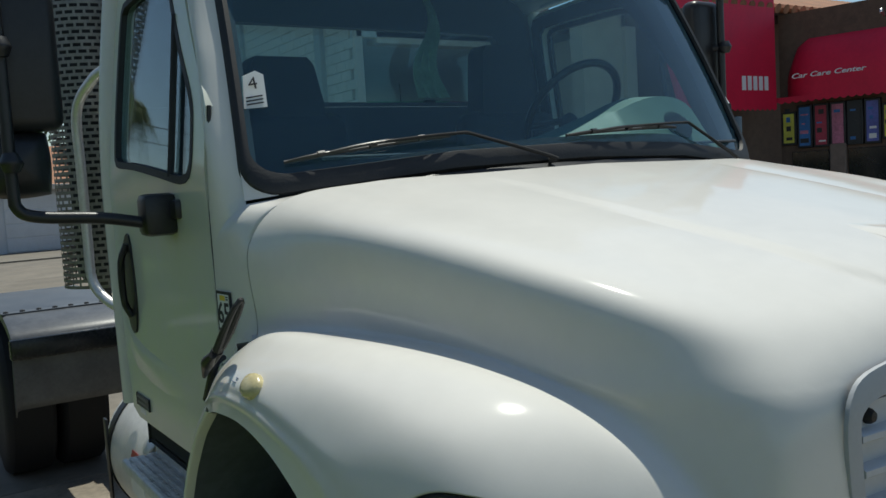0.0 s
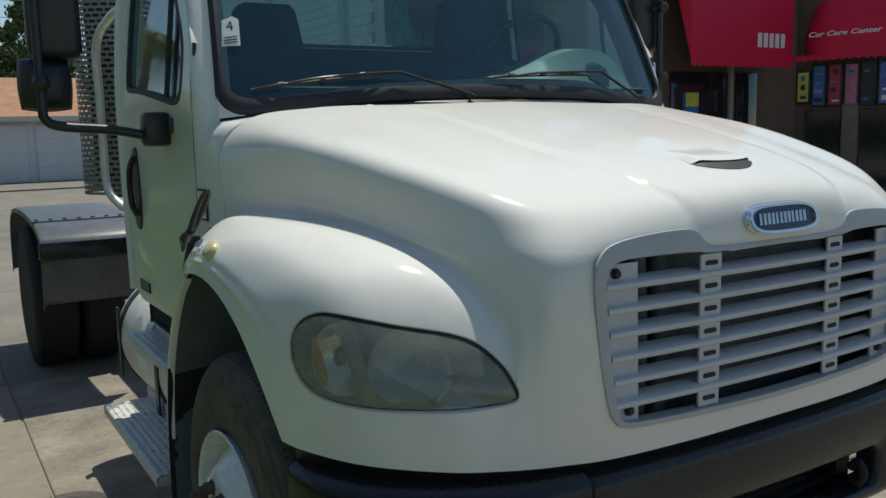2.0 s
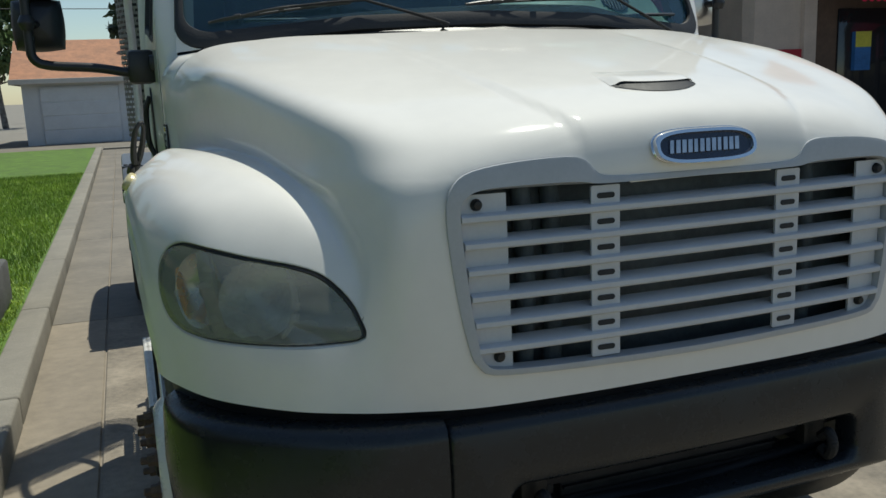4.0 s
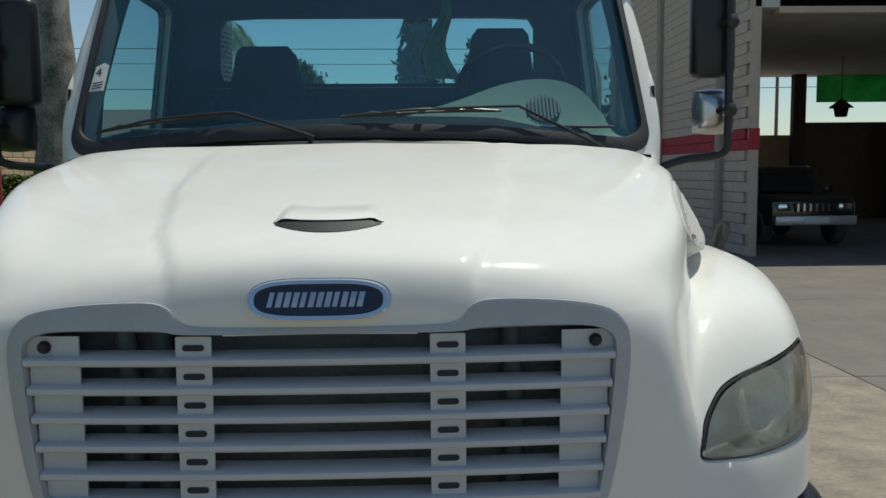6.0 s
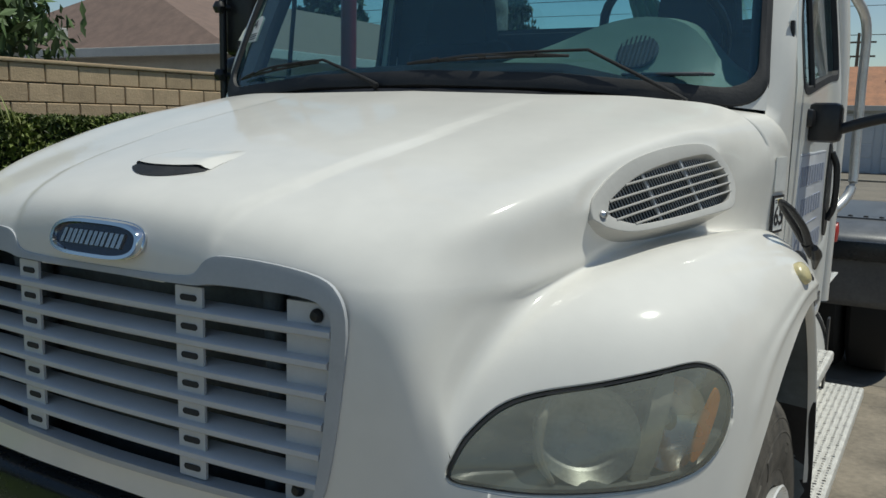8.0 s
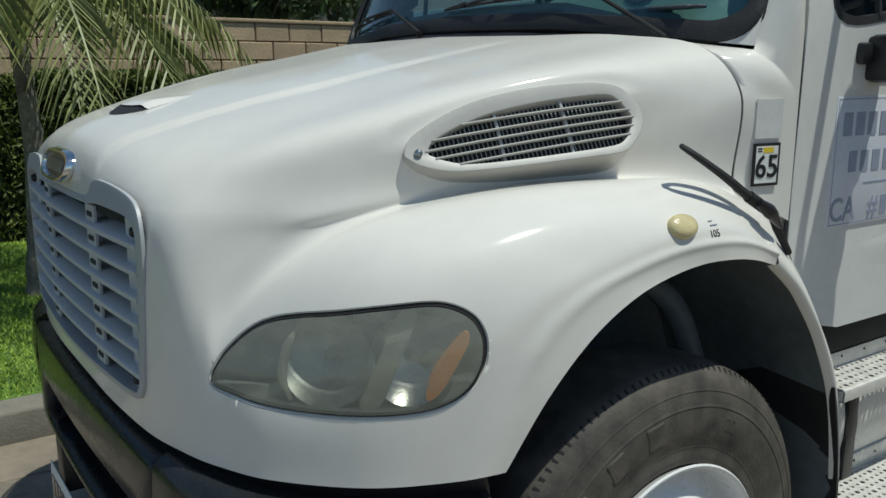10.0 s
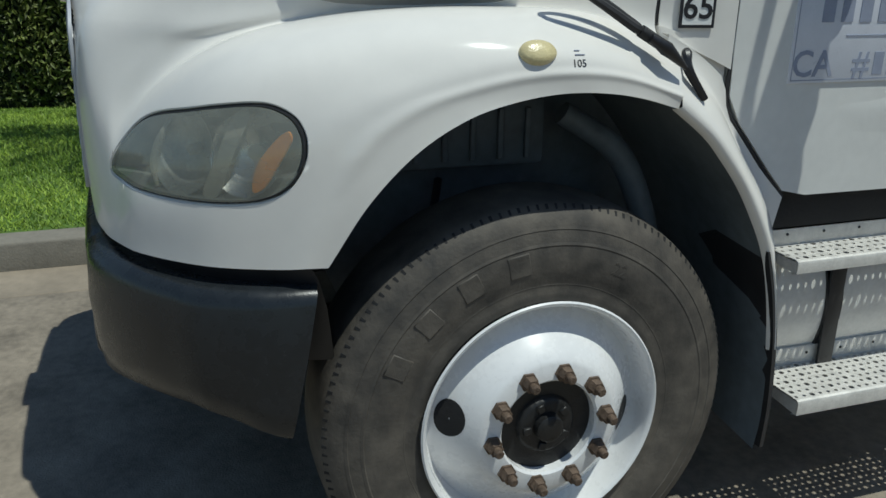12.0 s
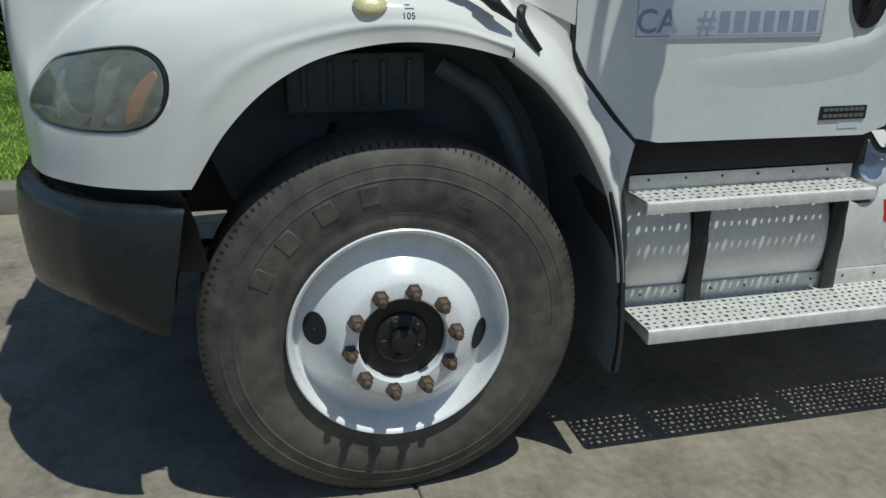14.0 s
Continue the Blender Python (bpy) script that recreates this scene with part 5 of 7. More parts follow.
b = bmesh.new()
lay = [[b.verts.new(screen(u, v) + Vector((0, -l, l * .4))) for u, v in frit(k)] for k, l in ((-.012, -.01), (-.005, .014), (.014, .02), (.042, .016), (.048, .004))]
for r0, r1 in zip(lay, lay[1:]):
    for i in range(len(r0)):
        j = (i + 1) % len(r0)
        b.faces.new((r0[i], r0[j], r1[j], r1[i]))
part("windscreen_seal", b, RUBBER, truck)
for arc in range(4):
    b = bmesh.new()
    ring_ = frit(-.006)[arc * 36:arc * 36 + 33]
    cor = b.verts.new(screen((1, -1, -1, 1)[arc] * 1.0, (1, 1, -.004, -.004)[arc]) + Vector((0, -.006, .0024)))
    vs = [b.verts.new(screen(u, v) + Vector((0, -.006, .0024))) for u, v in ring_]
    for p, q in zip(vs, vs[1:]):
        b.faces.new((cor, p, q))
    part("windscreen_frame", b, WHITE, truck)


def shoulder(t):
    """How far the cowl's rounded shoulder falls from the windscreen's corner out to the door."""
    return .11 * t ** 1.15


for s in (1, -1):
    # the cowl's skin: from under the hood's rear edge to the windscreen's foot, its corner and the door's front edge
    corner_, b, rows = screen(.997, -.012), bmesh.new(), []
    for k in range(32, 93, 2):
        e = Vector(grid[k, -1])
        n_ = shell_normal(Vector(grid[k, -3]))
        lip_ = e - n_ * .035 + Vector((0, .012, 0))
        e = e - n_ * .0025 + Vector((0, .011, 0))
        if k <= 58:
            top = screen(min(.997, .66 + .337 * (k - 32) / 26), -.012) + Vector((0, -.004, 0))
        elif k <= 70:
            t = (k - 58) / 12
            top = Vector((corner_.x + (cab_x(corner_.z) + .001 - corner_.x) * (1 - (1 - t) ** 2.4), corner_.y + (.483 - corner_.y) * t, corner_.z - shoulder(t)))
        else:
            z = corner_.z - shoulder(1) + (1.30 - corner_.z + shoulder(1)) * (k - 70) / 22
            top = Vector((cab_x(z) + .001, .483, z))
        row = [b.verts.new((s * lip_.x, lip_.y, lip_.z))]
        for t in (0, .1, .2, .32, .45, .6, .75, .9, 1):
            p = e + (top - e) * t
            g_ = min(1, max(0, (k - 50) / 12))
            p.x = e.x + (top.x - e.x) * (t + (1 - (1 - t) ** 2.2 - t) * g_)
            row.append(b.verts.new((s * p.x, p.y, p.z)))
        if k > 58:
            row.append(b.verts.new((s * (top.x - .03), .483, top.z)))
        rows.append(row)
    for r0, r1 in zip(rows, rows[1:]):
        for k in range(min(len(r0), len(r1)) - 1):
            b.faces.new((r0[k], r0[k + 1], r1[k + 1], r1[k]))
    # and on up the pillar from the windscreen's edge round to the door's front edge
    rows = []
    for v in np.linspace(-.012, 1.02, 31):
        p = screen(s * .997, v)
        yd = float(np.interp(p.z, [1.5, 1.98, 2.05, 2.19, 2.36, 2.48, 2.6], [.483, .483, .545, .645, .755, .835, .95]))
        q = Vector((s * (cab_x(p.z) + .001), max(yd, p.y + .06), p.z))
        rows.append([b.verts.new((p.x + (q.x - p.x) * (1 - (1 - t) ** 2.4) + s * .010 * min(1, max(0, (v + .012) / .22)) * math.sin(math.pi * t), p.y + (q.y - p.y) * t, p.z - shoulder(t) * max(0, 1 - (v + .012) / .25) ** 2)) for t in (0, 1 / 6, 2 / 6, 3 / 6, 4 / 6, 5 / 6, 1)] + [b.verts.new(q - Vector((s * .04, 0, shoulder(1) * max(0, 1 - (v + .012) / .25) ** 2)))])
    for r0, r1 in zip(rows, rows[1:]):
        for k in range(7):
            b.faces.new((r0[k], r0[k + 1], r1[k + 1], r1[k]))
    bmesh.ops.remove_doubles(b, verts=b.verts[:], dist=.005)
    part("windscreen_pillar", b, WHITE, truck, smooth=84)
    # black tube painting the hood edge's shadow in its gap; dark rubber along the door's front edge
    seal = [Vector(grid[k, -1]) - shell_normal(Vector(grid[k, -3])) * .013 + Vector((0, .006, 0)) for k in range(40, 91, 4)]
    part("hood_gap_shade", tube([flip(p, s) for p in seal], .0075, 6, 2), RUBBER, truck)
    part("door_seal", tube([(s * (cab_x(z) - .004), y, z) for y, z in ((.688, .977), (.617, 1.053), (.536, 1.149), (.496, 1.195), (.4825, 1.25), (.4865, 1.32), (.4865, 1.45), (.4865, 1.7), (.4865, 1.97))], .006, 6, 3), RUBBER, truck)
    b = bmesh.new()
    rows = []
    for v in np.linspace(.0, .97, 12):
        p = screen(s * .965, v)
        z = p.z
        rows.append([b.verts.new(c_) for c_ in (p + Vector((s * .02, .028, 0)), p + Vector((-s * .025, .05, 0)), Vector((s * (cab_x(z) - .085), p.y + .15, z)), Vector((s * (cab_x(z) - .055), p.y + .17, z)))])
    for r0, r1 in zip(rows, rows[1:]):
        for k in range(3):
            b.faces.new((r0[k], r0[k + 1], r1[k + 1], r1[k]))
    part("pillar_trim", b, CABTRIM, truck)
    part("roof_rail", tube([(s * .935, .84, 2.58), (s * .955, 1.1, 2.575), (s * .96, 1.58, 2.56)], .05, 10), WHITE, truck)
    part("cab_corner", tube([(s * 1.03, 1.57, 1.0), (s * 1.03, 1.575, 1.9), (s * .96, 1.57, 2.58)], .042, 10), WHITE, truck)
# black cowl tray between hood and windscreen
b = bmesh.new()
rows = []
for u in np.linspace(-.80, .80, 25):
    p, q = screen(u, -.012), screen(u * .99, -.06)
    rows.append([b.verts.new(c_) for c_ in (p + Vector((0, -.012, 0)), q + Vector((0, -.05, .0)), q + Vector((0, -.12, -.03)), q + Vector((0, -.12, -.12)))])
for r0, r1 in zip(rows, rows[1:]):
    for k in range(3):
        b.faces.new((r0[k], r0[k + 1], r1[k + 1], r1[k]))
part("cowl_tray", b, BLACKPL, truck)

# wipers
def wiper(base, elbow, tip0, tip1):
    at = lambda t, off: screen(tip0[0] + (tip1[0] - tip0[0]) * t, tip0[1] + (tip1[1] - tip0[1]) * t) + Vector((0, -off, off * .45))
    base, elbow = screen(*base) + Vector((0, -.02, .0)), screen(*elbow) + Vector((0, -.030, .010))
    w = part("wiper", tube([base, base + Vector((0, -.012, .012)), elbow], [.010, .0065, .0048], 8, 4), BLACKSHADE, truck, "black windscreen wiper")
    part("wiper_arm", tube([elbow, elbow * .5 + at(.6, .036) * .5, at(.52, .032)], [.0048, .0045, .004], 8), BLACKSHADE, w)
    part("wiper_blade", tube([at(t, .012) for t in np.linspace(0, 1, 9)], .0045, 6, 2), RUBBER, w)
    part("wiper_bow", tube([at(t, .016 + .016 * math.sin(math.pi * (t - .2) / .6)) for t in np.linspace(.2, .8, 7)], .0045, 6, 2), BLACKPL, w)
    for t0, t1 in ((.02, .36), (.64, .98)):
        part("wiper_bow", tube([at(t, .014 + .008 * math.sin(math.pi * (t - t0) / (t1 - t0))) for t in np.linspace(t0, t1, 5)], .0036, 6, 2), BLACKPL, w)
    for t in (.2, .5, .8):
        part("wiper_clip", tube([at(t - .02, .021), at(t + .02, .021)], .008, 6, 1), BLACKPL, w)


wiper((.79, -.005), (.53, .125), (-.06, .072), (.47, .108))
wiper((-.16, -.005), (-.41, .098), (-.90, .085), (-.45, .098))
b = bmesh.new()
rows = [[b.verts.new(screen(u, v * float(np.interp(u, [-.74, -.62, -.3, .45, .62, .80], [.012, .062, .070, .088, .06, .012]))) + Vector((0, .006, 0))) for v in (0, .5, 1)] for u in np.linspace(-.74, .80, 50)]
for r0, r1 in zip(rows, rows[1:]):
    for k in range(2):
        b.faces.new((r0[k], r0[k + 1], r1[k + 1], r1[k]))
part("windscreen_band", b, RUBBER, truck)

# dashboard, seats, wheel, cloth
b = bmesh.new()
rows = []
HUMP = catmull([(-.93, -.05), (-.36, -.02), (.05, .03), (.30, .095), (.50, .162), (.64, .178), (.76, .145), (.86, .04), (.93, .0)], 6)
for u in np.linspace(-.93, .93, 61):
    hump = float(np.interp(u, HUMP[:, 0], HUMP[:, 1]))
    rows.append([b.verts.new(c_) for c_ in ((u, .26 + .13 * u * u, 1.775), (u, .36 + .08 * u * u, 1.79 + hump * .45), (u, .46, 1.815 + hump), (u, .58, 1.825 + hump), (u, .66, 1.80 + hump * .8), (u, .68, 1.72), (u, .66, 1.40))])
for r0, r1 in zip(rows, rows[1:]):
    for k in range(6):
        b.faces.new((r0[k], r0[k + 1], r1[k + 1], r1[k]))
dash = part("dashboard", b, DASH, truck, "grey-green moulded dashboard")
spk = Vector((.625, .40, 1.885))
sp = lathe([(0, .062), (.006, .060), (.007, .002)], 28, "y")
bmesh.ops.transform(sp, matrix=Matrix.Translation(spk) @ Matrix.Rotation(radians(-38), 4, "X") @ Matrix.Rotation(math.pi, 4, "X"), verts=sp.verts[:])
part("speaker_grille", sp, CABTRIM, dash)
for k in range(9):
    w = .058 * math.sqrt(max(.02, 1 - ((k - 4) / 4.6) ** 2))
    part("grille_line", box(-.0022, .0022, -.011, -.008, -w, w, 0, 1, None, Matrix.Translation(spk) @ Matrix.Rotation(radians(-38), 4, "X") @ Matrix.Translation(((k - 4) * .013, 0, 0))), INK, dash)
for x0, x1, yy in ((.60, .86, .35), (-.78, -.52, .36), (.66, .84, .33)):
    v = part("demister", box(x0, x1, yy - .018, yy + .018, 1.815, 1.824, .004, 1, None), CABTRIM, dash)
for x, zt in ((-.48, 2.225), (.56, 2.30)):
    seat = part("seat", box(x - .25, x + .25, 1.22, 1.36, 1.38, 2.02, .06, 3), SEAT, truck, "charcoal fabric cab seat")
    part("headrest", slab([(x + u, v) for u, v in ((-.155, 1.96), (.155, 1.96), (.15, 2.06), (.125, zt - .03), (.10, zt), (-.10, zt), (-.125, zt - .03), (-.15, 2.06))], lambda u, v, d: Vector((u, 1.24 + d + (v - 1.96) * .08, v)), .11), SEAT, seat)
    part("seat_cushion", box(x - .25, x + .25, .82, 1.28, 1.30, 1.46, .05, 3), SEAT, seat)
b = bmesh.new()
sw = [Vector((.56 + .21 * math.cos(a), .86 - .13 * math.sin(a), 1.98 + .17 * math.sin(a))) for a in np.linspace(0, 2 * math.pi, 33)]
sw_o = part("steering_wheel", tube(sw, .016, 8, 1, smooth_path=False, cap=False), BLACKPL, truck)
for a in (radians(200), radians(340), radians(270)):
    part("spoke", tube([(.56, .90, 1.95), (.56 + .21 * math.cos(a), .86 - .13 * math.sin(a), 1.98 + .17 * math.sin(a))], .014, 6), BLACKPL, sw_o)
part("column", tube([(.56, .90, 1.95), (.56, .62, 1.72)], .035, 10), CABTRIM, sw_o)
b = bmesh.new()
rows = []
for j in range(14):
    f = j / 13
    w = .008 + .07 * f
    rows.append([b.verts.new((.30 + w * u + .03 * math.sin(7 * f), 1.47 + .02 * math.sin(9 * u + 4 * f), 2.52 - .42 * f)) for u in np.linspace(-1, 1, 13)])
for r0, r1 in zip(rows, rows[1:]):
    for k in range(12):
        b.faces.new((r0[k], r0[k + 1], r1[k + 1], r1[k]))
part("hanging_cloth", b, CLOTH, truck, "faded green cloth hung in the cab")
part("overhead_console", box(-.3, .35, .78, 1.0, 2.53, 2.59, .02), CABTRIM, truck)
part("rear_view_lamp", box(.05, .18, .80, .86, 2.50, 2.53, .01), ALU, truck)
# inspection sticker on the inside of the windscreen
p = screen(-.955, .31)
stk = part("price_sticker", slab([(-.028, -.05), (.03, -.055), (.032, .04), (.012, .055), (-.02, .045)], lambda u, v, d: screen(-.945 + u, .33 + v * 1.1) + Vector((0, .004 + d, 0)), .001), PAPER, truck, "white paper sticker on the windscreen")
part("sticker_back", slab([(-.028, -.05), (.03, -.055), (.032, .04), (.012, .055), (-.02, .045)], lambda u, v, d: screen(-.945 + u, .33 + v * 1.1) + Vector((0, -.003 - d, 0)), .001), PAPER, stk)
q0, q1, q2 = screen(-.945, .335), screen(-.925, .335), screen(-.945, .38)
ax, up_ = (q1 - q0).normalized(), (q2 - q0).normalized()
nz = ax.cross(up_).normalized()
lettering("4", .05, Matrix.Translation(q0 + Vector((0, -.0045, .012))) @ Matrix((ax, nz.cross(ax), nz)).transposed().to_4x4(), INK, stk)
for k in range(3):
    part("sticker_line", slab([(-.02, -.022 - .01 * k), (.022, -.022 - .01 * k), (.022, -.018 - .01 * k), (-.02, -.018 - .01 * k)], lambda u, v, d: screen(-.945 + u, .33 + v * 1.1) + Vector((0, -.0045 - d, 0)), .0006), INK, stk)

# mirrors
def mirror(s, out, z_low, z_top, z_big, z_round):
    """Tubular arm with a tall flat mirror and a round-cornered convex one below it."""
    P = lambda x, y, z: (s * x, y, z)
    X = 1.43 + out
    m = part("mirror_arm", tube([P(1.135, .80, 1.675), P(1.25, .81, z_low - .025), P(X - .06, .825, z_low - .012), P(X - .008, .83, z_low + .012), P(X, .83, z_low + .08), P(X, .83, 2.1), P(X, .83, z_top - .06), P(X - .006, .825, z_top - .02), P(X - .05, .81, z_top), P(1.2, .75, z_top - .004), P(.99, .69, z_top - .02)], .0165, 10, 5), BLACKPL, truck, "black tubular mirror arm")
    part("mirror_bracket", box(1.05, 1.145, .755, .845, 1.635, 1.755, .018, 2, None, Matrix.Diagonal((s, 1, 1, 1))), BLACKPL, m)
    part("bracket_foot", box(1.02, 1.075, .71, .91, 1.68, 1.735, .012, 2, None, Matrix.Diagonal((s, 1, 1, 1))), BLACKPL, m)
    part("upper_foot", box(.96, 1.01, .66, .73, z_top - .055, z_top - .005, .01, 2, None, Matrix.Diagonal((s, 1, 1, 1))), BLACKPL, m)
    xc = 1.385 + out * .4
    part("mirror_shell", box(xc - .09, xc + .085, .852, .945, z_big - .212, z_big + .21, .035, 4, None, Matrix.Diagonal((s, 1, 1, 1))), BLACKPL, m)
    part("mirror_glass", box(xc - .072, xc + .067, .946, .949, z_big - .19, z_big + .19, .0, 1, None, Matrix.Diagonal((s, 1, 1, 1))), CHROME, m)
    b = lathe([(.0, .088), (-.02, .086), (-.05, .072), (-.066, .04), (-.07, .002)], 32, "y")
    for v in b.verts:
        k = max(abs(v.co.x), abs(v.co.z)) / max(1e-6, math.hypot(v.co.x, v.co.z))
        v.co.x, v.co.z = v.co.x / (k ** .75), v.co.z / (k ** .75) * 1.06
    bmesh.ops.transform(b, matrix=Matrix.Translation((s * (1.402 + out), .935, z_round)), verts=b.verts[:])
    part("convex_mirror", b, STEEL if s > 0 else BLACKPL, m)
    for z in (z_big, z_round):
        part("mirror_knob", tube([P(X, .812, z - .024), P(X, .81, z), P(X, .812, z + .024)], [.02, .03, .02], 10), BLACKPL, m)
        part("knob_stem", tube([P(X, .83, z), P(X - .03, .88, z)], .015, 8), BLACKPL, m)


mirror(1, 0, 1.735, 2.485, 2.25, 1.905)
mirror(-1, .028, 1.722, 2.41, 2.155, 1.856)

# fuel tanks, perforated steps
def perforated(x0, x1, y0, y1, z, s, pitch=.026, r=.0078, thick=.004):
    """A plate with real holes: a ring of quads round each octagonal hole."""
    ny_, nx_ = round((y1 - y0) / pitch), max(2, round((x1 - x0) / pitch))
    b = bmesh.new()
    dy, dx = (y1 - y0) / ny_, (x1 - x0) / nx_
    for i in range(ny_):
        for j in range(nx_):
            cy, cx = y0 + dy * (i + .5), x0 + dx * (j + .5)
            oy = (.25 if j % 2 else -.25) * dy * .9
            rr = r * (.66 if (i * 2 + j) % 5 else 1.0)
            sq = [(cx + dx / 2 * a, cy + dy / 2 * c_) for a, c_ in ((1, 0), (1, 1), (0, 1), (-1, 1), (-1, 0), (-1, -1), (0, -1), (1, -1))]
            ho = [(cx + rr * math.cos(k * math.pi / 4), cy + oy * .5 + rr * math.sin(k * math.pi / 4)) for k in range(8)]
            for zz in (z, z - thick):
                o, h = [b.verts.new((s * x, y, zz)) for x, y in sq], [b.verts.new((s * x, y, zz + (.0006 if zz == z else 0))) for x, y in ho]
                for k in range(8):
                    b.faces.new((o[k], o[(k + 1) % 8], h[(k + 1) % 8], h[k]))
    return b


def step(s, name, x0, x1, y0, y1, z, lip):
    st = part(name, perforated(x0, x1, y0, y1, z, s), TREAD, truck, "worn perforated aluminium cab step", smooth=25)
    prof = [(x1, z), (x1 + .006, z - .003), (x1 + .009, z - .010), (x1 + .008, z - lip), (x1 - .012, z - lip - .006), (x1 - .012, z - lip - .003), (x1 + .002, z - lip + .002), (x1 + .003, z - .012), (x1 - .002, z - .005)]
    b = bmesh.new()
    r0, r1 = [b.verts.new((s * x, y0 + .0, zz)) for x, zz in prof], [b.verts.new((s * x, y1, zz)) for x, zz in prof]
    for k in range(len(prof)):
        b.faces.new((r0[k], r0[(k + 1) % len(prof)], r1[(k + 1) % len(prof)], r1[k]))
    part("step_lip", b, TREAD, st)
    part("step_back", box(min(s * x0, s * (x0 - .012)), max(s * x0, s * (x0 - .012)), y0, y1, z - .004, z + .052, .002), TREAD, st)
    for y in (y0, y1 - .004):
        part("step_end", slab([(x0, z - .004), (x1 + .004, z - .004), (x1 + .004, z - lip), (x0 + .02, z - .03)], lambda u, v, d: Vector((s * u, y + d, v)), .004), TREAD, st)
    n = int((y1 - y0) / .12)
    for k in range(n):
        part("rivet", lathe([(0, .0042), (.002, .0036), (.003, .001)], 8, "x", (s * (x0 + .001), y0 + .06 + .12 * k, z + .03)), HUB, st)
    return st


for s in (1, -1):
    step(s, "upper_step", 1.0, 1.112, .705, 1.455, .825, .034)
    step(s, "lower_step", 1.0, 1.178 if s > 0 else 1.19, .715, 2.30 if s > 0 else 1.72, .462 if s > 0 else .445, .042)
    tank = part("fuel_tank", lathe([(.698, .05), (.70, .27), (.715, .30), (.74, .31), (1.4, .31), (2.27, .31), (2.30, .30), (2.32, .265), (2.322, .05)], 56, "y", (s * .705, 0, .632)), TANK, truck, "dull aluminium cylindrical fuel tank with straps")
    for y in (.945, 1.425, 2.20):
        part("strap", lathe([(-.028, .309), (-.028, .317), (.028, .317), (.028, .309)], 56, "y", (s * .705, y, .632)), BLACKPL, tank)
        part("step_hanger", box(min(s * 1.012, s * 1.022), max(s * 1.012, s * 1.022), y - .026, y + .026, .44, .80, .003), BLACKPL, tank)
    part("step_bracket", box(min(s * .98, s * 1.11), max(s * .98, s * 1.11), 1.40, 1.45, .775, .815, .005), BLACKPL, tank)
    cap = lathe([(0, .045), (.03, .045), (.035, .055), (.055, .055), (.06, .048), (.061, .002)], 28, "x")
    bmesh.ops.transform(cap, matrix=Matrix.Translation((s * (.705 + .295 * .82), 1.545, .632 + .295 * .60)) @ Matrix.Rotation(0 if s > 0 else math.pi, 4, "Z") @ Matrix.Rotation(radians(-38), 4, "Y"), verts=cap.verts[:])
    part("filler_cap", cap, ALU, tank)
    lab = part("fuel_label", slab([(1.60, -.035), (1.84, -.035), (1.84, .035), (1.60, .035)], lambda u, v, d: Vector((s * (.705 + (.3112 + d) * math.cos(.25 + v / .31)), u, .632 + (.3112 + d) * math.sin(.25 + v / .31))), .001), REDLBL, tank, "red warning label with white lettering")
    mlab = Matrix.Translation((s * (.705 + .3135 * math.cos(.25)), 1.72, .632 + .3135 * math.sin(.25))) @ Matrix.Rotation(radians(90 * s), 4, "Z") @ Matrix.Rotation(radians(90 - 14.3), 4, "X")
    lettering("DIESEL FUEL ONLY", .0245, mlab, PAPER, tank, bold=.0004)
    part("blank_label", slab([(1.62, -.13), (1.82, -.13), (1.82, -.06), (1.62, -.06)], lambda u, v, d: Vector((s * (.705 + (.3112 + d) * math.cos(.25 + v / .31)), u, .632 + (.3112 + d) * math.sin(.25 + v / .31))), .001), PAPER, tank)
    part("step_support", box(min(s * .72, s * 1.16), max(s * .72, s * 1.16), .95, 1.0, .40, .445, .006), BLACKPL, truck)
    part("step_support", box(min(s * .72, s * 1.16), max(s * .72, s * 1.16), 1.45, 1.5, .40, .445, .006), BLACKPL, truck)

# behind the cab: deck plate, brackets, hoses, exhaust with a slotted guard
part("deck_plate", perforated(.10, 1.0, 1.72, 2.6, .955, 1, .05, .014), TREAD, truck, "perforated aluminium deck plate")
part("air_fitting", box(.96, 1.06, 1.60, 1.70, 1.14, 1.36, .02), PAPER, truck)
part("glad_hand", lathe([(0, .03), (.02, .045), (.04, .04), (.045, .002)], 20, "x", (1.03, 1.70, 1.26)), REDLBL, truck)
part("cab_mount", box(.85, 1.0, 1.56, 1.64, 1.02, 1.14, .015), ALU, truck)
for k in range(3):
    part("air_hose", tube([(.98, 1.62 + .03 * k, 1.12), (1.0, 1.72, 1.05 - .03 * k), (.9, 1.80, 1.10), (.6, 1.95 + .1 * k, 1.25), (.2, 2.0, 1.3)], .012, 8), RUBBER, truck)
part("sill_hose", tube([(.99, 1.50, .96), (1.01, 1.54, .91), (.99, 1.62, .92), (.9, 1.7, .96)], .01, 6), RUBBER, truck)
stack = part("exhaust_pipe", lathe([(1.38, .07), (1.45, .13), (2.9, .13), (3.0, .065), (3.6, .065)], 28, "z", (-.97, 2.02, 0)), DARK, truck, "vertical exhaust with a slotted steel guard")
b = bmesh.new()
G, nslot = .185, 30
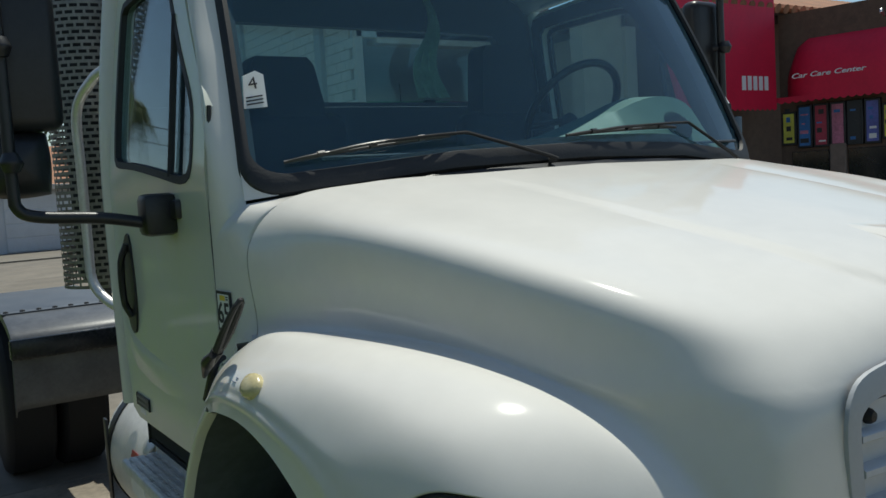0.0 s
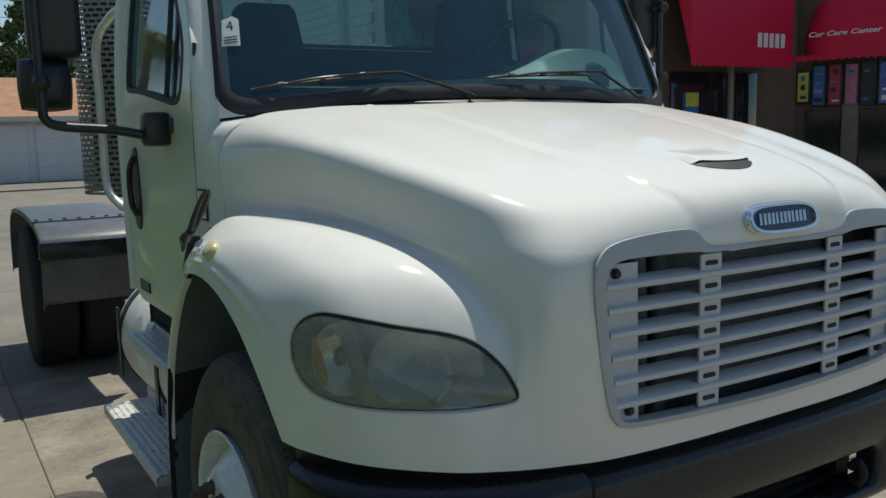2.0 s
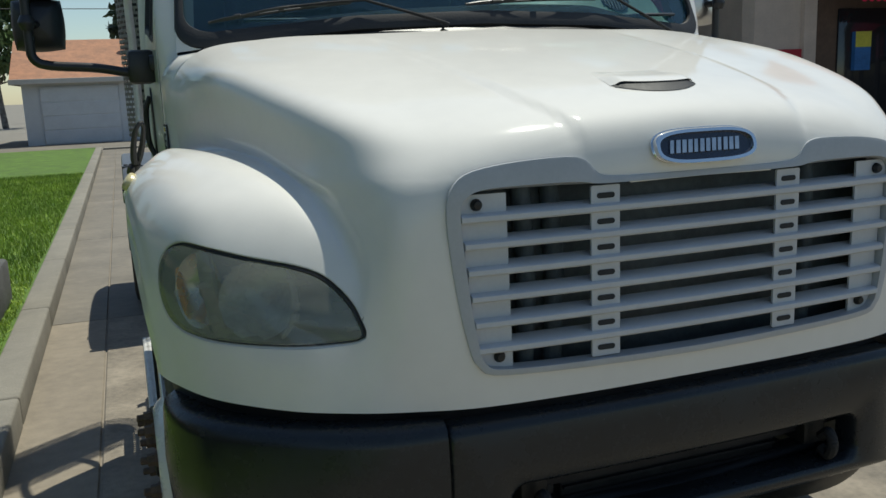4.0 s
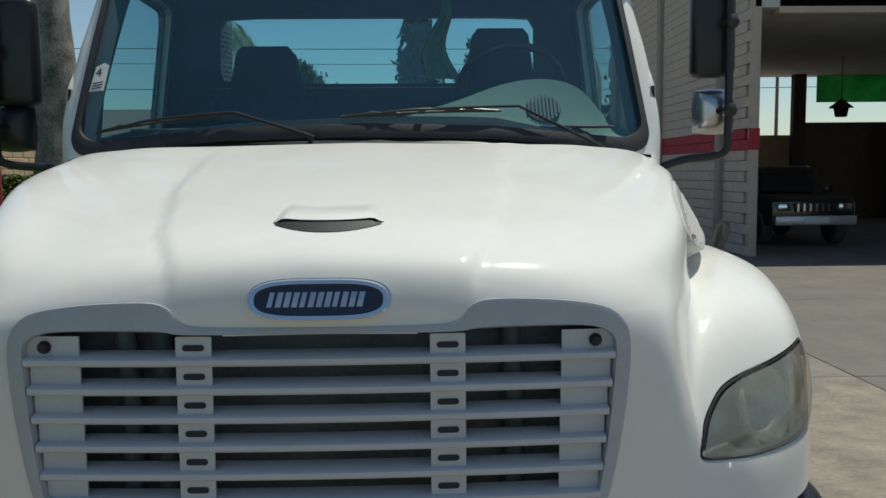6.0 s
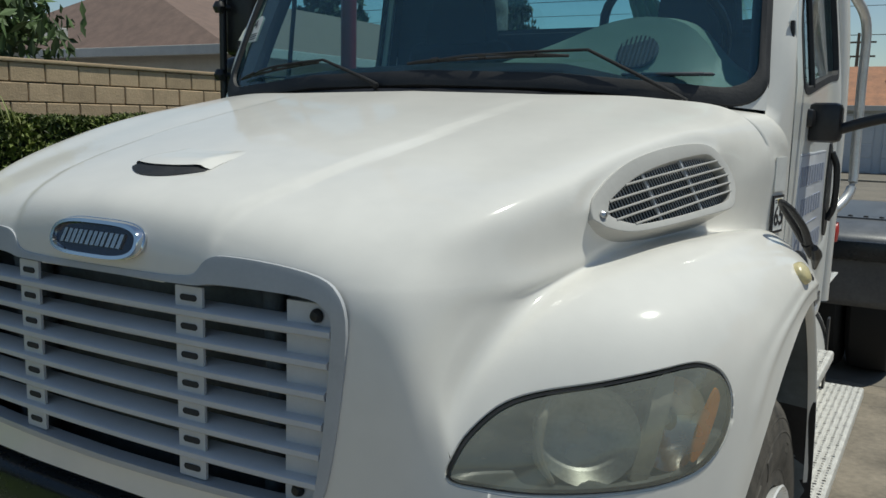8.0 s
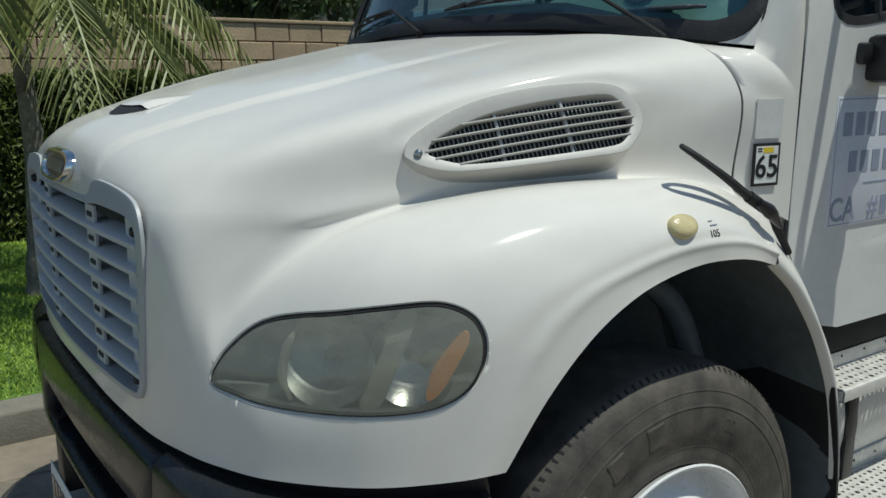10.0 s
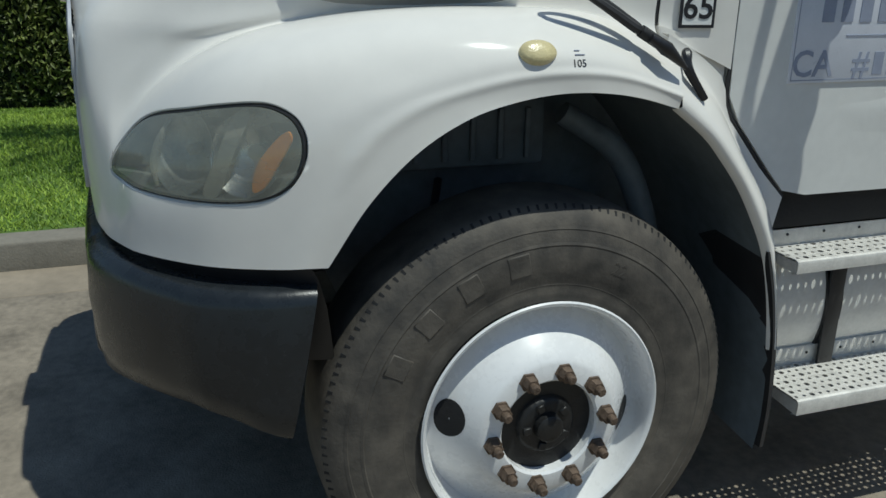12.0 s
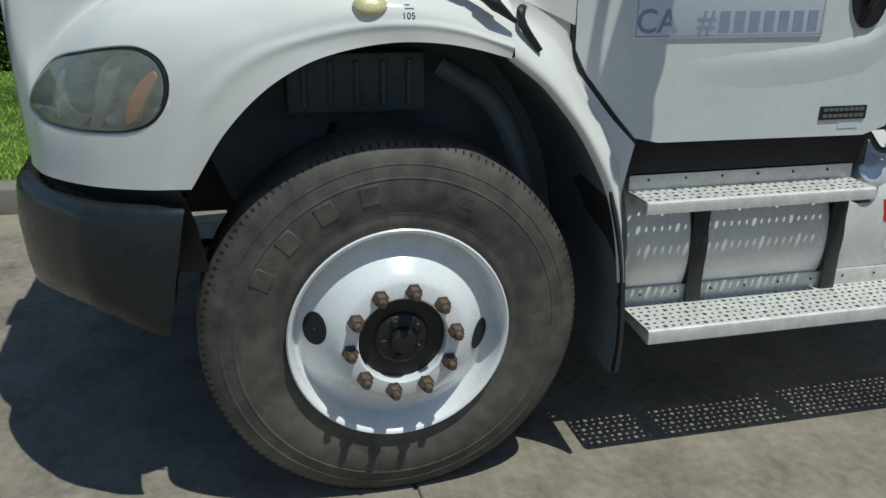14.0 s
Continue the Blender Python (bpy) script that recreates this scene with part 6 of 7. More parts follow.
for k in range(62):
    z0 = 1.40 + .025 * k
    off = .5 if k % 2 else 0
    for j in range(nslot):
        a0, a1, a2 = [2 * math.pi * (j + q + off) / nslot for q in (0, .24, 1)]
        pt = lambda a, z: b.verts.new((-.97 + G * math.cos(a), 2.02 + G * math.sin(a), z))
        b.faces.new((pt(a0, z0), pt(a2, z0), pt(a2, z0 + .0125), pt(a0, z0 + .0125)))
        b.faces.new((pt(a0, z0 + .0125), pt(a1, z0 + .0125), pt(a1, z0 + .025), pt(a0, z0 + .025)))
tagged(part("slotted_guard", b, GUARD, stack, smooth=0), kind="stuff")

# rear wheels under black quarter fenders; the shade there is put into the tyres' colour
for s in (1, -1):
    for x in (1.13, .815):
        prof = [(-.14, .30), (-.148, .42), (-.135, .49), (-.11, .515), (0, .52), (.11, .515), (.135, .49), (.148, .42), (.14, .30)]
        rw_ = part("rear_wheel", lathe(prof, 56, "x", (s * (x - .06), 4.55, .51)), BLACKSHADE, truck, "rear tyre under a black fender")
        part("rear_rim", lathe([(-.1, .30), (.10, .30), (.08, .27), (.02, .20), (.02, .002)], 40, "x", (s * (x - .06), 4.55, .51)), RIM, rw_)
    fend = catmull([(3.50, .61), (3.47, .80), (3.47, .99), (3.56, 1.06), (3.80, 1.115), (4.1, 1.14), (4.5, 1.15), (5.0, 1.13), (5.3, 1.05), (5.42, .85), (5.44, .6)], 4)
    b = bmesh.new()
    rows = [[b.verts.new((s * x, y, z + dz)) for x, dz in ((1.215, -.03), (1.21, .0), (1.19, .008), (.62, .008), (.60, -.02))] for y, z in fend]
    for r0, r1 in zip(rows, rows[1:]):
        for k in range(4):
            b.faces.new((r0[k], r0[k + 1], r1[k + 1], r1[k]))
    rf = part("rear_fender", b, FENDGREY, truck, "black plastic quarter fender")
    sm = rf.modifiers.new("thickness", "SOLIDIFY")
    sm.thickness = .008
    part("fender_trim", box(min(s * .62, s * 1.225), max(s * .62, s * 1.225), 3.42, 3.47, .905, 1.02, .012), BUMPER, rf)
    part("rivet_strip", box(min(s * .62, s * 1.215), max(s * .62, s * 1.215), 3.77, 3.84, 1.117, 1.128, .003), FENDGREY, rf)
    for k in range(7):
        part("rivet", lathe([(0, .016), (.010, .013), (.013, .001)], 8, "z", (s * (.66 + .088 * k), 3.805, 1.126)), RUBBER, rf)
part("rear_axle", tube([(-.9, 4.55, .51), (.9, 4.55, .51)], .11, 14), HUB, truck)
part("fifth_wheel", box(-.45, .45, 4.1, 5.0, 1.06, 1.14, .03), HUB, truck)

# ---- the place round the truck ----
CONC = mat("sunlit_concrete", (0.24, 0.205, 0.16), 0.85, vary=0.40, scale=3.2, bump=0.35, bscale=130, isl=0.07)
CONC2 = mat("greyer_concrete", (0.19, 0.168, 0.138), 0.85, vary=0.26, scale=1.3, bump=0.25, bscale=60, isl=0.05)
CONC3 = mat("tan_gutter_concrete", (0.25, 0.21, 0.16), 0.85, vary=0.26, scale=1.6, bump=0.25, bscale=60, isl=0.05)
CONC4 = mat("brown_grey_concrete", (0.15, 0.132, 0.11), 0.85, vary=0.26, scale=1.3, bump=0.25, bscale=60, isl=0.05)
KERB = mat("grey_kerb_concrete", (0.235, 0.215, 0.178), 0.88, vary=0.18, scale=3, bump=0.3, bscale=80, isl=0.06)
FOOTING = mat("dark_weathered_concrete", (0.10, 0.10, 0.095), 0.9, vary=0.3, scale=4, bump=0.5, bscale=40)
GROUND = mat("pale_ground", (0.22, 0.2, 0.17), 0.9, vary=0.15, scale=0.3, bump=0.2, bscale=30)
SOIL = mat("turf_soil", (0.09, 0.16, 0.025), 0.95, vary=0.35, scale=3, bump=0.4, bscale=50)
GRASS = mat("mown_grass", (0.20, 0.34, 0.035), 0.6, vary=0.3, scale=1.5, isl=0.35, c2=(0.36, 0.48, 0.06))
LEAF = mat("hedge_leaf", (0.055, 0.092, 0.017), 0.6, vary=0.35, scale=2.0, isl=0.5, c2=(0.17, 0.20, 0.04))
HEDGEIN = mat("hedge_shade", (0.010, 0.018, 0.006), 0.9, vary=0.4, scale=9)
TREELEAF = mat("tree_foliage", (0.075, 0.12, 0.036), 0.6, vary=0.35, scale=1.0, isl=0.45)
CEDAR = mat("dark_conifer_foliage", (0.040, 0.066, 0.032), 0.7, vary=0.35, scale=1.0, isl=0.45)
BARK = mat("grey_palm_bark", (0.11, 0.095, 0.08), 0.9, vary=0.5, scale=3.5, bump=0.6, bscale=25, c2=(0.33, 0.30, 0.265))
FROND = mat("palm_frond", (0.17, 0.21, 0.06), 0.5, vary=0.3, scale=3, isl=0.35, c2=(0.32, 0.33, 0.12))
BLOCK = mat("tan_concrete_block", (0.50, 0.37, 0.235), 0.9, vary=0.15, scale=4, bump=0.5, bscale=45, isl=0.12)
MORTAR = mat("grey_mortar", (0.27, 0.23, 0.18), 0.92, vary=0.12, scale=8)
PINKBRICK = mat("painted_beige_block", (0.57, 0.46, 0.375), 0.8, vary=0.10, scale=3, bump=0.35, bscale=50, isl=0.05)
PINKMORT = mat("painted_joint", (0.36, 0.31, 0.27), 0.85, vary=0.1, scale=5)
REDBAND = mat("red_wall_stripe", (0.42, 0.025, 0.04), 0.7, vary=0.12, scale=3, bump=0.35, bscale=50, isl=0.05)
AWNING = mat("red_awning_vinyl", (0.66, 0.018, 0.060), 0.5, vary=0.10, scale=1.5, bump=0.05, bscale=20, spec=0.3)
SIGNWHITE = mat("white_sign_vinyl", (0.8, 0.8, 0.8), 0.5, vary=0.03, scale=10)
SOFFIT = mat("grey_plaster_soffit", (0.60, 0.59, 0.58), 0.9, vary=0.12, scale=1.5, bump=0.2)
DKBRICK = mat("dark_brown_brick", (0.13, 0.085, 0.06), 0.85, vary=0.25, scale=6, bump=0.4, bscale=40)
ROOFTILE = mat("clay_roof_tile", (0.33, 0.16, 0.09), 0.8, vary=0.3, scale=3, bump=0.3, bscale=25, isl=0.15)
SHINGLE = mat("brown_shingle_roof", (0.19, 0.13, 0.105), 0.9, vary=0.22, scale=4, bump=0.5, bscale=30)
STUCCO = mat("pale_stucco", (0.58, 0.56, 0.52), 0.9, vary=0.08, scale=3, bump=0.4, bscale=60)
GARAGEW = mat("white_garage_siding", (0.62, 0.66, 0.70), 0.7, vary=0.06, scale=2, bump=0.05)
WOODDK = mat("dark_fascia_wood", (0.07, 0.05, 0.04), 0.8, vary=0.3, scale=8, bump=0.2)
SHOPGLASS = mat("dark_shop_glass", (0.02, 0.022, 0.025), 0.08, vary=0.2, scale=3, spec=0.8)
REDPOLE = mat("maroon_pole_paint", (0.20, 0.018, 0.025), 0.4, vary=0.15, scale=6, coat=0.2)
CANGREY = mat("grey_bin_plastic", (0.26, 0.35, 0.40), 0.5, vary=0.1, scale=6, bump=0.05)
CHAIRGREY = mat("grey_chair_plastic", (0.33, 0.33, 0.31), 0.5, vary=0.1, scale=8)
SUVPAINT = mat("black_car_paint", (0.012, 0.012, 0.014), 0.2, vary=0.1, scale=4, coat=0.8)
POST_BLUE = mat("blue_poster", (0.04, 0.16, 0.40), 0.5, vary=0.3, scale=2.5)
PIER = mat("brown_painted_pier", (0.22, 0.165, 0.13), 0.85, vary=0.2, scale=5, bump=0.3, bscale=40)
POST_VIOLET = mat("violet_blue_poster", (0.12, 0.14, 0.42), 0.5, vary=0.3, scale=2.5)
POST_RED = mat("red_poster", (0.38, 0.04, 0.07), 0.5, vary=0.3, scale=2.5)
POST_PINK = mat("pink_poster", (0.5, 0.17, 0.25), 0.5, vary=0.4, scale=2.5)
POST_YEL = mat("yellow_poster", (0.62, 0.58, 0.08), 0.5, vary=0.2, scale=2.5)
POST_BLK = mat("black_poster", (0.02, 0.02, 0.022), 0.4, vary=0.4, scale=2.5)
BANNER = mat("green_banner", (0.16, 0.55, 0.22), 0.6, vary=0.3, scale=1.5)
BANNER2 = mat("pink_banner", (0.62, 0.22, 0.36), 0.6, vary=0.4, scale=1.5)
for m_ in (BANNER, BANNER2):
    n_, l_ = links(m_)
    tl, ms = n_.new("ShaderNodeBsdfTranslucent"), n_.new("ShaderNodeMixShader")
    l_(n_["Principled BSDF"].inputs["Base Color"].links[0].from_socket, tl.inputs[0])
    ms.inputs[0].default_value = 0.6
    l_(n_["Principled BSDF"].outputs[0], ms.inputs[1])
    l_(tl.outputs[0], ms.inputs[2])
    l_(ms.outputs[0], n_["Material Output"].inputs[0])
WIRE = mat("grey_cable", (0.06, 0.06, 0.06), 0.7)
POLEWOOD = mat("weathered_pole_wood", (0.16, 0.12, 0.09), 0.9, vary=0.3, scale=6, bump=0.4)
rnd = random.Random(7)

gr = mesh_of("ground", [(-900, -900, -.035), (900, -900, -.035), (900, 900, -.035), (-900, 900, -.035)], [(0, 1, 2, 3)], GROUND)
tagged(put("ground", gr), "pale dusty ground reaching to the horizon", "ground", kind="structure")

# lawn
LX0, LX1, LY0, LY1 = -6.4, -1.985, -12, 26
b = box(LX0, LX1, LY0, LY1, -.03, .145)
lawn = tagged(part("lawn_ground", b, SOIL), "green turf bed behind the kerb", "lawn", kind="structure")


def blades(name, n, x0, x1, y0, y1, h0, h1, seed):
    r = random.Random(seed)
    vs, fs = [], []
    for _ in range(n):
        x, y = r.uniform(x0, x1), r.uniform(y0, y1)
        a, h, w = r.uniform(0, 6.28), r.uniform(h0, h1), r.uniform(.003, .0065)
        lx, ly = r.gauss(0, .022), r.gauss(0, .022)
        c, s_ = math.cos(a) * w, math.sin(a) * w
        k = len(vs)
        vs += [(x - c, y - s_, .14), (x + c, y + s_, .14), (x + lx, y + ly, .14 + h)]
        fs.append((k, k + 1, k + 2))
    me = bpy.data.meshes.new(name)
    me.from_pydata(vs, [], fs)
    me.materials.append(GRASS)
    return tagged(put(name, me), "short bright green mown grass", "grass", kind="stuff")


blades("grass", 170000, -6.0, -2.0, -5, 5, .018, .042, 3)
blades("grass", 90000, -6.0, -2.0, 5, 16, .035, .075, 4)

# kerb in lengths
kerb = tagged(part("kerb", box(-1.97, -1.83, -12, 26, -.03, .10), KERB), "grey concrete kerb along the lawn", "kerb", kind="structure")
for k in range(19):
    y0 = -12 + 2 * k
    ob = part("kerb_stone", box(-1.99, -1.80, y0 + .006, y0 + 1.994, -.03, .152, .018, 3), KERB, kerb)

# concrete slabs
pave = tagged(part("pavement", box(-1.83, 34, -16, 27, -.034, -.012), MORTAR), "sunlit concrete yard with joints", "pavement", kind="structure")
for i in range(7):
    for j in range(11):
        x0, x1, y0 = (-1.82 if i == 0 else -1.426 + 5.1 * (i - 1)), -1.426 + 5.1 * i, -15.95 + 4.0 * j
        m_ = (CONC3 if i == 0 else CONC) if y0 < 4 and i < 2 else CONC2 if i < 2 else CONC4
        part("slab", box(x0 + .005, x1 - .005, y0 + .006, y0 + 3.994, -.02, 0, .006, 1), m_, pave)
street = tagged(part("street", box(-60, 60, 27.3, 32.4, -.034, -.02), CONC2), "pale back street beyond the yard", "street", kind="structure")
tagged(part("kerb", box(-1.8, 60, 27.0, 27.3, -.03, .06, .02), KERB), "low far kerb of the street", "kerb", kind="structure")

# hedge
def hedge(name, x0, x1, y0, y1, z1, n, seed, label):
    r = random.Random(seed)
    h = thing(name, label, "hedge", ((x0 + x1) / 2, (y0 + y1) / 2, .14))
    inv = Matrix.Translation(h.location).inverted()
    # near-black box: the shade between the leaves put into its colour
    core = part("hedge_shade_core", box(x0 + .08, x1 - .08, y0, y1, .14, z1 - .07), HEDGEIN, h)
    core.matrix_parent_inverse = inv
    vs, fs = [], []
    for _ in range(n):
        if r.random() < .72:
            p = Vector((x1 - abs(r.gauss(0, .055)), r.uniform(y0, y1), r.uniform(.16, z1)))
        else:
            p = Vector((r.uniform(x0, x1), r.uniform(y0, y1), z1 - abs(r.gauss(0, .05))))
        wob = .05 * math.sin(p.y * 3.1) + .04 * math.sin(p.y * 7.7 + p.z * 4)
        p.x += wob * .6
        p.z += wob * .4 * (p.z / z1)
        q = Euler((r.uniform(-1.3, 1.3), r.uniform(-1.3, 1.3), r.uniform(0, 6.28))).to_matrix()
        l, w = r.uniform(.028, .05), r.uniform(.012, .02)
        k = len(vs)
        vs += [p + q @ Vector(c_) for c_ in ((-l, 0, 0), (0, -w, .006), (l, 0, 0), (0, w, .006))]
        fs.append((k, k + 1, k + 2, k + 3))
    me = bpy.data.meshes.new("hedge_leaves")
    me.from_pydata([tuple(v) for v in vs], [], fs)
    me.materials.append(LEAF)
    lv = put("hedge_leaves", me, h)
    lv.matrix_parent_inverse = inv
    tagged(lv, kind="stuff")
    return h


hedge("hedge", -6.55, -6.0, -9, 25, 1.62, 150000, 11, "dense clipped dark green hedge in front of a wall")

# block wall behind the hedge
wall = tagged(part("wall_west", box(-6.93, -6.80, -12, 26, -.03, 2.04), MORTAR), "tan concrete block garden wall", "wall", kind="structure")
blk = box(-.085, .085, -.194, .194, -.095, .095, .008, 1)
blk_me = bpy.data.meshes.new("block")
bmesh.ops.recalc_face_normals(blk, faces=blk.faces)
blk.to_mesh(blk_me)
blk.free()
blk_me.materials.append(BLOCK)
for row in range(4):
    for k in range(72):
        ob = put("block", blk_me, wall)
        ob.location = (-6.845 + rnd.uniform(-.003, .003), -3.6 + .4 * k + (.2 if row % 2 else 0), 1.45 + .2 * row)
        if row == 3:
            ob.location.z = 2.05
tagged(part("wall_cap", box(-6.96, -6.74, -12, 26, 2.148, 2.19, .01), BLOCK), "tan block wall coping", "trim", kind="structure")


# trees and palms
def clump(r, centre, rad, n, leaf, vs, fs, squash=.8):
    for _ in range(n):
        d = Vector((r.gauss(0, 1), r.gauss(0, 1), r.gauss(0, 1))).normalized()
        p = Vector(centre) + Vector((d.x, d.y, d.z * squash)) * rad * abs(r.gauss(.62, .38))
        q = Euler((r.uniform(0, 6), r.uniform(0, 6), r.uniform(0, 6))).to_matrix()
        l = leaf * r.uniform(.6, 1.3)
        k = len(vs)
        vs += [p + q @ Vector(c_) for c_ in ((-l, 0, 0), (0, -l * .45, .01), (l, 0, 0), (0, l * .45, .01))]
        fs.append((k, k + 1, k + 2, k + 3))


def tree(x, y, h, spread, seed, material, label, conifer=False, leaf=.16, dens=1.0):
    r = random.Random(seed)
    t = thing("tree", label, "tree", (x, y, 0), kind="")
    b = tube([(0, 0, -.05), (r.gauss(0, .1), r.gauss(0, .1), h * .35), (r.gauss(0, .15), r.gauss(0, .15), h * .9)], [.022 * h, .016 * h, .004 * h], 9)
    vs, fs = [], []
    tips = []
    if conifer:
        for k in range(int(16 * h / 8)):
            z = h * (.2 + .8 * k / (16 * h / 8))
            rad = spread * (1 - (z / h) ** 1.3) * r.uniform(.55, 1.1) + .25
            for _ in range(4):
                a = r.uniform(0, 6.28)
                tips.append((math.cos(a) * rad * .7, math.sin(a) * rad * .7, z, rad * .5 + .2))
    else:
        for k in range(54):
            a, e = r.uniform(0, 6.28), r.uniform(0, 1)
            d = spread * math.sqrt(r.uniform(.02, 1)) * math.sin(math.pi * min(1, .18 + .80 * e)) ** .6
            tips.append((math.cos(a) * d, math.sin(a) * d, h * (.36 + .60 * e), spread * r.uniform(.20, .38)))
    for i, (a, c_, z, rd) in enumerate(tips):
        if i % 2 == 0:
            tube([(0, 0, max(.3 * h, z - .25 * h)), (a * .5, c_ * .5, z - .08 * h), (a, c_, z)], [.007 * h, .004 * h, .001 * h], 5, 3, b)
        clump(r, (a, c_, z), rd, int((150 if conifer else 80) * dens * (rd / .8) ** 1.2) + 30, leaf, vs, fs)
    part("trunk", b, BARK, t)
    me = bpy.data.meshes.new("crown")
    me.from_pydata([tuple(v) for v in vs], [], fs)
    me.materials.append(material)
    put("crown", me, t)
    return t


def frond(vs, fs, base, a, rise, length, droop, r, width=.32, n=34):
    """A feather palm leaf: an arching rib with two rows of hanging leaflets."""
    out = Vector((math.cos(a), math.sin(a), 0))
    side = Vector((-math.sin(a), math.cos(a), 0))
    pts = []
    for i in range(n + 1):
        f = i / n
        pts.append(Vector(base) + out * length * (f - .12 * f * f) + Vector((0, 0, rise * f - droop * f * f)))
    for i in range(n):
        k = len(vs)
        w = .014 * (1 - .8 * i / n)
        vs += [pts[i] - side * w, pts[i] + side * w, pts[i + 1] + side * w * .95, pts[i + 1] - side * w * .95]
        fs.append((k, k + 1, k + 2, k + 3))
        if i < 3:
            continue
        f = i / n
        ll = width * math.sin(math.pi * min(1, .12 + f * .92)) ** .6 * r.uniform(.85, 1.15) + .05
        d = (pts[i + 1] - pts[i]).normalized()
        for sg in (1, -1):
            v = (side * sg * .72 + d * .62 + Vector((0, 0, -.35 - .25 * r.random()))).normalized()
            tip = pts[i] + v * ll + Vector((0, 0, -ll * .25))
            mid = pts[i] + v * ll * .55
            wd = d * .011
            k = len(vs)
            vs += [pts[i] - wd * .6, pts[i] + wd * .6, mid + wd, tip, mid - wd]
            fs.append((k, k + 1, k + 2, k + 3, k + 4))


def palm(x, y, z0, h, n, length, seed, label, trunk_r=.12, width=.32, droop=1.0):
    r = random.Random(seed)
    t = thing("palm_tree", label, "palm", (x, y, z0))
    pts = [(0, 0, -.05), (r.gauss(0, .04), r.gauss(0, .04), h * .5), (0, 0, h)]
    b = tube(pts, [trunk_r * 1.25, trunk_r, trunk_r * .85], 14, 14)
    for v in b.verts:
        k = 1 + .10 * math.sin(v.co.z * 26 / max(.5, trunk_r * 6)) + .05 * math.sin(v.co.x * 90 + v.co.y * 70)
        v.co.x, v.co.y = v.co.x * k, v.co.y * k
    part("trunk", b, BARK, t)
    vs, fs = [], []
    for k in range(n):
        a = 2.4 * k + r.uniform(-.3, .3)
        e = r.uniform(.1, 1.0)
        frond(vs, fs, (0, 0, h - .05 * r.random()), a, length * (.25 + .75 * e), length * (.85 + .25 * r.random()) * (1 - .25 * e), droop * length * (.55 + .35 * r.random()), r, width)
    me = bpy.data.meshes.new("crown")
    me.from_pydata([tuple(v) for v in vs], [], fs)
    me.materials.append(FROND)
    put("crown", me, t)
    return t


palm(-4.0, -.43, .14, 1.95, 24, 2.2, 21, "young feather palm on the lawn", .065, .42, 1.25)
palm(-5.2, 10.4, .14, 9.0, 30, 2.6, 22, "tall palm with a thick grey trunk on the lawn", .27, .5)
palm(-9.45, 42.0, 0, 8.6, 54, 2.7, 25, "tall shaggy palm beyond the garages", .26, .8, 2.1)
tree(12, 58, 6.6, 2.2, 31, TREELEAF, "leafy green tree behind the garages", leaf=.15, dens=2.0)
tree(.2, 45, 11.0, 1.3, 32, CEDAR, "dark tall conifer behind the garages", True, .3)
tree(2.9, 46, 6.4, 1.4, 33, TREELEAF, "low leafy green tree behind the garages", leaf=.14, dens=5)
tree(5.0, 49, 8.6, 1.5, 37, TREELEAF, "leafy green tree behind the garages", leaf=.15, dens=5)
tree(4.0, 47, 9.6, 1.4, 36, TREELEAF, "tall narrow leafy tree behind the garages", leaf=.15, dens=6)
tree(13.5, 45, 7, 3.0, 34, TREELEAF, "leafy green tree behind the garages", leaf=.25)
tree(-8.2, 60, 9.4, 2.8, 35, TREELEAF, "rounded green tree beyond the street", leaf=.25)
for k, (x, y, h) in enumerate(((-36.4, 45, 11.6), (-38.9, 46, 9.2), (-34.4, 46, 9.6), (-45.5, 45, 12.6), (-42, 45, 11.2), (-48.5, 46, 11.0), (-36, 31, 8.5), (-26, 41, 11), (-22, 45, 9.5), (-40, 25, 9))):
    tree(x, y, h, 2.2, 40 + k, CEDAR, "dark conifer behind the houses", True, .3)
for k, (x, y, h) in enumerate(((-9.3, -2.6, 4.2), (-9.5, 3.6, 4.0), (-10.5, -6, 5.0))):
    tree(x, y, h, 1.9, 50 + k, TREELEAF, "leafy green garden tree behind the wall", leaf=.10, dens=2.2)


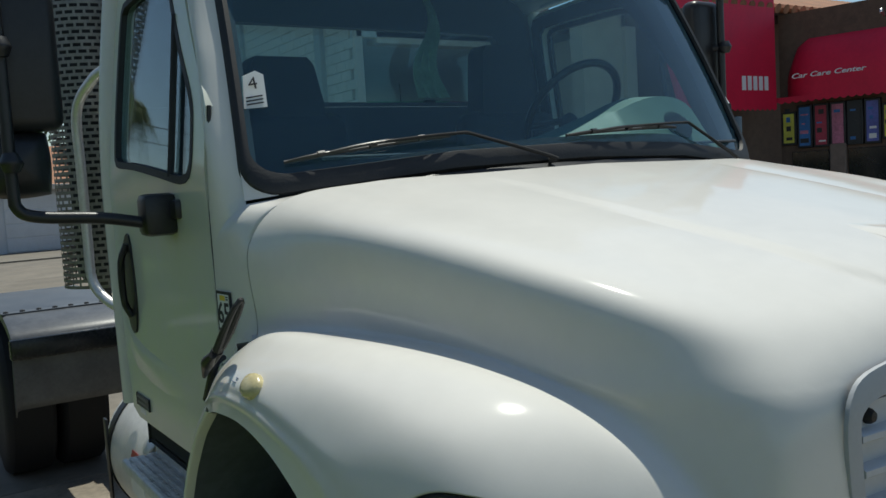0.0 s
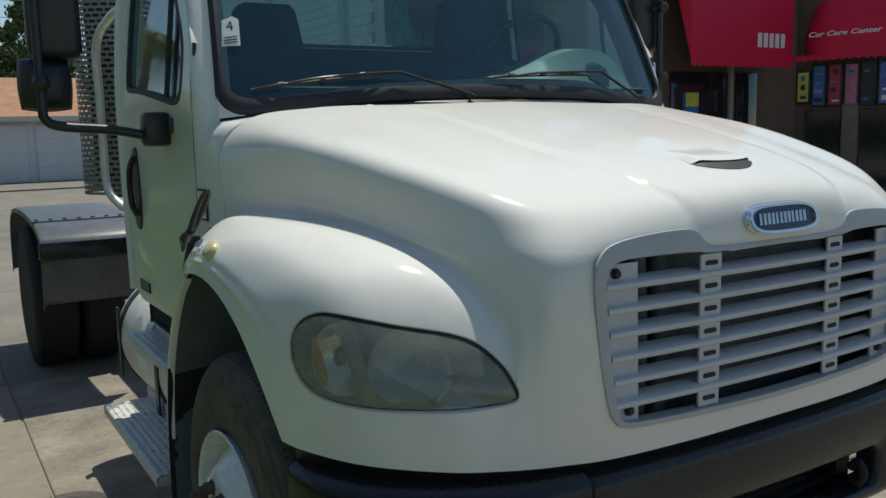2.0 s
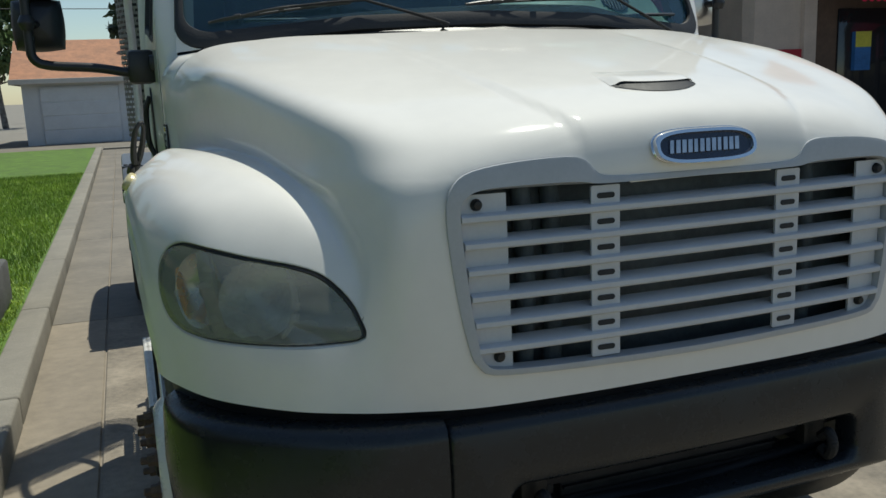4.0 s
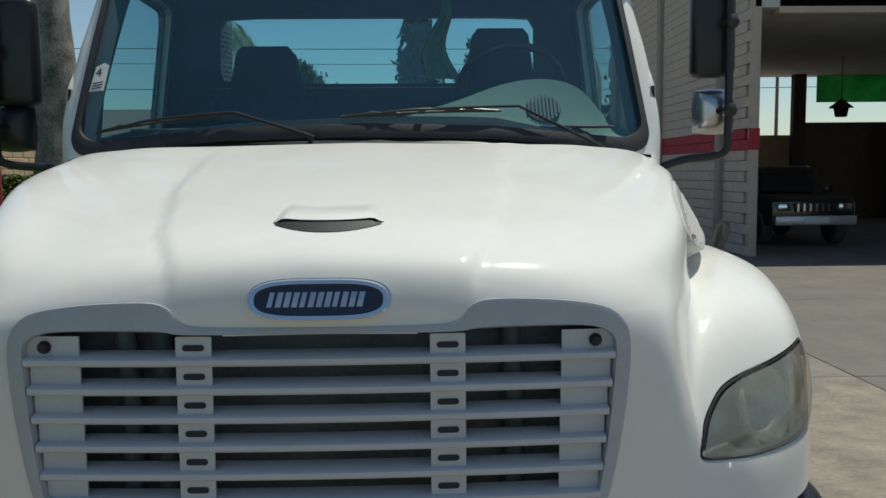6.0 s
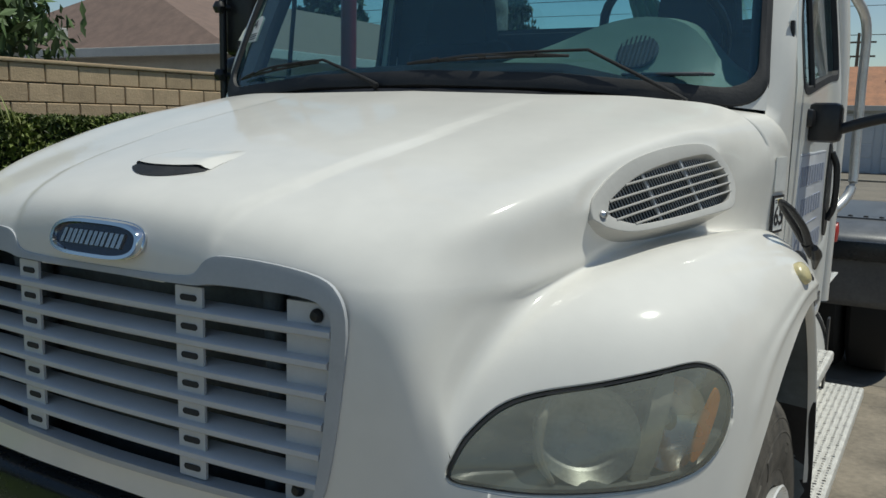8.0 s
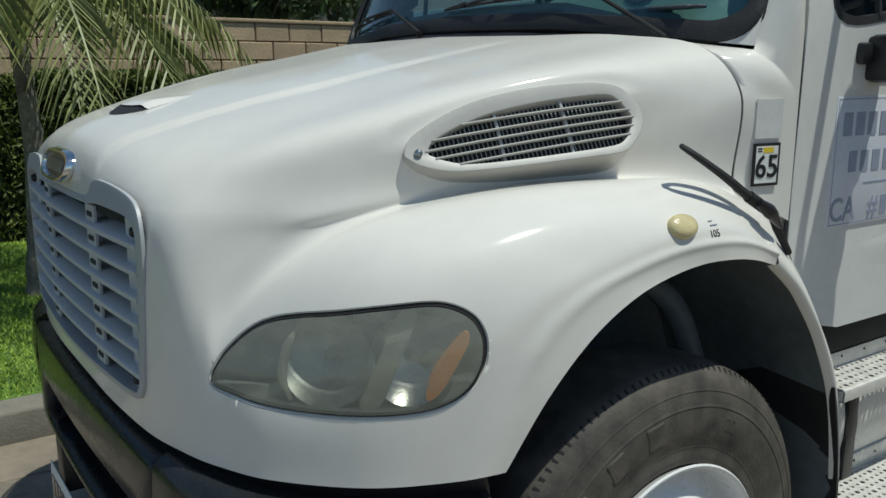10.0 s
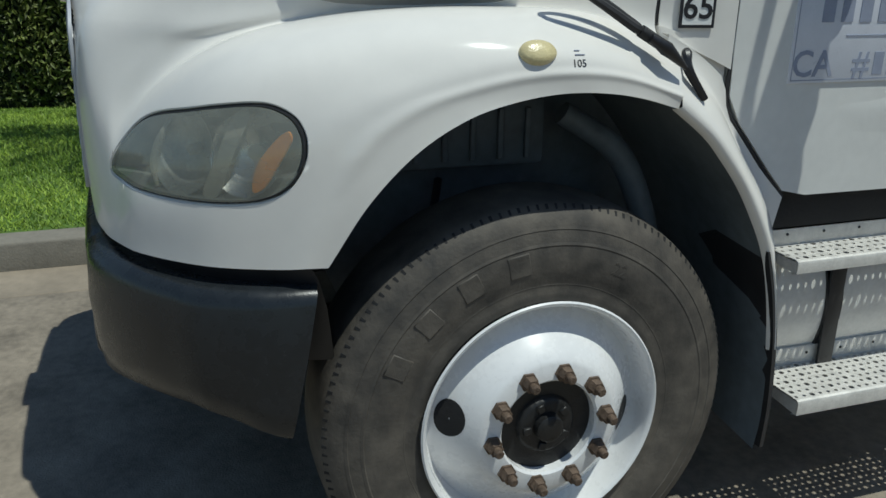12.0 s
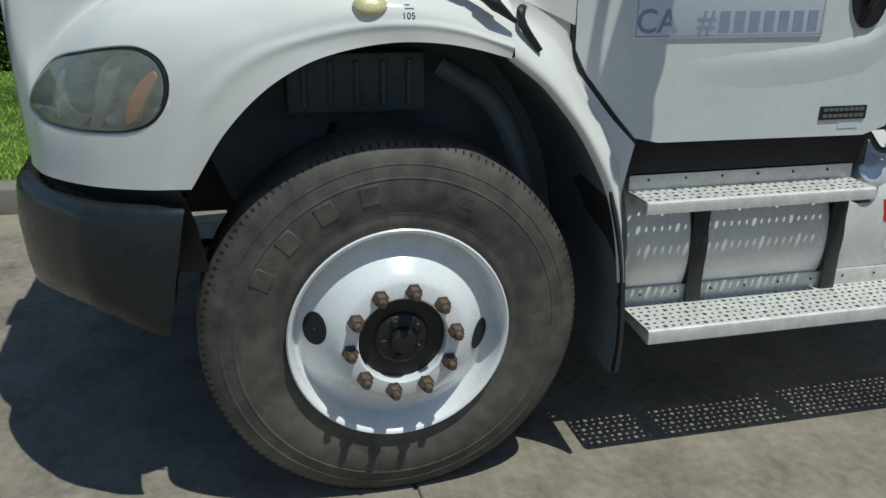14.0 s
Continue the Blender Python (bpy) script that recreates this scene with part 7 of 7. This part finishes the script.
# neighbouring houses behind the wall
def house(x0, x1, y0, y1, eave, ridge, axis, wallm, roofm, label, over=.5):
    h = thing("house", label, "house", ((x0 + x1) / 2, (y0 + y1) / 2, 0))
    inv = Matrix.Translation(h.location).inverted()
    def add(name, b_, m_):
        ob = part(name, b_, m_, h, smooth=0)
        ob.matrix_parent_inverse = inv
        return ob
    add("wall", box(x0, x1, y0, y1, -.03, eave), wallm)
    b = bmesh.new()
    X0, X1, Y0, Y1 = x0 - over, x1 + over, y0 - over, y1 + over
    if axis == "y":
        xm = (x0 + x1) / 2
        hip = min(2.2, (Y1 - Y0) / 4)
        c_ = [(X0, Y0, eave), (X1, Y0, eave), (X1, Y1, eave), (X0, Y1, eave), (xm, Y0 + hip, ridge), (xm, Y1 - hip, ridge)]
        f_ = [(0, 1, 4), (1, 2, 5, 4), (2, 3, 5), (3, 0, 4, 5), (0, 1, 2, 3)]
    else:
        ym = (y0 + y1) / 2
        c_ = [(X0, Y0, eave), (X1, Y0, eave), (X1, Y1, eave), (X0, Y1, eave), (X0, ym, ridge), (X1, ym, ridge)]
        f_ = [(0, 1, 5, 4), (2, 3, 4, 5), (1, 2, 5), (3, 0, 4), (0, 1, 2, 3)]
    v_ = [b.verts.new(p) for p in c_]
    for q in f_:
        b.faces.new([v_[i] for i in q])
    add("roof", b, roofm)
    for a0, a1, b0, b1 in ((X0 - .02, X1 + .02, Y0 - .03, Y0 + .02), (X0 - .02, X1 + .02, Y1 - .02, Y1 + .03), (X0 - .03, X0 + .02, Y0, Y1), (X1 - .02, X1 + .03, Y0, Y1)):
        add("fascia", box(a0, a1, b0, b1, eave - .17, eave + .02, .01), STUCCO)
    for k in range(5):
        vx, vy = x0 + (x1 - x0) * (.3 + .1 * k), y0 + (y1 - y0) * (.15 + .17 * k)
        if k in (1, 3):
            add("roof_vent", lathe([(eave + .3, .09), (ridge + .15, .09), (ridge + .16, .16), (ridge + .32, .17), (ridge + .40, .02)], 14, "z", (vx, vy, 0)), ALU)
    for k in range(4):
        yy = y0 + (y1 - y0) * (.18 + .2 * k)
        w_ = add("window", box(x1 - .02, x1 + .03, yy, yy + 1.1, eave - 1.5, eave - .5, .02), STUCCO)
        w_ = add("window_pane", box(x1 + .025, x1 + .04, yy + .08, yy + 1.02, eave - 1.42, eave - .58), SHOPGLASS)
    return h


house(-20, -11, 10.5, 24, 2.95, 4.7, "y", STUCCO, SHINGLE, "low pale stucco house with a brown shingle roof")
house(-22, -12, -6, 6.8, 3.0, 4.4, "y", STUCCO, GARAGEW, "low house with a pale flat roof behind trees")
house(-16, -6.5, 28, 37, 2.9, 4.2, "x", WOODDK, SHINGLE, "low brown house with a wide grey roof")
gar = house(-4.5, 5.2, 33, 39, 2.4, 4.0, "x", GARAGEW, ROOFTILE, "long white garage with a reddish brown roof", .35)
for k in range(3):
    d_ = part("garage_door", box(-3.9 + 3.05 * k, -1.15 + 3.05 * k, 32.93, 32.99, -.02, 2.12, .01), GARAGEW, gar)
    d_.matrix_parent_inverse = Matrix.Translation(gar.location).inverted()
    for q in range(4):
        part("door_panel", box(-3.88 + 3.05 * k, -1.17 + 3.05 * k, 32.915, 32.94, .02 + .52 * q, .50 + .52 * q, .012, 1), GARAGEW, d_)
fence = thing("fence", "white garden fence with a lattice top beside the garage", "fence", (8, 33, 0))
for k in range(18):
    part("board", box(-2.7 + .32 * k, -2.40 + .32 * k, -.02, .02, -.02, 1.7, .006, 1), GARAGEW, fence)
part("rail", box(-2.7, 3.0, -.03, .03, 1.70, 1.76), GARAGEW, fence)
lat = bmesh.new()
for k in range(44):
    for sg in (1, -1):
        box(-.012, .012, -.008, .008, -.26, .26, 0, 1, lat, Matrix.Translation((-2.6 + .128 * k, .01 * sg, 1.95)) @ Matrix.Rotation(radians(45 * sg), 4, "Y"))
tagged(part("lattice", lat, GARAGEW, fence), kind="stuff")
part("top_rail", box(-2.7, 3.0, -.03, .03, 2.12, 2.17), GARAGEW, fence)

# service station building: painted block flank, open bay, shop front with awnings
H = 7.3
station = tagged(part("wall_station_flank", box(6.42, 6.52, 13.35, 25, -.03, H - .01), PINKMORT), "beige painted block wall with a red stripe", "wall", kind="structure")
def unit(w, d, h, m_):
    b = box(-d / 2, d / 2, -w / 2, w / 2, -h / 2, h / 2, .007, 1)
    me = bpy.data.meshes.new("block")
    bmesh.ops.recalc_face_normals(b, faces=b.faces)
    b.to_mesh(me)
    b.free()
    me.materials.append(m_)
    return me


U, UR = unit(.39, .10, .19, PINKBRICK), unit(.39, .10, .19, REDBAND)
rest, rest_r = bmesh.new(), bmesh.new()
for row in range(36):
    for k in range(30):
        y = 13.52 + .4 * k + (.2 if row % 2 else 0)
        if y > 25:
            continue
        z = .1 + .2 * row
        red = row in (10, 11)
        if y < 16.8 and row < 34:
            ob = put("block", UR if red else U, station)
            ob.location = (6.40, y, z)
        else:
            box(6.35, 6.45, y - .195, y + .195, z - .095, z + .095, 0, 1, rest_r if red else rest)
tagged(part("block_rest", rest, PINKBRICK, station), kind="stuff")
tagged(part("block_rest", rest_r, REDBAND, station), kind="stuff")
for y in (14.6, 19.0, 23.6):
    part("wall_pilaster", box(6.25, 6.44, y, y + .28, -.02, H, .01), PINKMORT, station)
# end face of the flank towards the yard
tagged(part("wall_station_pier", box(6.37, 6.54, 13.30, 13.42, -.03, H, .008), PINKBRICK), "beige painted block pier beside the open bay", "wall", kind="structure")
tagged(part("pier_stripe", box(6.36, 6.55, 13.285, 13.35, 2.0, 2.4), REDBAND), "red stripe on the pier", "trim", kind="structure")
tagged(part("bay_roof", box(6.4, 26, 13.3, 25.5, 4.6, 5.1, .02), SOFFIT), "grey soffit over the open service bay", "roof", kind="structure")
tagged(part("bay_parapet", box(6.86, 11.4, 13.3, 13.7, 4.5, H, .01), PINKBRICK), "beige parapet over the bay", "wall", kind="structure")
for x in (12.35, 15.5):
    tagged(part("bay_post", box(x - .20, x + .20, 24.6, 24.85, -.02, 4.6, .01), WOODDK), "dark steel post of the bay", "post", kind="structure")
tagged(part("bay_rear_wall", box(6.52, 12.4, 25.0, 25.3, -.02, 2.7), BLOCK), "tan block wall at the back of the bay", "wall", kind="structure")
tagged(part("bay_rear_wall", box(12.4, 26, 25.0, 25.3, -.02, 3.1), DKBRICK), "dark brown wall at the back of the bay", "wall", kind="structure")
lan = thing("hanging_lantern", "dark metal lantern hung from the soffit on a cord", "lamp", (11.4, 20, 3.1))
part("cord", tube([(0, 0, .3), (0, 0, 1.52)], .012, 6, 1), WIRE, lan)
part("roof", lathe([(.12, .34), (.14, .33), (.30, .10), (.36, .03)], 6, "z"), WOODDK, lan)
part("body", lathe([(-.12, .10), (-.11, .17), (.12, .22)], 6, "z"), SHOPGLASS, lan)
ban = thing("banner", "green and pink banner hung at the back of the bay", "banner", (16.6, 25.1, 4.2))
part("cloth", box(-3.5, 0.0, -.01, .01, -.45, .40), BANNER, ban)
part("cloth", box(0.0, 3.5, -.01, .01, -.45, .40), BANNER2, ban)
tagged(part("wall_shop_side", box(11.3, 11.6, 10.9, 14.2, -.03, 4.6), PINKBRICK), "beige block side wall of the shop", "wall", kind="structure")

shop = tagged(part("wall_shop_front", box(11.3, 27, 11.0, 11.3, -.03, 4.9), DKBRICK), "dark brown shop front with glazing and posters", "wall", kind="structure")
tagged(part("shop_stripe", box(10.2, 11.35, 10.95, 11.05, 1.75, 2.0), REDBAND), "dark red stripe on the shop wall", "trim", kind="structure")
tagged(part("wall_shop_pier", box(10.2, 11.4, 11.0, 11.35, -.03, 4.9), PINKBRICK), "beige block pier beside the shop", "wall", kind="structure")
for x0, x1 in ((12.2, 14.0), (14.3, 15.0)):
    w_ = part("shop_window", box(x0, x1, 10.95, 11.0, .1, 2.75, .01), SHOPGLASS, shop)
part("door_post", box(14.02, 14.14, 10.9, 11.02, -.02, 2.9, .01), PINKMORT, shop)
roof_t = tagged(part("shop_roof", box(10.2, 28, 10.2, 13.4, 4.9, 5.0), WOODDK), "dark eaves under clay tiles", "roof", kind="structure")
for k in range(60):
    bt = tube([(10.3 + .3 * k, 10.0, 5.0), (10.3 + .3 * k, 13.3, 6.2)], .11, 8, 1)
    part("roof_tile", bt, ROOFTILE, roof_t)


def awning(x0, x1, y_wall, z0, z1, deep, rounded_top, label):
    """A vinyl awning on a frame, with a scalloped skirt."""
    a = thing("awning", label, "awning", ((x0 + x1) / 2, y_wall, z0))
    w = (x1 - x0) / 2
    prof = [(0, z1 - z0)]
    if rounded_top:
        for k in range(1, 11):
            t = k / 10 * math.pi / 2
            prof.append((-deep * math.sin(t), (z1 - z0 - .45) * math.cos(t) + .45))
    else:
        prof += [(-deep * .9, z1 - z0 - .02), (-deep, z1 - z0 - .2)]
    prof.append((-deep, .12))
    b = bmesh.new()
    n = 24
    rows = []
    for k in range(n + 1):
        u = -1 + 2 * k / n
        e = 1.0
        if rounded_top:
            e = min(1.0, (1 - abs(u)) / .2 + 1e-3) ** .5
        rows.append([b.verts.new((u * w, y * (e if rounded_top else 1), .12 + (z - .12) * (e if rounded_top else 1))) for y, z in prof])
    for r0, r1 in zip(rows, rows[1:]):
        for i in range(len(prof) - 1):
            b.faces.new((r0[i], r0[i + 1], r1[i + 1], r1[i]))
    if not rounded_top:
        b.faces.new(rows[0])
        b.faces.new(rows[-1])
    part("canopy", b, AWNING, a, smooth=50)
    b = bmesh.new()
    m_ = int((x1 - x0) / .16)
    for k in range(m_):
        xa, xb = -w + 2 * w * k / m_, -w + 2 * w * (k + 1) / m_
        vs_ = [(xa, .125), (xb, .125)] + [(xb + (xa - xb) * t, .03 - .045 * math.sin(math.pi * t)) for t in np.linspace(0, 1, 6)]
        b.faces.new([b.verts.new((x, -deep - .004, z)) for x, z in vs_])
    bmesh.ops.remove_doubles(b, verts=b.verts[:], dist=.001)
    part("skirt", b, AWNING, a, smooth=0)
    return a


aw1 = awning(11.75, 14.95, 11.0, 2.80, 6.4, 1.0, False, "tall red vinyl entrance awning with white bars")
for k in range(5):
    part("number_bar", box(.42 + .19 * k, .55 + .19 * k, -1.012, -1.006, .42, .72), SIGNWHITE, aw1)
# the shop's wing comes forward from the corner, its front turned towards the lawn
WING = Matrix.Translation((16.62, 7.62, 0)) @ Matrix.Rotation(radians(-78), 4, "Z")
wing = tagged(part("wall_shop_wing", box(-2.8, 5.6, -.65, -.35, -.03, 4.9, 0, 1, None, WING), DKBRICK), "dark brown front of the shop's wing", "wall", kind="structure")
for x0, x1 in ((-2.55, -1.75), (-1.35, .15), (.75, 2.2), (2.7, 4.2)):
    part("shop_window", box(x0, x1, -.68, -.64, .1, 1.86, .01, 1, None, WING), SHOPGLASS, wing)
for x0, x1 in ((-1.72, -1.38), (.18, .72), (2.23, 2.67)):
    part("brick_pier", box(x0, x1, -.74, -.64, -.02, 1.98, .015, 1, None, WING), PIER, wing)
aw2 = awning(-2.85, 2.9, 0, 2.93, 4.55, 1.05, True, "red rounded vinyl awning lettered Car Care Center")
aw2.location, aw2.rotation_euler = (WING @ Vector((.025, 0, 2.93))), (0, 0, radians(-78))
mt = Matrix.Translation((-1.63, -1.065, .55)) @ Matrix.Rotation(radians(90), 4, "X") @ Matrix.Diagonal((1.5, 1, 1, 1))
lettering("Car Care Center", .145, mt, SIGNWHITE, aw2, extrude=.004, shear=.25, bold=.003)
for x in (-.6, .2, 1.6):
    part("awning_lamp", tube([(x, -.75, 1.59), (x, -.90, 1.69), (x + .02, -.98, 1.61)], .03, 8), STEEL, aw2)

POSTERS = (POST_YEL, POST_BLUE, POST_RED, POST_PINK, POST_BLK, POST_VIOLET, POST_YEL, POST_YEL)
for k, m_ in enumerate(POSTERS):
    z0, z1 = (1.98, 2.82) if k not in (0, 6) else (2.06, 2.70)
    p_ = thing("poster", "tall framed window poster in faded colour", "poster", WING @ Vector((-2.74 + .35 * k, -.69, z0)), "window posters")
    p_.rotation_euler = (0, 0, radians(-78))
    part("frame", box(-.02, .315, -.03, .03, -.05, z1 - z0 + .05, .012, 1), BLACKPL, p_)
    part("sheet", box(.03, .265, -.042, -.03, 0, z1 - z0), m_, p_)
    r_ = random.Random(k)
    for q in range(4):
        zz = .06 + .20 * q
        part("print_bar", box(.04 + r_.uniform(0, .06), .15 + r_.uniform(0, .10), -.046, -.042, zz, zz + r_.uniform(.03, .12)), (PAPER, POST_BLUE, POST_BLK, POST_PINK)[r_.randrange(4)], p_)
p_ = thing("poster", "small yellow and blue window poster", "poster", (12.55, 10.88, 1.55), "window posters")
part("sheet", box(0, .4, -.02, .08, 0, .75), POST_BLUE, p_)
part("print_bar", box(0, .4, -.026, -.02, .45, .75), POST_YEL, p_)

# dark car standing in the bay, its nose to the yard
def car(x, y):
    c_ = thing("car", "black off-road car parked in the shaded bay", "car", (x, y, 0))
    side = [(-2.1, .45), (-2.15, .70), (-2.1, .95), (-1.95, 1.02), (-.95, 1.08), (-.35, 1.62), (-.15, 1.70), (1.6, 1.70), (1.95, 1.45), (2.05, .95), (2.05, .45)]
    b = bmesh.new()
    rows = []
    for u in (-1, -.93, -.5, 0, .5, .93, 1):
        e = .93 if abs(u) == 1 else 1
        rows.append([b.verts.new((u * (.88 - (.12 * (z - 1.1) / .6 if z > 1.1 else 0)), yy * (1 if e == 1 else .985), z * (1 if e == 1 else .985) + (0 if e == 1 else .01))) for yy, z in side])
    for r0, r1 in zip(rows, rows[1:]):
        for i in range(len(side)):
            b.faces.new((r0[i], r0[(i + 1) % len(side)], r1[(i + 1) % len(side)], r1[i]))
    b.faces.new(rows[0])
    b.faces.new(rows[-1])
    part("body", b, SUVPAINT, c_)
    part("windscreen", slab([(-.62, 1.14), (.62, 1.14), (.56, 1.56), (-.56, 1.56)], lambda u, v, d: Vector((u, -.95 + (v - 1.08) * 1.11 - .02 - d, v)), .01), SHOPGLASS, c_)
    part("bumper", box(-.86, .86, -2.26, -2.12, .46, .66, .04, 2), ALU, c_)
    part("grille", box(-.42, .42, -2.175, -2.12, .74, .92, .015), BLACKPL, c_)
    for k in range(6):
        part("grille_bar", box(-.38 + .13 * k, -.34 + .13 * k, -2.19, -2.17, .75, .91), CHROME, c_)
    for s in (1, -1):
        part("headlight", box(s * .64 - .14, s * .64 + .14, -2.185, -2.12, .76, .91, .02), CHROME, c_)
        part("side_mirror", box(s * .98 - .09, s * .98 + .09, -.75, -.65, 1.10, 1.25, .03), SUVPAINT, c_)
        for yy in (-1.35, 1.35):
            w_ = part("wheel", lathe([(-.11, .20), (-.12, .34), (-.08, .37), (.08, .37), (.12, .34), (.11, .20)], 32, "x", (s * .80, yy, .37)), TYRE, c_)
            part("rim", lathe([(-.10, .20), (.10, .20), (.08, .16), (.09, .002)], 24, "x", (s * .80, yy, .37)), ALU, w_)
    part("number_plate", box(-.26, .26, -2.275, -2.26, .50, .62, .003), PAPER, c_)
    return c_


car(8.45, 17.2)

# sign pole on its footing, bin and chair on the lawn
foot = thing("pole_footing", "rough concrete footing of the sign pole", "footing", (-2.6, 3.85, .14))
part("block", box(-.52, .52, -.60, .60, -.02, .32, .03, 2), FOOTING, foot)
sp_ = thing("sign_pole", "maroon painted steel sign pole", "pole", (-2.85, 3.62, .457))
part("shaft", lathe([(-.005, .075), (.3, .064), (9.5, .064), (9.51, .002)], 24, "z"), REDPOLE, sp_)
part("collar", lathe([(-.004, .11), (.02, .11), (.03, .08)], 24, "z"), REDPOLE, sp_)
part("clamp", box(-.10, .10, -.09, -.06, .62, .66, .01), STEEL, sp_)
can = thing("waste_bin", "grey plastic bin with a black liner", "bin", (-2.50, 3.98, .457))
part("body", lathe([(0, .02), (.0, .25), (.02, .26), (.62, .305), (.625, .318), (.66, .322), (.665, .31), (.62, .295), (.05, .24), (.04, .02)], 40, "z"), CANGREY, can)
part("liner", lathe([(.63, .322), (.675, .328), (.685, .318), (.62, .29)], 40, "z"), RUBBER, can)
for a in (.4, 2.2, 3.9, 5.4):
    part("rib", box(-.01, .01, .272, .29, .1, .5, .003, 1, None, Matrix.Rotation(a, 4, "Z")), CANGREY, can)
ch = thing("garden_chair", "grey slatted plastic garden chair on the lawn", "chair", (-2.75, 6.0, .14))
for k in range(5):
    part("back_slat", box(-.30, .30, .24 + .012 * k, .262 + .012 * k, .62 + .09 * k, .69 + .09 * k, .01, 1), CHAIRGREY, ch)
part("top_rail", box(-.33, .33, .30, .335, 1.06, 1.13, .015), CHAIRGREY, ch)
part("seat", box(-.28, .28, -.25, .27, .42, .455, .012), CHAIRGREY, ch)
for s in (1, -1):
    part("arm", tube([(s * .31, .26, .70), (s * .32, .0, .69), (s * .32, -.24, .66), (s * .31, -.27, .6)], .018, 8), CHAIRGREY, ch)
    for yy, lean in ((-.24, 0), (.25, .05)):
        part("leg", tube([(s * .30, yy + lean, -.005), (s * .28, yy, .44)], [.016, .024], 8, 1), CHAIRGREY, ch)
    part("upright", tube([(s * .30, .25, .44), (s * .31, .31, 1.1)], .02, 8, 1), CHAIRGREY, ch)

# overhead lines and poles
for (x, y, h) in ((2.4, 70, 9.5), (34, 78, 22), (-6, 75, 9), (45, 60, 10.2)):
    pl = thing("utility_pole", "wooden utility pole with crossarms", "pole", (x, y, 0))
    part("mast", lathe([(-.02, .18), (h, .11), (h + .01, .002)], 12, "z"), POLEWOOD, pl)
    for k in range(3):
        part("crossarm", box(-1.3, 1.3, -.06, .06, h - .8 - 1.1 * k, h - .66 - 1.1 * k), POLEWOOD, pl)
for k, (z, y) in enumerate(((8.6, 45), (6.6, 47), (9.6, 60))):
    ca = thing("overhead_cable", "thin dark overhead cable against the sky", "cable", (0, y, z))
    part("wire", tube([(-70, 3, .6), (-30, 1, 0), (10, -1, -.5), (45, 0, 0), (80, 2, .8)], .022, 5, 8), WIRE, ca)
